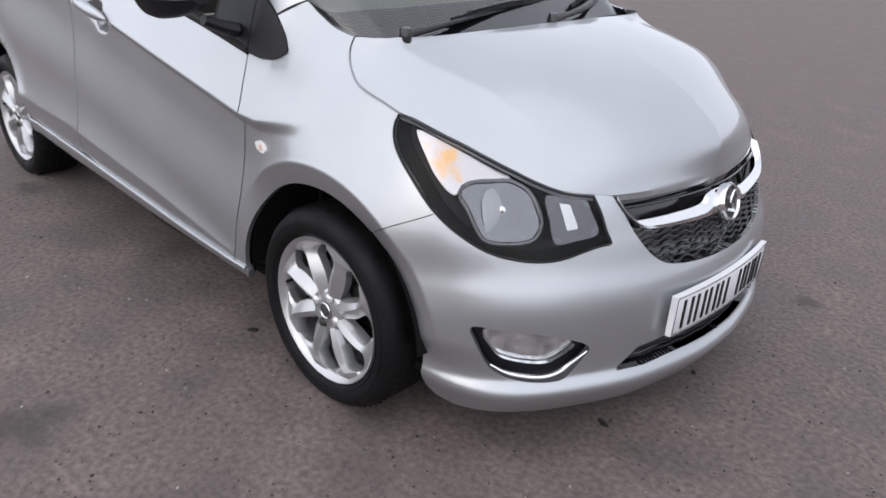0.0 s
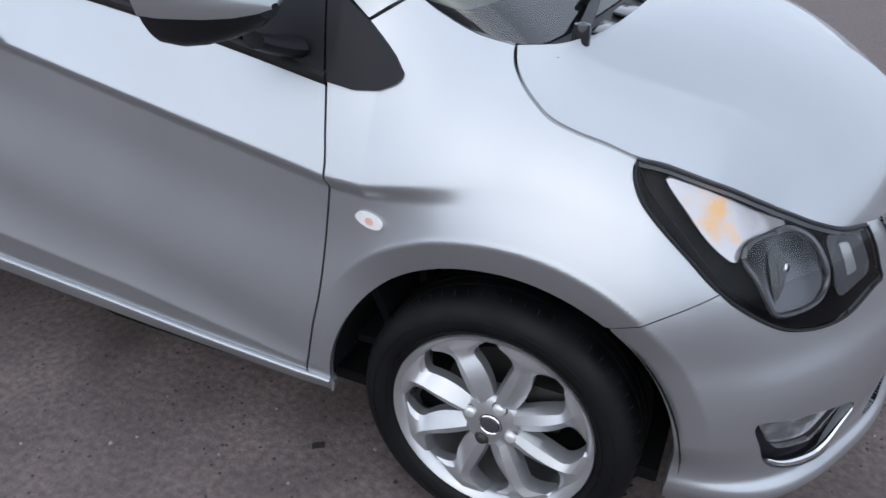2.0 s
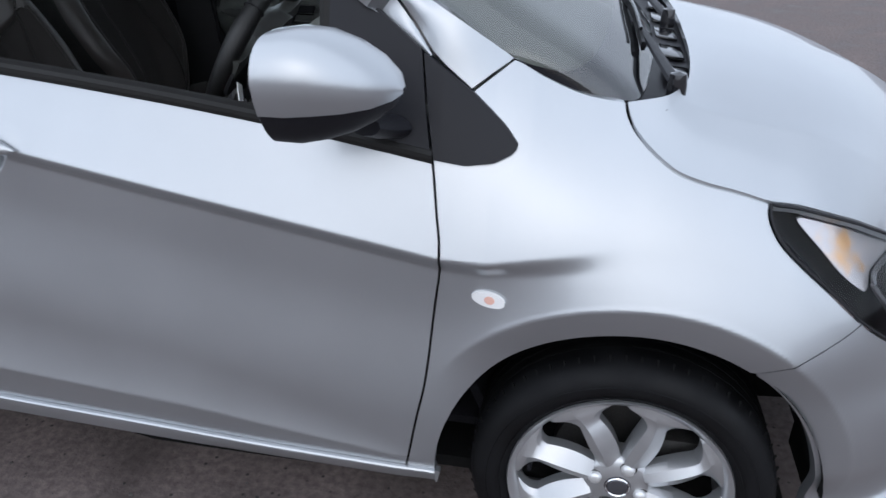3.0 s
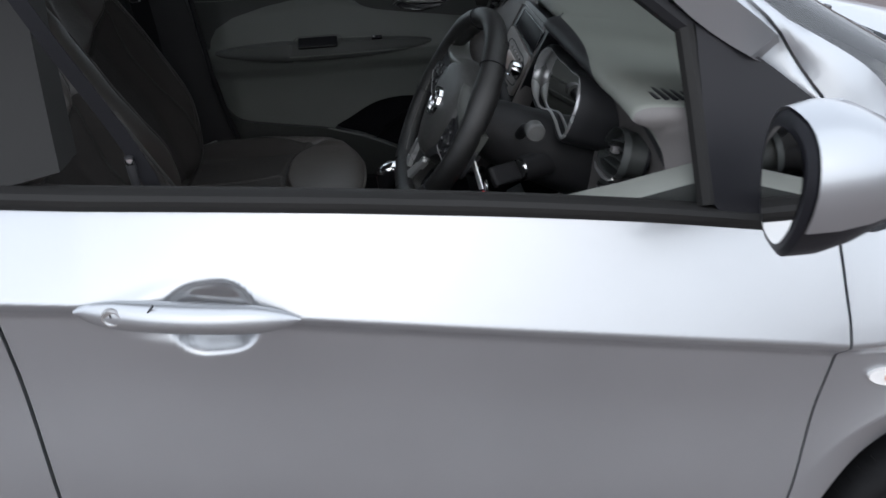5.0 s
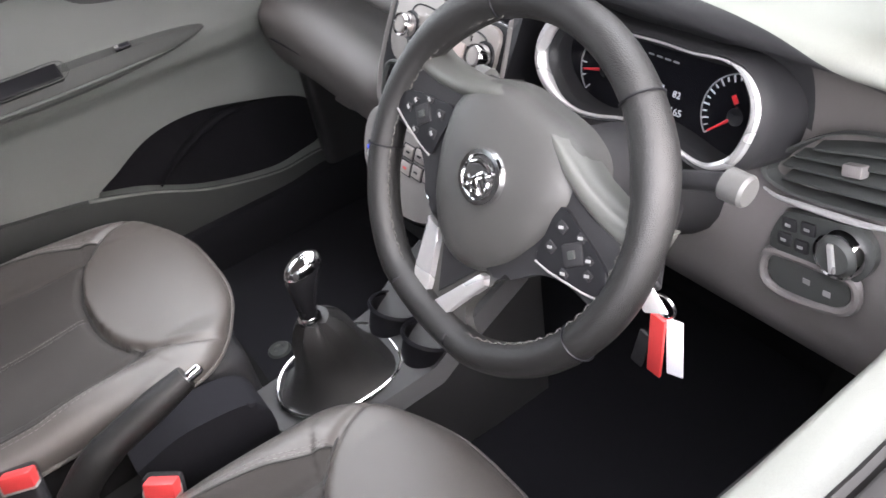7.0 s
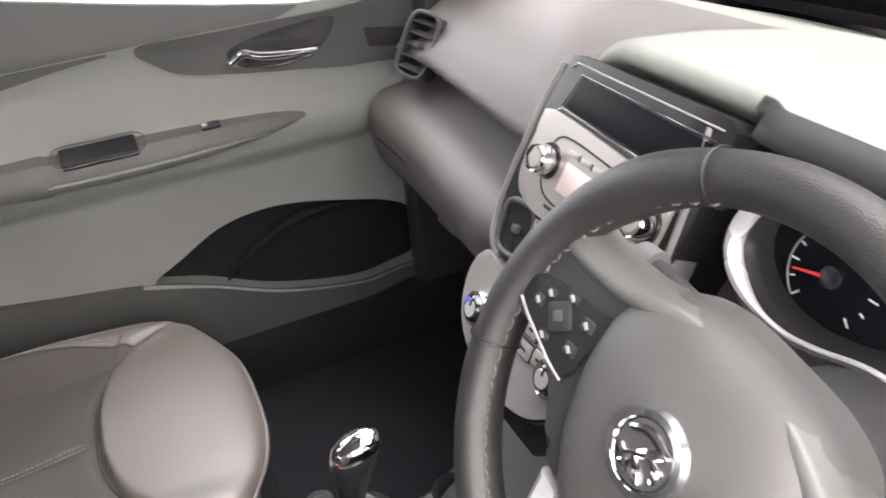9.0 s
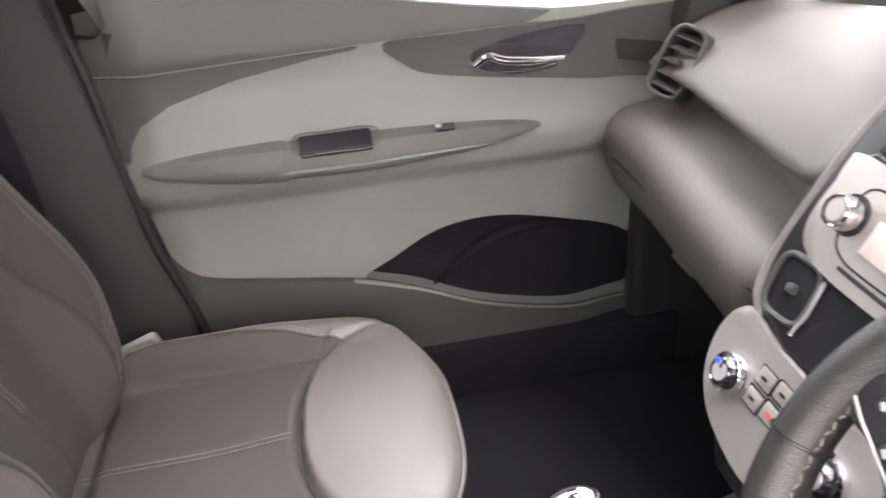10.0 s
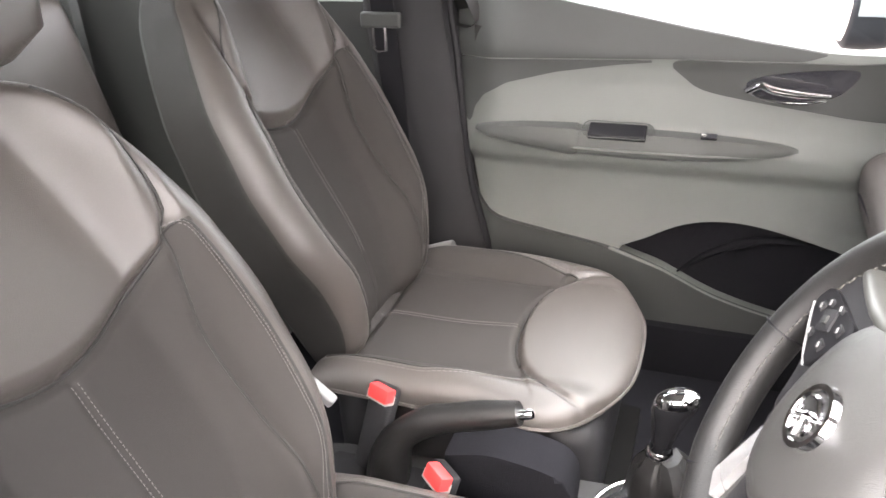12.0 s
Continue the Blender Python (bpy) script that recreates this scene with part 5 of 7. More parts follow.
link("map_pocket", piece[0], piece[1], DARK_CARD, door_card, "charcoal lower door pocket", normals=piece[2])
part("pocket_lip", tube([tuple(card(np.array([x]), np.array([z]), 0.010)[0]) for x, z in sz_line(RIDGE[3:-1], 40)], [0.0048 - 0.0032 * i / 39 for i in range(40)], 8), GREY_CARD, door_card)
part("speaker_ridge", tube(smooth_line([(-0.965, 0.716, 0.530), (-0.92, 0.708, 0.575), (-0.86, 0.705, 0.612), (-0.79, 0.705, 0.632), (-0.70, 0.708, 0.630)], 24), [0.004 + 0.010 * math.sin(math.pi * i / 23) for i in range(24)], 10, flat=0.6), CARPET, pocket, "dark moulded ridge in the pocket")
# armrest: a long spindle with a pull recess and a window switch
rings = []
for i in range(60):
    u = i / 59
    x = -1.402 + (1.402 - 0.775) * u
    w = max(0.02, math.sin(math.pi * u)) ** 0.46
    zc = 0.846 - 0.006 * math.sin(math.pi * u) - 0.004 * u
    top, low = zc + 0.026 * w, zc - 0.030 * w
    depth = 0.038 * w
    y0 = 0.662
    rings.append([(x, y0, low), (x, y0 - depth * 0.75, low + 0.004 * w), (x, y0 - depth, low + 0.014 * w), (x, y0 - depth * 0.98, zc), (x, y0 - depth * 0.72, top - 0.003), (x, y0 - depth * 0.2, top), (x, y0 + 0.012, top), (x, y0 + 0.015, low)])
ARM_GREY = surface("armrest_plastic", (0.074, 0.079, 0.076), 0.48, spec=0.4, bump=(1400, 0.25))
arm = part("armrest", to_bm(*loft(rings)), ARM_GREY, door_card, "grey spindle-shaped armrest", sharp=50)
part("armrest_insert", tube([(-1.37 + 0.5 * i / 20, 0.662 - 0.0395 * max(0.02, math.sin(math.pi * (0.05 + 0.8 * i / 20))) ** 0.62, 0.829) for i in range(22)], 0.0025, 6), GREY_CARD, arm)
# black block on the armrest in place of the pull pocket's shade
part("pull_recess_shade", block((0.112, 0.036, 0.014), pose(-1.105, 0.637, 0.8630, 30, 0, 0), 0.005, 3), INK, arm)
part("recess_frame", tube(smooth_line([(-1.166, 0.621, 0.858), (-1.166, 0.653, 0.876), (-1.11, 0.655, 0.877), (-1.044, 0.653, 0.876), (-1.044, 0.621, 0.858), (-1.11, 0.618, 0.857)], 48, closed=True), 0.0012, 8, closed=True), ARM_GREY, arm)
rings = []
for i in range(26):
    u = 0.008 + 0.345 * i / 25
    x = -1.402 + (1.402 - 0.775) * u
    w = max(0.02, math.sin(math.pi * u)) ** 0.46
    end = 0.0035 if i < 25 else 0.0
    zc = 0.846 - 0.006 * math.sin(math.pi * u) - 0.004 * u
    top, low, depth = zc + (0.026 + end) * w, zc - (0.030 + end) * w, (0.038 + end) * w
    rings.append([(x, 0.662, low), (x, 0.662 - depth * 0.75, low + 0.004 * w), (x, 0.662 - depth, low + 0.014 * w), (x, 0.662 - depth * 0.98, zc), (x, 0.662 - depth * 0.72, top - 0.003), (x, 0.662 - depth * 0.2, top), (x, 0.674, top), (x, 0.677, low)])
part("armrest_pad", to_bm(*loft(rings)), ARM_GREY, arm, "raised rear pad of the armrest", sharp=50)
part("window_switch", block((0.030, 0.014, 0.006), pose(-0.935, 0.636, 0.866, 24, 0, 0), 0.002), BLACK_GLOSS, arm)
part("switch_lever", block((0.008, 0.008, 0.005), pose(-0.945, 0.636, 0.869, 24, 0, 0), 0.001), SATIN, arm)
# latch handle in its pod
POD = [(-1.015, 0.996), (-0.99, 0.965), (-0.955, 0.944), (-0.87, 0.928), (-0.75, 0.912), (-0.62, 0.895), (-0.47, 0.885), (-0.46, 0.97), (-0.47, 1.002), (-0.74, 1.001), (-0.9, 0.999)]
piece = trimmed(lambda x, z, o: card(x, z, o + 0.006), [tuple(p) for p in smooth_line(POD, 80, closed=True)], cell=0.008, depth=0.012)
pod = link("handle_pod", piece[0], piece[1], DARK_CARD, door_card, "charcoal pod round the latch handle", normals=piece[2])
dish = [(-0.882, 0.958), (-0.86, 0.974), (-0.78, 0.988), (-0.70, 0.990), (-0.715, 0.955), (-0.745, 0.937), (-0.80, 0.930), (-0.86, 0.938)]
piece = trimmed(lambda x, z, o: card(x, z, o + 0.008), [tuple(p) for p in smooth_line(dish, 50, closed=True)], cell=0.005, depth=0.004)
link("handle_dish", piece[0], piece[1], BLACK_GLOSS, pod, normals=piece[2])
lever = [(-0.878, 0.660, 0.950), (-0.858, 0.650, 0.964), (-0.835, 0.643, 0.958), (-0.79, 0.640, 0.953), (-0.742, 0.643, 0.951)]
part("latch_handle", tube(smooth_line(lever, 24), [0.004 + 0.005 * math.sin(math.pi * min(1, 0.25 + 0.7 * i / 23)) for i in range(24)], 10, flat=0.8), CHROME, pod, "chrome latch handle")
part("dish_rim", tube([tuple(card(np.array([x]), np.array([z]), 0.011)[0]) for x, z in smooth_line([(-0.884, 0.952), (-0.855, 0.936), (-0.80, 0.929), (-0.745, 0.936)], 20)], 0.0022, 6), CHROME, pod)
# centre pillar trim, belt and door seal on the passenger side
rings = []
for z, x0, x1, y in ((0.32, -1.36, -1.60, 0.655), (0.57, -1.39, -1.60, 0.655), (0.72, -1.425, -1.61, 0.650), (0.90, -1.44, -1.62, 0.638), (1.10, -1.458, -1.63, 0.615), (1.40, -1.44, -1.56, 0.545)):
    rings.append([(x0, 0.72, z), (x0, y + 0.015, z), (x0 - 0.02, y, z), ((x0 + x1) / 2, y - 0.008, z), (x1 + 0.02, y, z), (x1, y + 0.02, z), (x1, 0.72, z)])
part("pillar_trim", to_bm(*loft(rings)), surface("pillar_plastic", (0.0304, 0.0304, 0.0323), 0.5, spec=0.25, bump=(1300, 0.25)), car, "grey plastic centre-pillar trim")
seal_line = [(x + 0.003, 0.668, z) for x, z in smooth_line([(-1.350, 0.36), (-1.385, 0.57), (-1.420, 0.72), (-1.434, 0.84), (-1.445, 1.0), (-1.456, 1.10), (-1.45, 1.3)], 40)]
part("door_seal", tube(seal_line, 0.008, 8, up=(0, 1, 0)), SEAL, car, "black rubber door seal")


def belt(path, width, k):
    rings = []
    p = smooth_line(path, 30)
    for i in range(30):
        c = Vector(p[i])
        w = Vector((width / 2, 0, 0))
        rings.append([c - w, c + w, c + w + Vector((0, 0.0016 * k, 0)), c - w + Vector((0, 0.0016 * k, 0))])
    return to_bm(*loft(rings))


web = part("seat_belt", belt([(-1.555, 0.555, 1.36), (-1.556, 0.560, 1.15), (-1.550, 0.580, 0.90), (-1.545, 0.600, 0.45)], 0.048, 1), WEB, car, "dark seat belt hanging on the centre pillar")
part("tongue_grip", block((0.085, 0.016, 0.030), pose(-1.553, 0.550, 1.083, 0, 0, 0), 0.008, 3), DARK_CARD, web, "dark plastic belt tongue grip")
part("belt_tongue", tube([(-1.570, 0.548, 1.070), (-1.570, 0.545, 1.030), (-1.560, 0.545, 1.024), (-1.545, 0.545, 1.026), (-1.545, 0.548, 1.070)], 0.0035, 6, up=(0, 1, 0)), CHROME, web, "chrome belt tongue")
web = part("seat_belt", belt([(-1.40, -0.60, 1.38), (-1.314, -0.655, 1.222), (-1.239, -0.665, 1.053), (-1.225, -0.672, 0.95), (-1.23, -0.672, 0.55)], 0.020, -1), WEB, car, "dark seat belt beside the driver's seat")
pin = part("lock_pin", lathe([(0.0, 0.050), (0.0050, 0.0495), (0.0062, 0.046), (0.0058, 0.030), (0.0050, 0.0), (0.0, 0.0)], 16, pose(-1.247, -0.672, 1.012)), CABIN_BLACK, car, "black door lock pin")
part("pin_collar", lathe([(0.0060, 0.040), (0.0066, 0.043), (0.0060, 0.0475)], 16, pose(-1.247, -0.672, 1.012)), CHROME, pin)

# driver's door card under the open window
rings, inner = [], []
for s, z in sz_line(BELT, 40):
    p = on(s, z, 0.0, 1)
    high = lerp_table(s, (-1.3, -0.93, -0.757, -0.621, -0.487, -0.36), (-0.03, -0.034, -0.024, 0.018, 0.068, 0.10))
    edge = lerp_table(s, (-1.3, -0.9, -0.744, -0.634, -0.526, -0.36), (-0.02, -0.025, -0.021, 0.006, 0.046, 0.08))
    cut = [(0.034, edge - 0.02), (0.036, edge - 0.003), (0.040, edge), (0.076, high), (0.082, high - 0.006), (0.086, -0.10), (0.096, -0.16), (0.131, -0.18), (0.131, -0.23), (0.096, -0.26), (0.096, -0.55), (0.06, -0.60), (0.03, -0.3)]
    rings.append([p + Vector((0, o, h)) for o, h in cut])
    inner.append([p + Vector((0, o, h)) for o, h in ((0.0318, -0.03), (0.0318, edge + 0.001), (0.036, edge - 0.002), (0.038, -0.03))])
driver_card = part("driver_door_card", to_bm(*loft(rings)), surface("driver_card_plastic", (0.19, 0.1976, 0.1786), 0.5, bump=(1400, 0.25)), car, "grey driver's door card, shade below its top painted black", sharp=50)
# black on the inner faces: shade below the door top put into the colour
driver_card.data.materials.append(CABIN_BLACK)
for f in driver_card.data.polygons:
    if f.index < 39 * 13 and f.index % 13 >= 5:
        f.material_index = 1
part("inner_wedge", to_bm(*loft(inner)), DARK_CARD, car, "dark wedge-shaped trim under the pale door top")
for k in (1, -1):
    part("pillar_lining", ribbon([(-0.27, -0.60 * k, 1.03), (-0.45, -0.575 * k, 1.15), (-0.62, -0.535 * k, 1.255), (-0.84, -0.49 * k, 1.365), (-1.05, -0.47 * k, 1.42)], [(-0.33, -0.635 * k, 1.02), (-0.50, -0.62 * k, 1.14), (-0.66, -0.585 * k, 1.245), (-0.87, -0.54 * k, 1.36), (-1.05, -0.52 * k, 1.41)], 30, 0.015, 0.008), CLOTH, car, "pale windscreen-pillar lining")


# ---- dashboard ----
def dash_cut(y):
    drv = [(-0.06, 0.955), (-0.20, 1.000), (-0.40, 1.045), (-0.575, 1.069), (-0.622, 1.069), (-0.630, 1.054), (-0.600, 1.036), (-0.580, 0.980), (-0.584, 0.915), (-0.598, 0.87), (-0.600, 0.79), (-0.575, 0.70), (-0.45, 0.56)]
    pas = [(-0.06, 0.955), (-0.20, 0.985), (-0.40, 1.016), (-0.50, 1.010), (-0.572, 0.975), (-0.606, 0.942), (-0.613, 0.926), (-0.562, 0.892), (-0.602, 0.866), (-0.660, 0.852), (-0.680, 0.805), (-0.640, 0.705), (-0.45, 0.56)]
    w = float(ease(0.04, 0.22, np.array(y)))
    bow = 0.03 * (abs(y) / 0.64) ** 3
    # the edge steps back where the centre stack stands in it
    stack_gap = float(ease(-0.165, -0.135, np.array(y)) * ease(0.150, 0.105, np.array(y)))
    rise = -0.030 * w * max(0.0, 0.50 - y) / 0.30 + 0.012 * w
    out = []
    for i, (a, b) in enumerate(zip(drv, pas)):
        x = a[0] * (1 - w) + b[0] * w + bow * (0 if i < 2 else 0.4)
        z = a[1] * (1 - w) + b[1] * w - 0.012 * (abs(y) / 0.64) ** 4 + rise * (0, 0, 0, 0, 0, 0.3, 0.6, 0.9, 1, 1, 0.9, 0.5, 0)[i]
        x += (0, 0, 0.005, 0.02, 0.034, 0.040, 0.040, 0.03, 0.02, 0, 0, 0, 0)[i] * stack_gap
        out.append((min(x, -0.06 - 0.24 * (abs(y) / 0.645) ** 4), z))
    return out


rings = []
for i in range(81):
    y = -0.645 + 1.29 * i / 80
    rings.append([(p[0], y, p[1]) for p in smooth_line(dash_cut(y), 90)] + [(-0.34, y, 0.5), (-0.06 - 0.26 * (abs(y) / 0.645) ** 4, y, 0.9)])
dv, df = loft(rings)
dash_bm = to_bm(dv, df)
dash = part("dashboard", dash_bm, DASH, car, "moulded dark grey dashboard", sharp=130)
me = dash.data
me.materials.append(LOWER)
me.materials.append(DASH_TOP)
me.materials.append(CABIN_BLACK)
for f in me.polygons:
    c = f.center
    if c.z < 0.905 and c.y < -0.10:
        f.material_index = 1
    # top faces take a paler colour, in a narrower strip on the passenger side
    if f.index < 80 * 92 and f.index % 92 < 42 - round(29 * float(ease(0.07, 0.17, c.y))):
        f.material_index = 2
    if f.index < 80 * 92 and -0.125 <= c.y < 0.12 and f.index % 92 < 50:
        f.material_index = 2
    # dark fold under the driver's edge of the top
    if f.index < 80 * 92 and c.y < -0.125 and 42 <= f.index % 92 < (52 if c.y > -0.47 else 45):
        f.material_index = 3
# glovebox joints and catch
part("glovebox_joint", tube([(-0.672, y, 0.803 - 0.03 * (y - 0.2)) for y in np.linspace(0.16, 0.60, 20)], 0.0022, 6), INK, dash)
part("glovebox_catch", block((0.016, 0.062, 0.018), pose(-0.640, 0.387, 0.714, 0, 28, 0), 0.005, 3), LOWER, dash, "pale glovebox catch")


def grille_vent(m, w, h, slats, name="air_vent", upright=False):
    """An air outlet: a dark box with a frame and thin blades, in local x, y, facing local z."""
    n = 36
    outline = [(w / 2 * math.copysign(abs(math.cos(t)) ** 0.55, math.cos(t)), h / 2 * math.copysign(abs(math.sin(t)) ** 0.55, math.sin(t))) for t in np.linspace(0, 2 * math.pi, n + 1)[:-1]]
    box = part(name, prism(outline, 0.006, m @ pose(0, 0, -0.030)), INK, dash, "dark air vent with thin blades")
    part("vent_frame", tube([m @ Vector((x, y, 0.002)) for x, y in outline], 0.0036, 8, up=tuple(m.to_3x3() @ Vector((0, 0, 1))), closed=True), DARK_CARD, box)
    part("vent_wall", to_bm(*loft([[m @ Vector((x, y, zz)) for x, y in outline] for zz in (0.0, -0.03)], caps=False)), CABIN_BLACK, box)
    for i in range(slats):
        u = (i + 0.5) / slats - 0.5
        if upright:
            part("blade", block((0.0025, h * 0.86, 0.018), m @ pose(u * w * 0.9, 0, -0.010, 0, 25, 0), 0.0008), DARK_CARD, box)
        else:
            part("blade", block((w * 0.90, 0.0025, 0.018), m @ pose(0, u * h * 0.9, -0.010, 25, 0, 0), 0.0008), DARK_CARD, box)
    part("vent_tab", block((0.012, 0.010, 0.012), m @ pose(0, 0, 0.0), 0.003), DARK_CARD, box)
    return box


def facing(x, y, z, tilt, turn=0.0):
    """A frame on the dashboard: local x to the driver's right, y up the face, z out of it; tilt: degrees by which the face leans back."""
    m = Matrix.Identity(4)
    c, s = math.cos(radians(tilt)), math.sin(radians(tilt))
    m.col[0][:3], m.col[1][:3], m.col[2][:3] = (0, -1, 0), (s, 0, c), (-c, 0, s)
    return Matrix.Translation((x, y, z)) @ pose(0, 0, 0, 0, 0, turn) @ m


grille_vent(facing(-0.598, 0.556, 0.950, 28, 24) @ pose(0, 0, 0, 0, 0, -8), 0.066, 0.104, 5, upright=False)
VENT = facing(-0.596, -0.508, 0.947, 12, -10)
vent_loop = [tuple(p) for p in smooth_line([(-0.066, -0.034), (-0.048, -0.004), (-0.020, 0.022), (0.012, 0.038), (0.050, 0.046), (0.080, 0.040), (0.090, 0.018), (0.080, -0.006), (0.049, -0.021), (0.0, -0.034), (-0.040, -0.041)], 60, closed=True)]
side_vent = part("air_vent", prism(vent_loop, 0.004, VENT @ pose(0, 0, -0.034)), INK, dash, "dark leaf-shaped air vent with slanted blades")
part("vent_wall", to_bm(*loft([[VENT @ Vector((x * q, y * q, h)) for x, y in vent_loop] for q, h in ((1.10, -0.004), (1.06, 0.006), (1.0, 0.004), (0.98, -0.034))], caps=False)), DARK_CARD, side_vent)
for x0, y0, x1, y1 in ((-0.030, 0.008, 0.052, 0.037), (-0.045, -0.006, 0.078, 0.030), (-0.055, -0.020, 0.082, 0.016), (-0.050, -0.032, 0.074, 0.000)):
    turn = math.degrees(math.atan2(y1 - y0, x1 - x0))
    part("blade", block((math.hypot(x1 - x0, y1 - y0), 0.0030, 0.020), VENT @ pose((x0 + x1) / 2, (y0 + y1) / 2, -0.010, 22, 0, turn), 0.001), DARK_CARD, side_vent)
part("vent_tab", block((0.020, 0.012, 0.012), VENT @ pose(0.018, 0.007, 0.001, 0, 0, 16), 0.003), LOWER, side_vent)
part("chrome_line", tube([VENT @ Vector((x, y, 0.009)) for x, y in smooth_line([(-0.058, -0.048), (-0.04, -0.049), (0.0, -0.041), (0.055, -0.027), (0.088, -0.012)], 24)], [0.0012 + 0.0022 * math.sin(math.pi * i / 23) for i in range(24)], 8), RING, side_vent, "bright trim line below the vent")
for i in range(5):
    x = -0.578 + 0.0115 * i
    z = float(np.interp(-x, *zip(*[(-p[0], p[1]) for p in dash_cut(-0.594)[1:5]])))
    part("demister_slot", block((0.0065, 0.056 - 0.004 * abs(i - 2), 0.004), pose(x, -0.594, z - 0.0005, 0, 6, 4), 0.001), INK, dash)

# ---- centre stack ----
ST = facing(-0.690, 0.005, 0.865, 25.3)
ST_UP = tuple(ST.to_3x3() @ Vector((0, 0, 1)))


def st_loop(points, n=0):
    return [tuple(p) for p in (smooth_line(points, n, closed=True) if n else straight_line(points + points[:1], 0.02)[:-1])]


stack_out = [(-0.110, 0.192), (-0.104, 0.202), (-0.090, 0.205), (0.125, 0.205), (0.136, 0.196), (0.131, 0.10), (0.126, 0.03), (0.118, -0.015), (0.100, -0.036), (0.06, -0.043), (-0.05, -0.043), (-0.098, -0.036), (-0.118, -0.018), (-0.128, 0.01), (-0.128, 0.05), (-0.125, 0.0856), (-0.1195, 0.1386)]
loop = st_loop(stack_out)
stack = part("centre_console_unit", prism(loop, 0.085, ST @ pose(0, 0, -0.082), 0.005), STACK_BLACK, dash, "gloss black centre console with radio and climate controls")
part("stack_base", prism([(-0.104, -0.03), (-0.100, -0.165), (-0.06, -0.200), (0.06, -0.200), (0.100, -0.165), (0.106, -0.03)], 0.06, ST @ pose(0, 0, -0.075), 0.006), STACK_BLACK, stack)
rim_out = [(-0.1185, 0.191), (-0.1310, 0.1365), (-0.1370, 0.083), (-0.1385, 0.040), (-0.1375, 0.0075), (-0.128, -0.026), (-0.102, -0.046)]
rim_in = [(-0.110, 0.191), (-0.1205, 0.1386), (-0.1265, 0.0856), (-0.128, 0.045), (-0.127, 0.010), (-0.117, -0.018), (-0.095, -0.040)]
for k in (1, -1):
    rings = []
    for (x0, y0), (x1, y1) in zip(smooth_line(rim_out, 50), smooth_line(rim_in, 50)):
        side = [ST @ Vector((x if k > 0 else -0.008 - x, y, h)) for x, y, h in ((x0, y0, -0.030), (x0, y0, -0.003), (x0 * 0.8 + x1 * 0.2, y0, 0.004), (x0 * 0.4 + x1 * 0.6, (y0 + y1) / 2, 0.006), (x1, y1, 0.003), (x1, y1, -0.030))]
        rings.append(side)
    part("stack_trim", to_bm(*loft(rings)), LOWER, stack, "satin grey edging", sharp=50)
part("display", prism([(-0.083, 0.150), (0.112, 0.140), (0.117, 0.180), (-0.073, 0.184)], 0.003, ST @ pose(0, 0, 0.0025), 0.001), GLOW_DIM, stack, "dark display, switched off")
part("display_frame", tube([ST @ Vector((x, y, 0.005)) for x, y in ((-0.087, 0.148), (0.115, 0.137), (0.121, 0.183), (-0.075, 0.187))], 0.0012, 6, up=ST_UP, closed=True), BLACK_GLOSS, stack)
for y0, y1, x0 in ((0.1955, 0.1935, -0.098), (0.1470, 0.1355, -0.096)):
    part("bezel_line", tube([ST @ Vector((x0, y0 - 0.006, 0.004)), ST @ Vector((x0 + 0.008, y0, 0.004)), ST @ Vector((0.122, y1, 0.004))], 0.0011, 6, up=ST_UP), BUTTON_PRINT, stack, "thin grey line on the display bezel")
RADIO = surface("radio_silver", (0.25, 0.231, 0.221), 0.36, metal=0.35)
radio = part("radio", prism(st_loop([(-0.096, 0.142), (0.06, 0.1315), (0.104, 0.128), (0.110, 0.10), (0.106, 0.058), (0.090, 0.040), (-0.02, 0.034), (-0.078, 0.037), (-0.106, 0.050), (-0.112, 0.080), (-0.106, 0.120)], 80), 0.007, ST @ pose(0, 0, 0.002), 0.003), RADIO, stack, "silver radio panel with two knobs")
fascia = st_loop([(-0.058, 0.123), (0.03, 0.119), (0.086, 0.114), (0.093, 0.085), (0.088, 0.060), (0.0, 0.055), (-0.050, 0.056), (-0.070, 0.070), (-0.073, 0.100)], 70)
part("fascia_joint", tube([ST @ Vector((x, y, 0.0088)) for x, y in fascia], 0.0013, 6, up=ST_UP, closed=True), INK, radio)
part("radio_window", prism([(-0.040, 0.070), (0.050, 0.068), (0.052, 0.098), (-0.038, 0.102)], 0.003, ST @ pose(0, 0, 0.0085), 0.001), surface("pale_display", (0.50, 0.42, 0.385), 0.3), radio)
for x in (-0.070, 0.090):
    k = part("radio_knob", lathe([(0.0, 0.020), (0.010, 0.020), (0.0135, 0.017), (0.015, 0.0)], 28, ST @ pose(x, 0.092, 0.009)), RADIO, radio)
    part("knob_ring", lathe([(0.0125, 0.019), (0.0145, 0.0205), (0.0162, 0.017), (0.0165, 0.0)], 28, ST @ pose(x, 0.092, 0.009)), CHROME, k)
    part("knob_foot", lathe([(0.0165, 0.0), (0.0195, 0.001), (0.0200, -0.001)], 28, ST @ pose(x, 0.092, 0.0095)), INK, k)
for i in range(5):
    part("radio_button", block((0.017, 0.006, 0.003), ST @ pose(-0.034 + 0.021 * i, 0.1115 - 0.001 * i, 0.009), 0.0015), RADIO, radio)
    part("button_gap", block((0.001, 0.007, 0.003), ST @ pose(-0.0235 + 0.021 * i, 0.1115 - 0.001 * i, 0.0085), 0), INK, radio)
part("disc_slot", block((0.11, 0.004, 0.003), ST @ pose(0.005, 0.0485, 0.0085), 0.001), INK, radio)
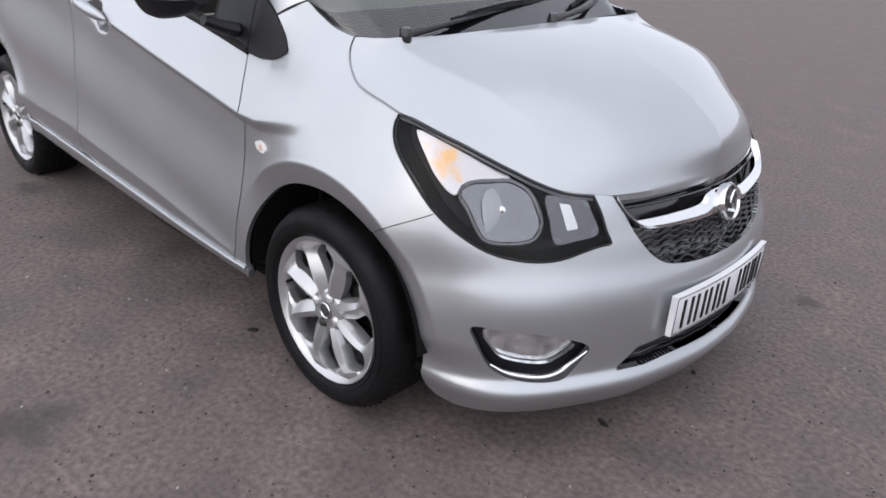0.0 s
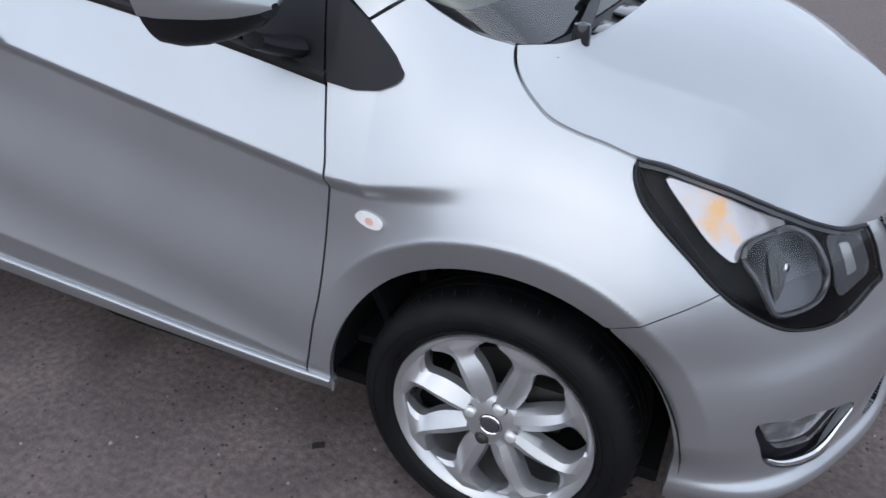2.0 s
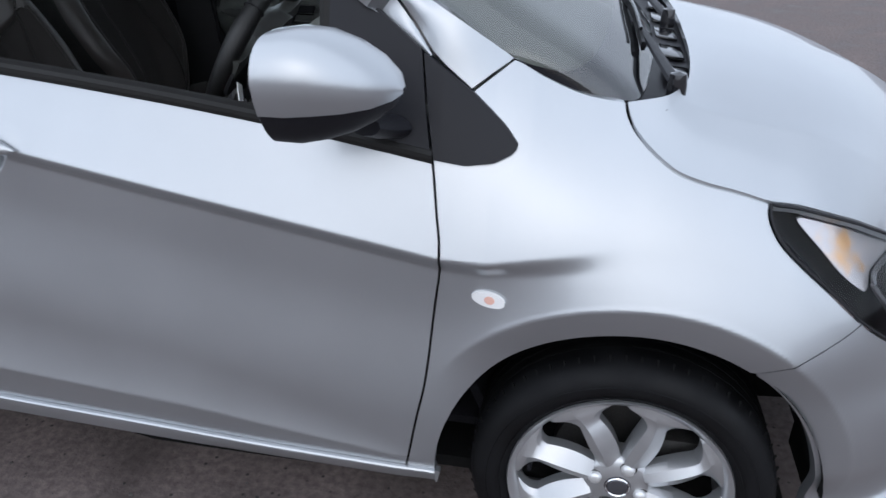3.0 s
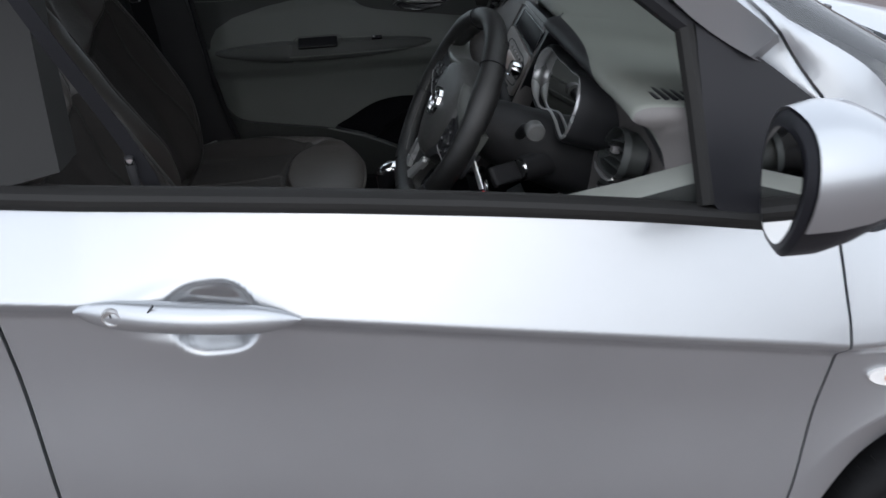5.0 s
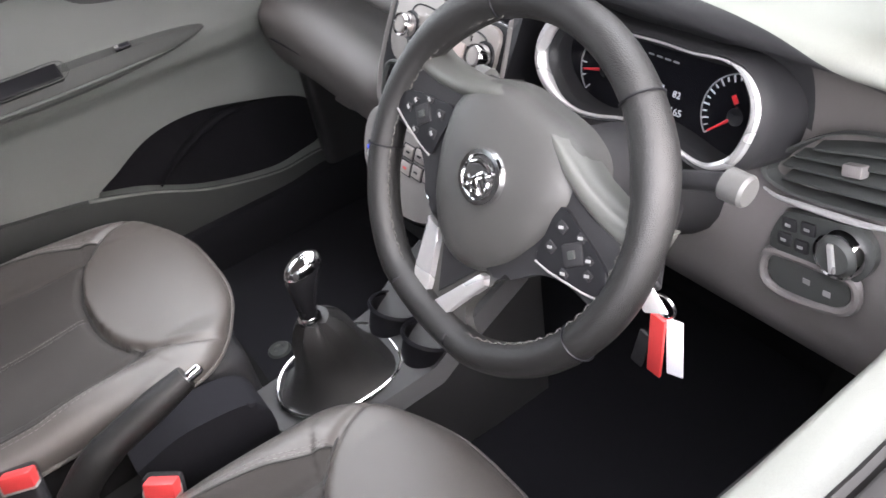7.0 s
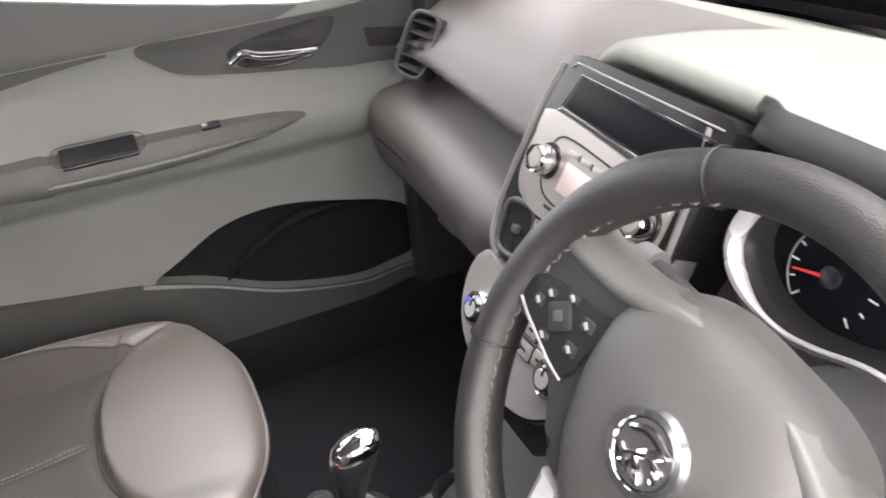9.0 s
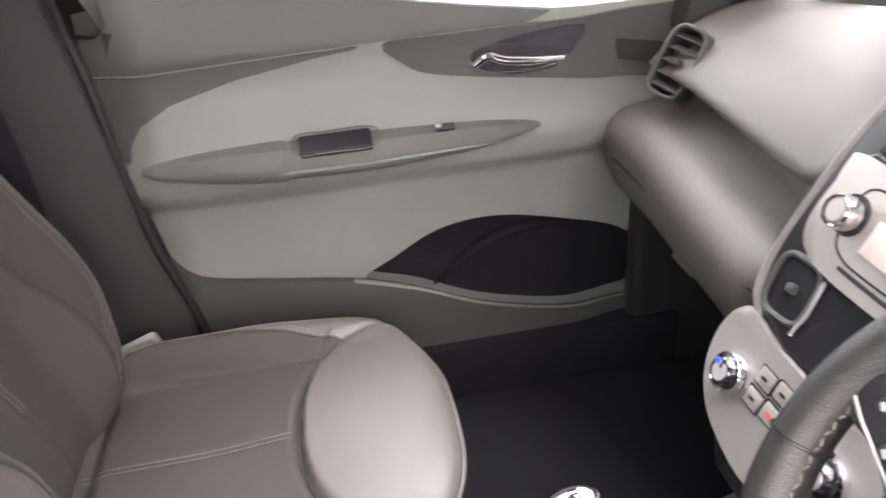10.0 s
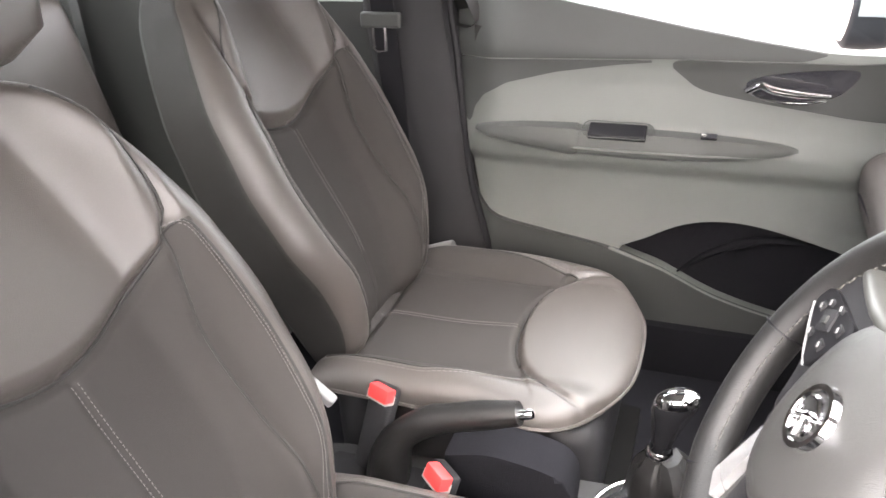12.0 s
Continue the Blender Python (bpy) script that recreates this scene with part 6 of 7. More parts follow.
for x, turn in ((-0.084, 6), (0.080, -6)):
    grille_vent(ST @ pose(x, 0.004, 0.003, 0, 0, turn), 0.060, 0.062, 5)
    part("vent_edging", tube([ST @ Vector((x + q * math.copysign(1, x), y, 0.006)) for q, y in ((-0.030, 0.030), (-0.033, 0.0), (-0.030, -0.030))], 0.0022, 6, up=ST_UP), RING, stack)
POD = surface("pod_plastic", (0.160, 0.150, 0.146), 0.42, bump=(1300, 0.3))
pod_loop = st_loop([(-0.114, -0.038), (-0.129, -0.058), (-0.132, -0.086), (-0.119, -0.122), (-0.088, -0.149), (-0.045, -0.162), (0.0, -0.166), (0.052, -0.154), (0.090, -0.122), (0.108, -0.085), (0.110, -0.050), (0.098, -0.038), (0.05, -0.0465), (-0.05, -0.0465)], 90)
climate = part("climate_panel", prism(pod_loop, 0.060, ST @ pose(0, 0, -0.050), 0.008), POD, stack, "grey rounded heater control panel")
part("panel_skirt", tube([ST @ Vector((x * 1.01, y - 0.006, -0.006)) for x, y in smooth_line([(-0.124, -0.110), (-0.090, -0.147), (-0.05, -0.162), (0.0, -0.166), (0.050, -0.153), (0.090, -0.120)], 40)], 0.0060, 8, up=ST_UP), BLACK_GLOSS, climate, "gloss black lower edge")
for x, y, col in ((-0.081, -0.100, "blue"), (0.068, -0.093, "plain")):
    k = part("heater_knob", lathe([(0.0, 0.018), (0.012, 0.018), (0.016, 0.014), (0.018, 0.0)], 32, ST @ pose(x, y, 0.010)), BLACK_GLOSS, climate)
    part("knob_ring", lathe([(0.0165, 0.011), (0.0205, 0.012), (0.023, 0.006), (0.023, 0.0)], 32, ST @ pose(x, y, 0.010)), CHROME, k)
    part("knob_face", lathe([(0.0, 0.0188), (0.0095, 0.0188), (0.0105, 0.018)], 24, ST @ pose(x, y, 0.010)), RING, k)
    part("knob_mark", block((0.003, 0.009, 0.002), ST @ pose(x, y + 0.008, 0.0288), 0.0005), INK, k)
    if col == "blue":
        part("cold_mark", block((0.007, 0.006, 0.002), ST @ pose(x - 0.008, y + 0.007, 0.0282), 0.001), surface("cold_blue", (0.05, 0.09, 0.75), 0.4), k)
for i in range(4):
    for j in range(2):
        x, y = -0.042 + 0.027 * i, -0.076 - 0.024 * j + 0.003 * i
        b = part("heater_button", block((0.023, 0.018, 0.005), ST @ pose(x, y, 0.0105), 0.003), RADIO, climate)
        part("button_rim", tube([ST @ Vector((x + a, y + c, 0.0105)) for a, c in ((-0.0125, -0.010), (0.0125, -0.010), (0.0125, 0.010), (-0.0125, 0.010))], 0.0010, 5, up=ST_UP, closed=True), INK, b)
        part("button_mark", block((0.008, 0.003, 0.001), ST @ pose(x, y, 0.0130), 0), RED if (i, j) == (1, 1) else INK, b)

# ---- instrument cluster ----
CL = facing(-0.630, -0.312, 0.992, 16)
CLF = CL @ pose(0, 0, -0.026)
peanut = [tuple(p) for p in smooth_line([(-0.14165, -0.012), (-0.13211, 0.014), (-0.11014, 0.031), (-0.08818, 0.0365), (-0.03565, 0.034), (0.01783, 0.0365), (0.05603, 0.0365), (0.08468, 0.0395), (0.1076, 0.037), (0.12479, 0.026), (0.13529, 0.008), (0.1372, -0.012), (0.12956, -0.041), (0.11237, -0.057), (0.0885, -0.0625), (0.04266, -0.0535), (-0.00032, -0.0505), (-0.04233, -0.0605), (-0.07385, -0.0645), (-0.11014, -0.0565), (-0.13497, -0.036)], 120, closed=True)]
rings = []
for grow, h in ((1.0, -0.056), (1.0, 0.000), (1.02, 0.008), (1.05, 0.010), (1.09, 0.004), (1.11, -0.010), (1.13, -0.07)):
    rings.append([CL @ Vector((x * (1 + (grow - 1) * 0.75), y * grow + (0.010 * (grow - 1) / 0.3 if y > 0 else 0), h)) for x, y in peanut])
hood = part("instrument_hood", to_bm(*loft(rings, caps=False)), CABIN_BLACK, dash, "black hood round the instruments", sharp=60)
face = part("instrument_face", prism(peanut, 0.004, CLF @ pose(0, 0, -0.022)), GLOW_DIM, hood, "black instrument face with red needles")
ring_r = [0.0022 + 0.0048 * float(ease(0.085, 0.135, np.array(abs(x)))) for x, y in peanut]
part("chrome_ring", tube([CL @ Vector((x * (1 - 0.3 * r), y * (1 - 0.5 * r), 0.004)) for (x, y), r in zip(peanut, ring_r)], ring_r, 10, up=tuple(CL.to_3x3() @ Vector((0, 0, 1))), flat=1.3, closed=True), RING, hood, "chrome ring")
ig = link("instrument_glass", [CL @ Vector((x, y, -0.004)) for x, y in peanut], [tuple(range(len(peanut)))], LENS, hood, smooth=False)
ig.visible_shadow = False
for cx, cy, r, turn, a0, a1 in ((-0.081, -0.025, 0.036, 194, 228, -48), (0.090, -0.022, 0.037, 222, 222, 90)):
    for i in range(13):
        a = radians(a0 + (a1 - a0) * i / 12)
        part("dial_mark", block((0.0045 if i % 2 else 0.008, 0.0014, 0.0008), CLF @ pose(cx + r * math.cos(a), cy + r * math.sin(a), -0.0175, 0, 0, math.degrees(a)), 0), DIAL_WHITE, face)
    arc = [CLF @ Vector((cx + (r + 0.004) * math.cos(radians(q)), cy + (r + 0.004) * math.sin(radians(q)), -0.0172)) for q in np.linspace(a0, a0 - 130, 30)]
    part("dial_arc", tube(arc, 0.0009, 5, up=tuple(CLF.to_3x3() @ Vector((0, 0, 1)))), BUTTON_PRINT, face)
    a = radians(turn)
    part("needle", tube([CLF @ Vector((cx + 0.008 * math.cos(a), cy + 0.008 * math.sin(a), -0.0135)), CLF @ Vector((cx + 0.92 * r * math.cos(a), cy + 0.92 * r * math.sin(a), -0.0135))], [0.0018, 0.0010], 6), NEEDLE, face, "red needle")
    part("needle_boss", lathe([(0.0, 0.004), (0.009, 0.003), (0.010, 0.0)], 20, CLF @ pose(cx, cy, -0.016)), BLACK_GLOSS, face)
part("warning_mark", block((0.005, 0.009, 0.0008), CLF @ pose(0.083, -0.007, -0.0168, 0, 0, 40), 0), NEEDLE, face, "red warning mark")


def writing(text, size, m, material, parent, name):
    cu = bpy.data.curves.new(name, "FONT")
    cu.body, cu.size, cu.extrude = text, size, 0.0003
    tmp = bpy.data.objects.new(name, cu)
    scene.collection.objects.link(tmp)
    bpy.context.view_layer.update()
    me = bpy.data.meshes.new_from_object(tmp.evaluated_get(bpy.context.evaluated_depsgraph_get()))
    bpy.data.objects.remove(tmp)
    me.transform(m)
    me.materials.append(material)
    ob = new(name, me)
    ob.parent = parent
    return ob


writing("14165", 0.011, CLF @ pose(0.001, -0.045, -0.0165), DIAL_WHITE, face, "mileage")
writing("82", 0.010, CLF @ pose(0.012, -0.027, -0.0165), DIAL_WHITE, face, "range_reading")
part("fuel_symbol", block((0.006, 0.008, 0.0008), CLF @ pose(-0.004, -0.0225, -0.0168), 0), DIAL_WHITE, face)
for i in range(4):
    part("reading_bar", block((0.007, 0.0018, 0.0008), CLF @ pose(-0.026 + 0.011 * i, 0.008, -0.0168), 0), BUTTON_PRINT, face)

# ---- steering column, stalks, light switch ----
column = part("steering_column", tube(smooth_line([(-0.790, -0.325, 0.945), (-0.70, -0.325, 0.900), (-0.58, -0.325, 0.850)], 12), [0.046, 0.052, 0.058, 0.062, 0.064, 0.066, 0.068, 0.07, 0.072, 0.074, 0.076, 0.078], 20, flat=0.9), CABIN_BLACK, car, "black steering column shroud")
for y0, y1, z1 in ((-0.385, -0.478, 0.979), (-0.265, -0.165, 0.968)):
    st = part("stalk", tube(smooth_line([(-0.715, y0, 0.935), (-0.716, (y0 + y1) / 2, 0.962), (-0.713, y1, z1)], 14), [0.009] * 14, 10), CABIN_BLACK, column, "black control stalk")
    d = 1 if y1 > y0 else -1
    part("stalk_end", lathe([(0.0, 0.022), (0.012, 0.022), (0.0145, 0.019), (0.0145, 0.0), (0.0, 0.0)], 24, Matrix.Translation((-0.713, y1, z1)) @ pose(0, 0, 0, -90 * d, 0, 0)), surface("stalk_grey", (0.075, 0.075, 0.073), 0.4), st)
ign = Matrix.Translation((-0.700, -0.395, 0.880)) @ Vector((-0.75, -0.55, 0.1)).normalized().to_track_quat("Z", "Y").to_matrix().to_4x4()
lockset = part("ignition_lock", lathe([(0.0, 0.030), (0.016, 0.030), (0.020, 0.026), (0.022, 0.0), (0.026, -0.04)], 28, ign), CABIN_BLACK, column, "ignition lock with a bright ring")
part("lock_ring", lathe([(0.0150, 0.0295), (0.0175, 0.0315), (0.0195, 0.028)], 28, ign), CHROME, lockset)
SW = facing(-0.603, -0.508, 0.868, 4, -6)
sw = part("light_switch_panel", prism(st_loop([(-0.044, -0.028), (-0.036, 0.013), (-0.020, 0.022), (0.020, 0.034), (0.044, 0.038), (0.060, 0.022), (0.060, 0.0), (0.046, -0.020), (0.020, -0.022), (-0.020, -0.028)], 60), 0.008, SW @ pose(0, 0, -0.002), 0.003), DARK_CARD, dash, "charcoal light switch panel")
kn = part("light_switch", lathe([(0.0, 0.016), (0.016, 0.016), (0.020, 0.012), (0.022, 0.0)], 32, SW @ pose(0.032, 0.008, 0.006)), DARK_CARD, sw)
part("switch_ring", lathe([(0.0195, 0.011), (0.0225, 0.0125), (0.0245, 0.006), (0.0245, 0.0)], 32, SW @ pose(0.032, 0.008, 0.006)), CHROME, kn)
part("switch_pointer", block((0.006, 0.030, 0.006), SW @ pose(0.032, 0.008, 0.022, 0, 0, 20), 0.002), RING, kn)
for x, y in ((-0.026, 0.006), (-0.006, 0.012), (-0.027, -0.012), (-0.008, -0.010)):
    b = part("trim_button", block((0.016, 0.014, 0.006), SW @ pose(x, y, 0.006, 0, 0, 12), 0.003), CABIN_BLACK, sw)
    part("button_mark", block((0.006, 0.003, 0.0008), SW @ pose(x, y, 0.0092, 0, 0, 12), 0), BUTTON_PRINT, b)
blank = [(-0.03988, -0.0585), (-0.03902, -0.0433), (-0.02956, -0.03665), (0.01, -0.02905), (0.03924, -0.0243), (0.04956, -0.0338), (0.04784, -0.049), (0.03236, -0.0585), (-0.0072, -0.0699), (-0.03128, -0.0699)]
lo = part("blank_switch_panel", prism(st_loop(blank, 50), 0.008, SW @ pose(0, 0, -0.004), 0.002), DARK_CARD, dash, "charcoal blank switch panel")
part("switch_surround", tube([SW @ Vector(((x - 0.006) * 1.13 + 0.006, (y + 0.049) * 1.30 - 0.050, 0.002)) for x, y in smooth_line(blank, 50, closed=True)], 0.0055, 8, up=tuple(SW.to_3x3() @ Vector((0, 0, 1))), closed=True), LOWER, lo)
for x in (0.005, 0.028):
    part("switch_mark", block((0.008, 0.006, 0.0008), SW @ pose(x, -0.047, 0.0042, 0, 0, 10), 0), BUTTON_PRINT, lo)

# ---- steering wheel, turned a little to the right ----
SWM = facing(-0.8505, -0.3195, 0.9756, 29.4, 4.1) @ pose(0, 0, 0, 0, 0, -13.9)


def sw_up():
    return tuple(SWM.to_3x3() @ Vector((0, 0, 1)))


def rim_at(a, r=0.1645):
    x, y = r * math.cos(a), r * math.sin(a)
    return x, (-0.150 + (y + 0.150) * 0.55 if y < -0.150 else y)


ring_pts, ring_r = [], []
for i in range(120):
    a = 2 * math.pi * i / 120
    d = math.degrees(a)
    ring_pts.append(SWM @ Vector((*rim_at(a), -0.022)))
    ring_r.append(0.0166 + 0.0022 * math.exp(-((d - 38) / 14) ** 2) + 0.0022 * math.exp(-((d - 142) / 14) ** 2))
steering = part("steering_wheel", tube(ring_pts, ring_r, 16, up=sw_up(), flat=1.15, closed=True), GRIP, car, "black leather three-spoke steering wheel")
for a0 in (58, 122, 200, 340, 254, 286):
    a = radians(a0)
    rr = []
    for j in range(16):
        t = 2 * math.pi * j / 16
        rr.append(SWM @ Vector((*rim_at(a, 0.1645 + 0.0176 * math.cos(t)), -0.022 + 0.0206 * math.sin(t))))
    part("rim_joint", tube(rr, 0.0011, 5, closed=True), INK, steering)
# cross stitching round the inside of the rim
bm = bmesh.new()
for i in range(150):
    a = 2 * math.pi * i / 150
    if 60 < math.degrees(a) < 120:
        continue
    block((0.0055, 0.0013, 0.0013), SWM @ pose(*rim_at(a, 0.1485), -0.0155, 0, 0, math.degrees(a) + (62 if i % 2 else 118)), 0, bm=bm)
tagged(part("rim_stitching", bm, surface("dark_thread", (0.095, 0.0912, 0.0855), 0.6), steering), kind="stuff")
pad_half = [(0.0, 0.082), (0.040, 0.080), (0.070, 0.067), (0.083, 0.038), (0.0795, 0.002), (0.068, -0.031), (0.055, -0.054), (0.029, -0.080)]
pad_out = [tuple(p) for p in smooth_line(pad_half + [(0.0, -0.089)] + [(-x, y) for x, y in pad_half[:0:-1]], 72, closed=True)]
rings = []
for sc, h in ((1.03, -0.060), (1.03, -0.030), (1.01, -0.022), (0.96, -0.014), (0.86, -0.007), (0.7, -0.0025), (0.45, 0.0005), (0.2, 0.002), (0.02, 0.0025)):
    rings.append([SWM @ Vector((x * sc, y * sc, h - 0.10 * max(0.0, y * sc - 0.035) * (sc > 0.3))) for x, y in pad_out])
PAD = surface("airbag_plastic", (0.047, 0.0465, 0.0445), 0.40, bump=(1300, 0.3))
pad = part("airbag_cover", to_bm(*loft(rings)), PAD, steering, "dark moulded airbag cover")
EMB = SWM @ pose(0, 0.007, 0.001)
em = part("emblem", lathe([(0.0, 0.003), (0.0195, 0.003), (0.0212, 0.0055), (0.0255, 0.0055), (0.0272, 0.0)], 36, EMB), CHROME, pad, "round chrome emblem")
part("emblem_field", lathe([(0.0, 0.0042), (0.0192, 0.0042), (0.0192, 0.003)], 28, EMB), surface("emblem_dark", (0.10, 0.10, 0.10), 0.25, metal=0.7), em)
for line, w in ((((-0.015, 0.006), (-0.004, 0.013), (0.012, 0.012)), 0.0030), (((0.012, 0.012), (0.002, 0.003), (-0.003, -0.003)), 0.0034), (((-0.003, -0.003), (0.004, -0.009), (0.009, -0.014)), 0.0030), (((-0.014, -0.006), (-0.008, -0.009), (-0.003, -0.003)), 0.0032), (((0.006, 0.003), (0.013, 0.001), (0.015, -0.006)), 0.0024), (((-0.008, -0.014), (-0.004, -0.012), (0.0, -0.016)), 0.0022)):
    pts = smooth_line(line, 8)
    part("emblem_figure", tube([EMB @ Vector((a, b, 0.0055)) for a, b in pts], [w * (0.5 + 0.5 * math.sin(math.pi * (i + 0.5) / 8)) for i in range(8)], 8), CHROME, em)
for k in (1, -1):
    def plate(points, depth, h, bevel, rounded=0):
        q = [(k * a, b) for a, b in (smooth_line(points, rounded, closed=True) if rounded else points)]
        return prism(q if k > 0 else q[::-1], depth, SWM @ pose(0, 0, h), bevel)

    sp = part("spoke", plate([(0.040, 0.058), (0.10, 0.046), (0.150, 0.042), (0.168, 0.030), (0.168, -0.016), (0.121, -0.021), (0.091, -0.034), (0.060, -0.066), (0.030, -0.060)], 0.030, -0.046, 0.006, 60), CABIN_BLACK, steering, "black side spoke with buttons")
    rings = []
    for x, y, w, h in ((0.024, 0.073, 0.008, -0.016), (0.045, 0.068, 0.0115, -0.0105), (0.065, 0.0600, 0.0125, -0.009), (0.09, 0.0520, 0.0130, -0.010), (0.115, 0.0475, 0.0140, -0.012), (0.138, 0.0455, 0.0160, -0.014), (0.156, 0.046, 0.019, -0.016), (0.163, 0.047, 0.021, -0.022)):
        ring = [SWM @ Vector((k * (x + 0.10 * w * j), y + w * j, h - 0.020 * abs(j) ** 2.6)) for j in np.linspace(1, -1, 13)]
        ring += [SWM @ Vector((k * x, y - w, -0.048)), SWM @ Vector((k * x, y + w, -0.048))]
        rings.append(ring)
    # paler than the airbag cover: the light it catches is put into the colour
    part("spoke_strip", to_bm(*loft(rings)), SPOKE_GREY, sp, "grey arm along the top of the spoke, painted lighter where it catches light", sharp=60)
    keys = part("button_panel", plate([(0.078, 0.031), (0.100, 0.028), (0.136, 0.018), (0.152, 0.008), (0.150, -0.008), (0.136, -0.012), (0.100, -0.020), (0.082, -0.022), (0.079, 0.0)], 0.006, -0.018, 0.002, 44), STACK_BLACK, sp)
    part("panel_edge", tube([SWM @ Vector((k * a, b, -0.0125)) for a, b in ((0.083, -0.0235), (0.100, -0.0225), (0.137, -0.0145), (0.150, -0.010))], 0.0011, 6, up=sw_up()), BUTTON_PRINT, keys)
    for bx, by, w, h, turn in ((0.112, 0.006, 0.020, 0.020, 45), (0.134, 0.001, 0.009, 0.008, 10), (0.090, 0.018, 0.011, 0.009, 10), (0.090, -0.003, 0.011, 0.009, 10), (0.114, -0.013, 0.010, 0.006, 8), (0.111, 0.0225, 0.010, 0.006, 10), (0.128, 0.012, 0.008, 0.006, 10)):
        b = part("wheel_button", block((w, h, 0.005), SWM @ pose(k * bx, by, -0.0125, 0, 0, k * -turn), 0.002), CABIN_BLACK, keys)
        if w < 0.02:
            part("button_mark", block((0.0048, 0.0026, 0.0006), SWM @ pose(k * bx, by, -0.0097, 0, 0, 30 * k), 0), BUTTON_PRINT, b)
        else:
            part("button_cross", block((0.007, 0.007, 0.003), SWM @ pose(k * bx, by, -0.0095, 0, 0, 45), 0.001), DARK_CARD, b)
part("lower_spoke", prism([tuple(p) for p in smooth_line([(-0.056, -0.062), (-0.050, -0.095), (-0.042, -0.130), (-0.052, -0.150), (-0.070, -0.158), (0.0, -0.172), (0.070, -0.152), (0.050, -0.146), (0.034, -0.134), (0.036, -0.110), (0.044, -0.085), (0.050, -0.062)], 70, closed=True)], 0.016, SWM @ pose(0, 0, -0.042), 0.005), PAD, steering)
part("spoke_hollow", prism([(-0.030, -0.084), (0.026, -0.084), (-0.004, -0.137)], 0.004, SWM @ pose(0, 0, -0.0285), 0.002), CABIN_BLACK, steering)
for leg in ([(-0.056, -0.078), (-0.040, -0.135), (-0.026, -0.165), (-0.011, -0.150), (-0.015, -0.134), (-0.030, -0.092), (-0.037, -0.079)], [(0.002, -0.168), (0.012, -0.163), (0.022, -0.142), (0.0455, -0.086), (0.041, -0.078), (0.034, -0.080), (0.002, -0.142), (-0.004, -0.152)]):
    part("chrome_spoke", prism(leg, 0.012, SWM @ pose(0, 0, -0.030), 0.004), RING, steering, "satin chrome leg of the lower spoke")

# ---- keys hanging in the ignition ----
keys_at = new("key_ring")
tagged(keys_at, "car key with white tag and red strap in the ignition", "keys")
tip = ign @ Vector((0, 0, 0.03))
part("key_head", block((0.014, 0.034, 0.062), ign @ pose(0, 0, 0.062, 0, 0, 40), 0.006, 3), CABIN_BLACK, keys_at, "black key head")
hang = Vector((-0.788, -0.482, 0.898))
part("split_ring", tube([hang + Vector((0.0, 0.012 * math.cos(t), -0.008 + 0.012 * math.sin(t))) for t in np.linspace(0, 2 * math.pi, 21)[:-1]], 0.0014, 6, up=(1, 0, 0), closed=True), CHROME, keys_at, "metal split ring")
part("white_tag", block((0.003, 0.026, 0.046), Matrix.Translation(hang + Vector((-0.012, 0.012, 0.008))) @ pose(0, 0, 0, -28, -8, 10), 0.0012), WHITE_PLASTIC, keys_at, "white plastic tag")
part("red_strap", block((0.004, 0.016, 0.085), Matrix.Translation(hang + Vector((-0.002, 0.004, -0.060))) @ pose(0, 0, 0, 4, -4, 0), 0.0015), RED, keys_at, "red strap")
part("paper_tag", block((0.002, 0.016, 0.066), Matrix.Translation(hang + Vector((0.004, -0.012, -0.056))) @ pose(0, 0, 0, -5, 3, 14), 0.0008), PLATE_WHITE, keys_at, "white card tag")
part("second_key", block((0.004, 0.014, 0.050), Matrix.Translation(hang + Vector((0.004, 0.026, -0.085))) @ pose(0, 0, 0, 12, 0, 0), 0.0015), CABIN_BLACK, keys_at)

# ---- centre console, gear lever, handbrake ----
rings = []
for x, w, zt in ((-0.62, 0.115, 0.62), (-0.74, 0.115, 0.56), (-0.82, 0.110, 0.505), (-0.95, 0.100, 0.492), (-1.06, 0.095, 0.490), (-1.15, 0.090, 0.482), (-1.45, 0.085, 0.470), (-1.60, 0.08, 0.44)):
    rings.append([(x, -w, 0.30), (x, -w, zt - 0.02), (x, -w + 0.018, zt), (x, w - 0.018, zt), (x, w, zt - 0.02), (x, w, 0.30)])
console = part("centre_console", to_bm(*loft(rings)), surface("console_plastic", (0.036, 0.036, 0.037), 0.45, spec=0.4, bump=(1300, 0.3)), car, "charcoal centre console between the seats")
for x, y in ((-0.800, -0.050), (-0.803, 0.042)):
    part("cup_holder", lathe([(0.040, 0.008), (0.0435, 0.010), (0.0455, 0.004), (0.040, 0.003), (0.036, -0.05), (0.0, -0.05)], 32, pose(x, y, 0.524, 0, 24, 0)), INK, console)
part("coin_tray", prism([tuple(p) for p in smooth_line([(-0.09, -0.035), (0.09, -0.04), (0.10, 0.0), (0.09, 0.03), (-0.09, 0.03), (-0.10, 0.0)], 36, closed=True)], 0.006, pose(-1.16, -0.045, 0.484), 0.002), INK, console)
part("tray_rim", tube([Vector((-1.16 + x, -0.045 + y, 0.492)) for x, y in smooth_line([(-0.09, -0.035), (0.09, -0.04), (0.10, 0.0), (0.09, 0.03), (-0.09, 0.03), (-0.10, 0.0)], 36, closed=True)], 0.004, 6, closed=True), DARK_CARD, console)
surround = smooth_line([(-0.838, 0.016), (-0.855, 0.078), (-0.925, 0.096), (-1.0, 0.078), (-1.035, 0.016), (-1.0, -0.046), (-0.925, -0.064), (-0.855, -0.046)], 60, closed=True)
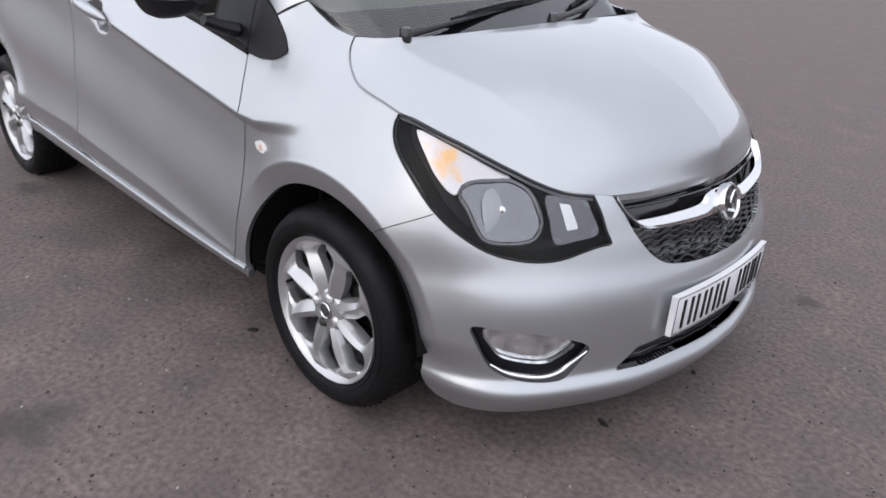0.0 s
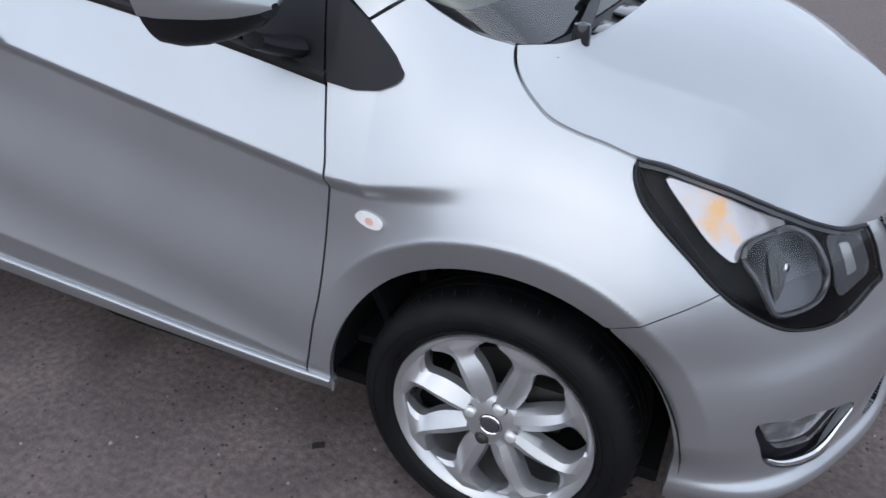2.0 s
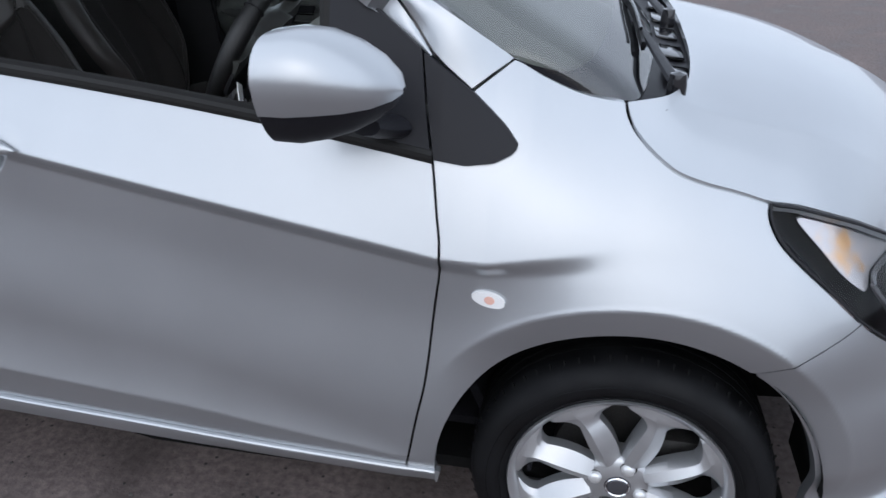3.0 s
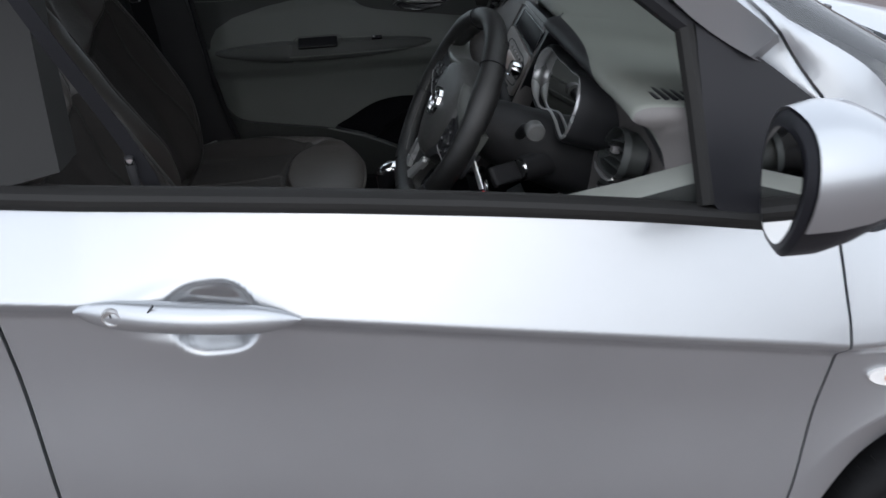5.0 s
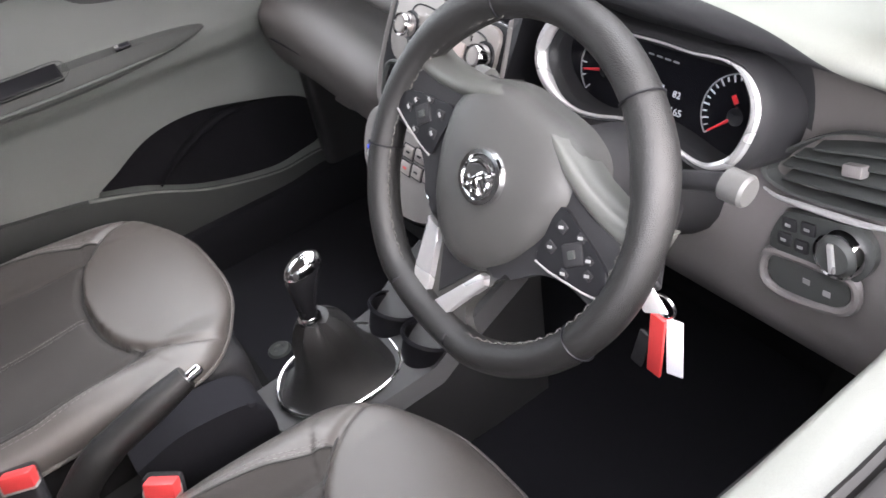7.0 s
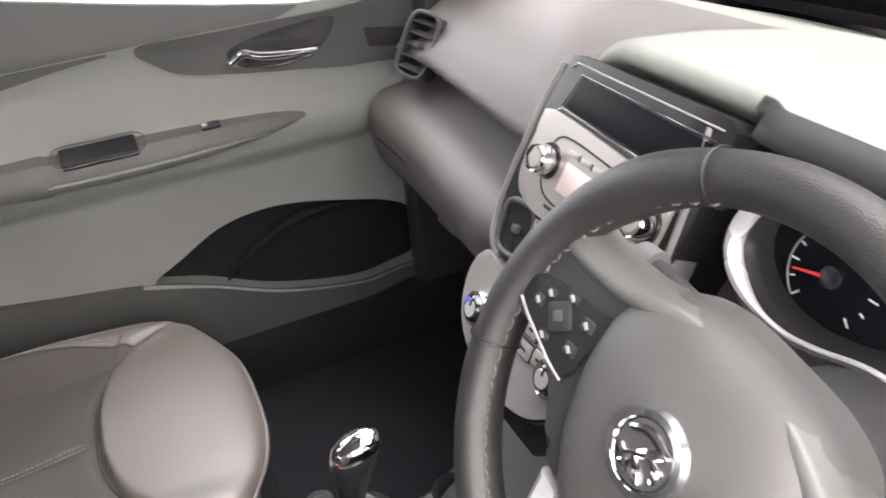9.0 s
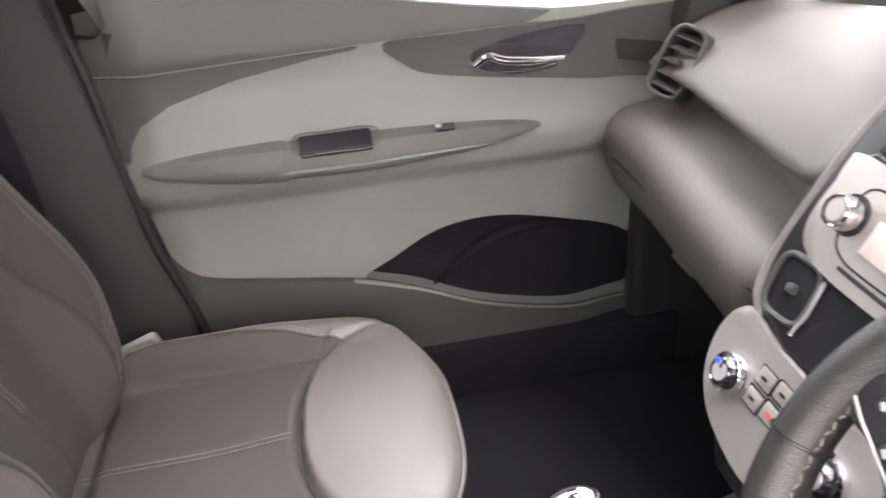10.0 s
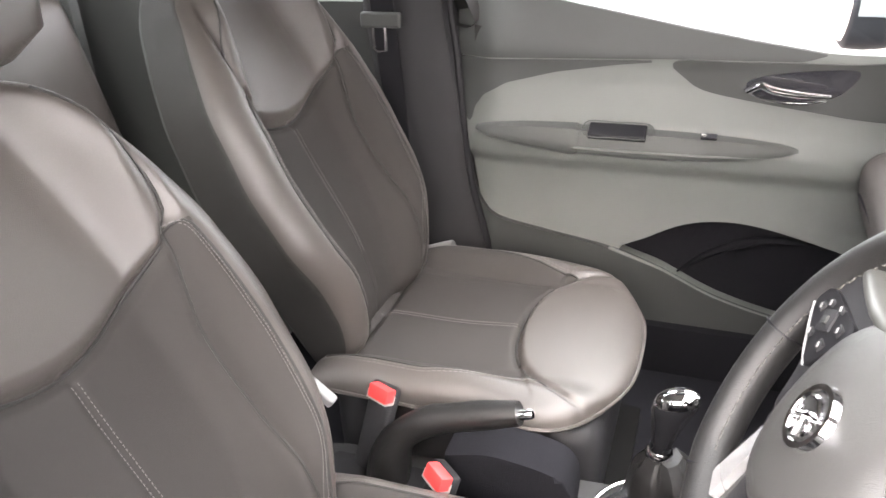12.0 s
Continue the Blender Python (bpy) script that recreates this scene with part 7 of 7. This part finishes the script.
part("gear_surround", tube([(x, y, 0.500) for x, y in surround], 0.0035, 8, closed=True), CHROME, console, "chrome ring round the gear gaiter")
rings = []
for sc, z, dx in ((0.97, 0.494, 0), (0.82, 0.508, 0), (0.64, 0.536, 0.002), (0.54, 0.565, 0.0), (0.47, 0.592, -0.002), (0.38, 0.615, -0.004), (0.24, 0.630, -0.006)):
    rings.append([(-0.94 + (x + 0.94) * sc + dx + 0.004 * math.sin(i * 1.3) * (1 - sc), 0.010 + (y - 0.016) * sc + 0.006 * math.cos(i * 1.7) * (1 - sc), z) for i, (x, y) in enumerate(surround[::2])])
lever = part("gear_lever", to_bm(*loft(rings)), GRIP, car, "gear lever with a leather gaiter and chrome-capped knob")
part("lever_shaft", tube([(-0.948, 0.009, 0.60), (-0.950, 0.009, 0.645)], 0.012, 14), CABIN_BLACK, lever)
part("shaft_collar", lathe([(0.0145, 0.0), (0.0175, 0.004), (0.0175, 0.010), (0.0145, 0.014)], 24, pose(-0.950, 0.009, 0.628)), CHROME, lever)
rings = []
for z, a, b, dx in ((0.632, 0.0125, 0.0125, -0.012), (0.650, 0.0145, 0.0140, -0.011), (0.672, 0.0185, 0.0165, -0.008), (0.694, 0.0240, 0.0190, -0.004), (0.712, 0.0285, 0.0205, 0.0), (0.725, 0.0275, 0.0190, 0.003), (0.733, 0.019, 0.013, 0.004), (0.736, 0.004, 0.003, 0.004)):
    rings.append([(-0.938 + dx + a * math.cos(t), 0.009 + b * math.sin(t), z + 0.22 * a * math.cos(t)) for t in np.linspace(0, 2 * math.pi, 25)[:-1]])
knob = part("gear_knob", to_bm(*loft(rings)), STACK_BLACK, lever, "gloss black knob")
rings = []
for a, b, h in ((0.0288, 0.0205, 0.7215), (0.0265, 0.0185, 0.7300), (0.020, 0.0140, 0.7355), (0.012, 0.008, 0.7385), (0.003, 0.002, 0.7395)):
    rings.append([(-0.936 + a * math.cos(t), 0.009 + b * math.sin(t), h + 0.22 * a * math.cos(t)) for t in np.linspace(0, 2 * math.pi, 25)[:-1]])
capk = part("knob_cap", to_bm(*loft(rings, caps=False)), CHROME, knob, "chrome cap")
for i in range(3):
    part("gear_mark", block((0.010, 0.0022, 0.001), pose(-0.934, 0.003 + 0.006 * i, 0.7400, 0, -12, 0), 0), INK, capk)
brake = part("handbrake", tube(smooth_line([(-1.345, -0.012, 0.50), (-1.325, -0.013, 0.575), (-1.275, -0.014, 0.625), (-1.21, -0.015, 0.652), (-1.135, -0.016, 0.676)], 24), [0.034] * 4 + [0.031, 0.029, 0.027, 0.025] + [0.023] * 6 + [0.021] * 6 + [0.020, 0.019, 0.018, 0.017], 14), GRIP, car, "black handbrake lever with a chrome button")
part("brake_button", lathe([(0.0, 0.022), (0.006, 0.021), (0.0075, 0.018), (0.0075, 0.0)], 16, Matrix.Translation((-1.135, -0.019, 0.676)) @ Vector((0.95, 0, 0.31)).to_track_quat("Z", "Y").to_matrix().to_4x4()), CHROME, brake)
part("brake_gaiter", prism([tuple(p) for p in smooth_line([(-0.13, -0.030), (0.13, -0.028), (0.15, 0.0), (0.13, 0.028), (-0.13, 0.030), (-0.15, 0.0)], 36, closed=True)], 0.05, pose(-1.33, -0.010, 0.445), 0.02), CABIN_BLACK, brake)
hump = [(-0.10, 0.0), (0.085, 0.0)] + [tuple(p) for p in smooth_line([(0.088, 0.05), (0.086, 0.08), (0.076, 0.101), (0.055, 0.115), (0.01, 0.124), (-0.04, 0.126), (-0.10, 0.11)], 30)]
part("brake_cover", prism(hump, 0.070, pose(-1.145, 0.045, 0.470, 90, 0, 0), 0.008), CARPET, brake, "dark rounded cover beside the handbrake")


# ---- front seats ----
def to_line(x, y, line):
    """The distance of places from a line."""
    best = np.full(np.shape(x), 9.0)
    for (x0, y0), (x1, y1) in zip(line[:-1], line[1:]):
        dx, dy = x1 - x0, y1 - y0
        u = np.clip(((x - x0) * dx + (y - y0) * dy) / (dx * dx + dy * dy + 1e-12), 0, 1)
        best = np.minimum(best, np.hypot(x - x0 - u * dx, y - y0 - u * dy))
    return best


def dashes(lines, size, parent, name="stitching"):
    """Rows of pale stitches along lines in space, joined."""
    bm = bmesh.new()
    for line in lines:
        line = [Vector(p) for p in line]
        for a, b in zip(line[:-1:1], line[1::1]):
            d = b - a
            q = d.to_track_quat("X", "Z").to_matrix().to_4x4()
            block((d.length * 0.62, size, size), Matrix.Translation((a + b) / 2) @ q, 0, bm=bm)
    return tagged(part(name, bm, THREAD, parent, "pale stitching"), kind="stuff")


def softened(a):
    """A grid whose values are smoothed along its first axis, the ends kept."""
    k = np.hanning(33)[1:-1]
    k /= k.sum()
    p = np.concatenate([2 * a[:1] - a[15:0:-1], a, 2 * a[-1:] - a[-2:-17:-1]])
    return np.stack([np.convolve(p[:, j], k, "valid") for j in range(a.shape[1])], 1)


def front_seat(yc, dx, drop, label):
    n = 190
    t = np.linspace(-1, 1, n)
    e = np.sin(t * math.pi / 2)
    A, B = np.meshgrid(e, e, indexing="ij")
    X = -1.259 - 0.259 * A - 0.032 * np.abs(B) ** 3 * np.clip((-A - 0.2) / 0.8, 0, 1) ** 2
    half = 0.244 - 0.088 * np.clip((-A - 0.45) / 0.55, 0, 1) ** 2.3
    Yl = half * B
    arc = [tuple(p) for p in smooth_line([(-1.045, 0.205), (-1.10, 0.190), (-1.165, 0.145), (-1.200, 0.075), (-1.208, 0.0), (-1.200, -0.075), (-1.165, -0.145), (-1.10, -0.190), (-1.045, -0.205)], 40)]
    side1 = [(-1.165, 0.145), (-1.30, 0.160), (-1.50, 0.170)]
    side2 = [(x, -y) for x, y in side1]
    middle_line = [(-1.208, 0.0), (-1.50, 0.0)]
    bol = ease(0.145, 0.205, np.abs(Yl))
    lift = bol * (0.012 + 0.036 * ease(-1.08, -1.30, X) - 0.012 * ease(-1.40, -1.50, X))
    pad = np.where(X > -1.2 + 1.3 * np.abs(Yl) ** 2, 0.012 * (1 - (Yl / 0.22) ** 2), 0.0)
    top = 0.598 + 0.020 * ease(-1.35, -1.1, X) + lift + np.clip(pad, 0, 1) - 0.004 * ease(-1.08, -0.99, X)
    groove = 0.008 * np.exp(-(to_line(X, Yl, arc) / 0.0065) ** 2) + 0.006 * np.exp(-(to_line(X, Yl, side1) / 0.006) ** 2) + 0.006 * np.exp(-(to_line(X, Yl, side2) / 0.006) ** 2)
    groove = groove + 0.003 * np.exp(-(to_line(X, Yl, middle_line) / 0.006) ** 2)
    edge_f = np.clip((1 - np.abs(A) ** 7) * (1 - np.abs(B) ** 9), 0, 1) ** 0.5
    groove = groove + 0.012 * np.exp(-((X + 1.475) / 0.010) ** 2) * (np.abs(Yl) < 0.17)
    Z = 0.590 + (top - groove - 0.590) * edge_f
    verts = np.stack([X + dx, Yl + yc, Z], -1).reshape(-1, 3)
    faces = [(i * n + j, (i + 1) * n + j, (i + 1) * n + j + 1, i * n + j + 1) for i in range(n - 1) for j in range(n - 1)]
    cushion = part("front_seat", to_bm(verts, faces), LEATHER, car, label, sharp=80)
    cushion.data.materials.append(FABRIC)
    arc_y, arc_x = [q[1] for q in arc[19::-1]], [q[0] for q in arc[19::-1]]
    for f in cushion.data.polygons:
        x, y = f.center.x - dx, f.center.y - yc
        if abs(y) < np.interp(-x, (1.12, 1.16, 1.22, 1.32, 1.42, 1.50), (0.165, 0.172, 0.190, 0.205, 0.203, 0.190)) and x < np.interp(abs(y), arc_y, arc_x) and x > -1.505:
            f.material_index = 1

    def cush(x, y):
        a = float(np.interp(-(x + 1.259) / 0.259, e, np.arange(n)))
        i = min(n - 2, int(a))
        b = float(np.interp(y / half[i, 0], e, np.arange(n)))
        j = min(n - 2, int(b))
        f, g = a - i, b - j
        z = (Z[i, j] * (1 - g) + Z[i, j + 1] * g) * (1 - f) + (Z[i + 1, j] * (1 - g) + Z[i + 1, j + 1] * g) * f
        return Vector((x + dx, y + yc, float(z) + 0.0012))

    lines = [[cush(-1.215 - 0.0058 * i, d) for i in range(47)] for d in (-0.004, 0.004)]
    for sgn in (1, -1):
        for off in (0.004, 0.009):
            lines.append([cush(-1.14 - 0.0085 * i, sgn * (off + float(np.interp(1.14 + 0.0085 * i, (1.12, 1.16, 1.22, 1.32, 1.42, 1.50), (0.165, 0.172, 0.190, 0.205, 0.203, 0.190))))) for i in range(40)])
    dashes(lines, 0.0007, cushion)
    side_seam = [(-1.14 - 0.0085 * i, float(np.interp(1.14 + 0.0085 * i, (1.12, 1.16, 1.22, 1.32, 1.42, 1.50), (0.165, 0.172, 0.190, 0.205, 0.203, 0.190)))) for i in range(43)]
    for line in (arc[6:-6], side_seam, [(x, -y) for x, y in side_seam]):
        part("seam", tube([cush(x, y) - Vector((0, 0, 0.0008)) for x, y in line], 0.0019, 6), SEAT_SIDE, cushion, "dark sewn seam")
    part("seat_base", block((0.455, 0.43, 0.22), pose(-1.262 + dx, yc, 0.466), 0.05, 4), CABIN_BLACK, cushion)
    welt = [(i, 0) for i in range(165, 0, -6)] + [(0, j) for j in range(0, n, 7)] + [(i, n - 1) for i in range(3, 168, 6)]
    part("piping", tube(smooth_line([(float(X[i, j]) + dx, float(Yl[i, j]) + yc, 0.592) for i, j in welt], 90), 0.0035, 6), LEATHER, cushion)
    part("seat_rail", block((0.52, 0.36, 0.03), pose(-1.26 + dx, yc, 0.318), 0.004), DARK, cushion)

    # backrest: its front, and side walls that fold back and inwards
    m = 380
    yc -= 0.010 if yc > 0 else 0.0
    t2 = np.linspace(-1, 1, m)
    e2 = 0.5 * np.sin(t2 * math.pi / 2) + 0.5 * t2
    W, V = np.meshgrid(e2, t2, indexing="ij")
    up = 0.35 + 0.35 * W
    wide = np.interp(up, (0.0, 0.10, 0.16, 0.24, 0.36, 0.48, 0.56, 0.633, 0.675, 0.70), (0.158, 0.177, 0.198, 0.228, 0.238, 0.222, 0.191, 0.154, 0.115, 0.072))
    wide = softened(wide)
    V0 = 0.80
    q = np.clip((np.abs(V) - V0) / (1 - V0), 0, 1)
    Yb = wide * np.sign(V) * (np.minimum(np.abs(V), V0) + (1 - V0) * np.sin(np.minimum(q / 0.45, 1) * math.pi / 2) - 0.17 * np.clip((q - 0.45) / 0.55, 0, 1) ** 1.3)
    bolb = ease(0.42, 0.80, np.abs(V)) * softened(np.interp(up, (0, 0.08, 0.18, 0.4, 0.60, 0.70), (0.030, 0.046, 0.066, 0.066, 0.044, 0.022)))
    seam_pad = [tuple(p) for p in smooth_line([(0.70, 0.110), (0.62, 0.142), (0.545, 0.158), (0.485, 0.152), (0.445, 0.116), (0.418, 0.062), (0.406, 0.0), (0.418, -0.062), (0.445, -0.116), (0.485, -0.152), (0.545, -0.158), (0.62, -0.142), (0.70, -0.110)], 40)]
    seam_s = [(0.485, 0.150), (0.36, 0.138), (0.18, 0.135), (0.0, 0.125)]
    seam_t = [(a, -b) for a, b in seam_s]
    seam_b = [(0.478, 0.150), (0.484, 0.158), (0.482, 0.166), (0.468, 0.173), (0.42, 0.179), (0.33, 0.185), (0.22, 0.174), (0.14, 0.148), (0.0, 0.124)]
    seam_c = [(a, -b) for a, b in seam_b]
    puff = 0.014 * ease(0.0, 0.028, np.minimum(up - (0.406 + 2.6 * Yb**2), 0.156 - np.abs(Yb)))
    gr = sum(d * np.exp(-(to_line(up, Yb, ln) / w) ** 2) for ln, d, w in ((seam_pad, 0.009, 0.007), (seam_s, 0.006, 0.006), (seam_t, 0.006, 0.006), (seam_b, 0.0025, 0.006), (seam_c, 0.0025, 0.006), ([(0.406, 0), (0.0, 0)], 0.003, 0.006)))
    lumbar = 0.018 * np.exp(-((up - 0.18) / 0.14) ** 2)
    rise = (bolb + puff + lumbar - gr) - 0.014 * (1 - ease(0.30, 0.70, np.abs(V)))
    D = rise - (rise + 0.100) * q**1.6
    D = -0.100 + (0.100 + D) * np.clip(1 - np.abs(W) ** 12, 0, 1) ** 0.45
    c, s = math.cos(radians(22)), math.sin(radians(22))
    ox, oz = -1.451 + dx + drop * s, 0.584 - drop * c
    front = np.stack([ox - up * s + D * c, Yb + yc, oz + up * c + D * s], -1)
    verts = front.reshape(-1, 3)
    faces = [(i * m + j, i * m + j + 1, (i + 1) * m + j + 1, (i + 1) * m + j) for i in range(m - 1) for j in range(m - 1)]
    back = part("backrest", to_bm(verts, faces), LEATHER, cushion, "bolstered backrest with a stitched centre", sharp=80)
    back.data.materials.append(FABRIC)
    UPc = (up[:-1, :-1] + up[1:, 1:]) / 2
    Yc = (Yb[:-1, :-1] + Yb[1:, 1:]) / 2
    ends = np.array(seam_pad[:20])
    fab = (UPc < np.interp(np.abs(Yc), ends[::-1, 1][:14], ends[::-1, 0][:14])) | (np.abs(Yc) > np.interp(UPc, ends[::-1, 0], ends[::-1, 1]))
    fab &= (np.abs(Yc) < np.interp(UPc, [q[0] for q in seam_b[:2:-1]], [q[1] for q in seam_b[:2:-1]])) & (UPc < 0.483)
    back.data.materials.append(SEAT_SIDE)
    wall = (q[:-1, :-1] + q[1:, 1:]) / 2 > 0.42
    for f, on_it in zip(back.data.polygons, np.where(wall, 2, fab.astype(int)).ravel()):
        f.material_index = int(on_it)
    g = 60
    Wr, Vr = np.meshgrid(np.sin(np.linspace(-1, 1, g) * math.pi / 2), np.linspace(-1, 1, g), indexing="ij")
    up_r = 0.35 + 0.35 * Wr
    wide_r = np.interp(up_r, up[:, 0], wide[:, 0])
    deep = -0.100 - 0.030 * np.clip((1 - np.abs(Wr) ** 6) * (1 - np.abs(Vr) ** 4), 0, 1) ** 0.5
    rear = np.stack([ox - up_r * s + deep * c, 0.83 * wide_r * Vr + yc, oz + up_r * c + deep * s], -1)
    part("seat_back_shell", to_bm(rear.reshape(-1, 3), [(i * g + j, i * g + j + 1, (i + 1) * g + j + 1, (i + 1) * g + j) for i in range(g - 1) for j in range(g - 1)]), DARK_CARD, cushion, sharp=80)

    def backp(u_, y_):
        a = float(np.interp((u_ - 0.35) / 0.35, e2, np.arange(m)))
        i = min(m - 2, int(a))
        w_ = wide[i, 0] * (1 - a + i) + wide[i + 1, 0] * (a - i)
        b = (max(-V0, min(V0, y_ / w_)) + 1) / 2 * (m - 1)
        j = min(m - 2, int(b))
        f, g = a - i, b - j
        p = (front[i, j] * (1 - g) + front[i, j + 1] * g) * (1 - f) + (front[i + 1, j] * (1 - g) + front[i + 1, j + 1] * g) * f
        return Vector(p) + Vector((0.0019, 0, 0.0008))

    lines = [[backp(0.396 - 0.0055 * i, d) for i in range(46)] for d in (-0.004, 0.004)]
    for sgn in (1, -1):
        for off in (-0.009, -0.005):
            lines.append([backp(u_, sgn * (w_ + off)) for u_, w_ in sz_line([(0.480, 0.148), (0.486, 0.158), (0.482, 0.169), (0.466, 0.175), (0.42, 0.180), (0.33, 0.185), (0.22, 0.174), (0.14, 0.148), (0.06, 0.134)], 100)])
    dashes(lines, 0.0007, back)
    for line in (seam_pad[2:-2], sz_line(seam_b, 60), sz_line(seam_c, 60), sz_line(seam_s, 40), sz_line(seam_t, 40)):
        part("seam", tube([backp(u_, y_) - Vector((0.0012, 0, 0.0005)) for u_, y_ in line], 0.0019, 6), SEAT_SIDE, back, "dark sewn seam")
    # headrest
    hx, hz = ox - 0.79 * s + 0.03, oz + 0.79 * c - 0.008
    rings = []
    for z, a, b in ((-0.085, 0.02, 0.07), (-0.078, 0.035, 0.10), (-0.055, 0.050, 0.146), (0.0, 0.058, 0.168), (0.05, 0.055, 0.160), (0.085, 0.042, 0.135), (0.097, 0.022, 0.09), (0.10, 0.004, 0.03)):
        rings.append([(hx - z * s + a * math.copysign(abs(math.cos(q)) ** 0.8, math.cos(q)), yc + b * math.copysign(abs(math.sin(q)) ** 0.7, math.sin(q)), hz + z * c) for q in np.linspace(0, 2 * math.pi, 33)[:-1]])
    head = part("headrest", to_bm(*loft(rings)), LEATHER, cushion, "padded headrest on two posts", sharp=70)
    for sgn in (1, -1):
        part("headrest_post", tube([(ox - 0.66 * s - 0.03 * c, yc + sgn * 0.085, oz + 0.66 * c), (hx, yc + sgn * 0.085, hz - 0.04)], 0.006, 10), CHROME, head)
        part("post_collar", lathe([(0.0, 0.012), (0.012, 0.012), (0.016, 0.006), (0.018, 0.0)], 20, pose(ox - 0.688 * s - 0.030 * c, yc + sgn * 0.085, oz + 0.688 * c - 0.030 * s, 0, -22, 0)), surface("collar_grey", (0.25, 0.25, 0.25), 0.35), head)
    if yc > 0:
        part("recliner_cover", block((0.10, 0.018, 0.11), pose(-1.455 + dx, yc + 0.272, 0.555, 0, -20, 0), 0.008, 3), PALE_COVER, cushion)
    else:
        part("recliner_cover", block((0.060, 0.016, 0.016), pose(-1.385, -0.112, 0.735, 0, 40, 0), 0.005, 3), PALE_COVER, cushion)
    return cushion


front_seat(0.296, 0.0, 0.0, "charcoal leatherette passenger seat with pale stitching")
front_seat(-0.367, 0.105, 0.043, "charcoal leatherette driver's seat with pale stitching")

for x, y, z, lean, turn in ((-1.365, 0.030, 0.628, 24, 68), (-1.225, -0.105, 0.622, 24, 50)):
    stem = part("belt_buckle", block((0.022, 0.050, 0.15), pose(x - 0.012, y, z - 0.075, 0, lean, turn), 0.008, 3), CABIN_BLACK, car, "belt buckle with a red release button")
    part("release_button", block((0.0195, 0.040, 0.022), pose(x + 0.002, y, z - 0.003, 0, lean, turn), 0.003), RED, stem, "red release button")
    part("buckle_rim", block((0.0205, 0.043, 0.016), pose(x + 0.0, y, z - 0.010, 0, lean, turn), 0.003), surface("buckle_grey", (0.35, 0.33, 0.32), 0.5), stem)

# floor detail and rear seat
part("carpet_stud", lathe([(0.0, 0.004), (0.008, 0.004), (0.010, 0.006), (0.020, 0.005), (0.024, 0.0)], 28, pose(-0.945, 0.32, 0.310)), DARK_CARD, car, "round mat stud in the carpet")
bench = block((0.50, 1.20, 0.22), pose(-2.05, 0, 0.47), 0.05, 4)
block((0.14, 1.20, 0.60), pose(-2.36, 0, 0.82, 0, -14, 0), 0.05, 4, bm=bench)
part("rear_seat", bench, LEATHER, car, "dark rear bench seat")
for k in (1, -1):
    part("rear_door_card", block((0.98, 0.03, 0.74), pose(-1.98, 0.675 * k, 0.73), 0.01), DARK_CARD, car, "charcoal rear door card")
    part("luggage_side", block((0.55, 0.03, 0.80), pose(-2.62, 0.60 * k, 0.80), 0.01), DARK_CARD, car)
part("parcel_shelf", block((0.45, 1.15, 0.03), pose(-2.62, 0, 1.06), 0.008), DARK_CARD, car, "black parcel shelf")
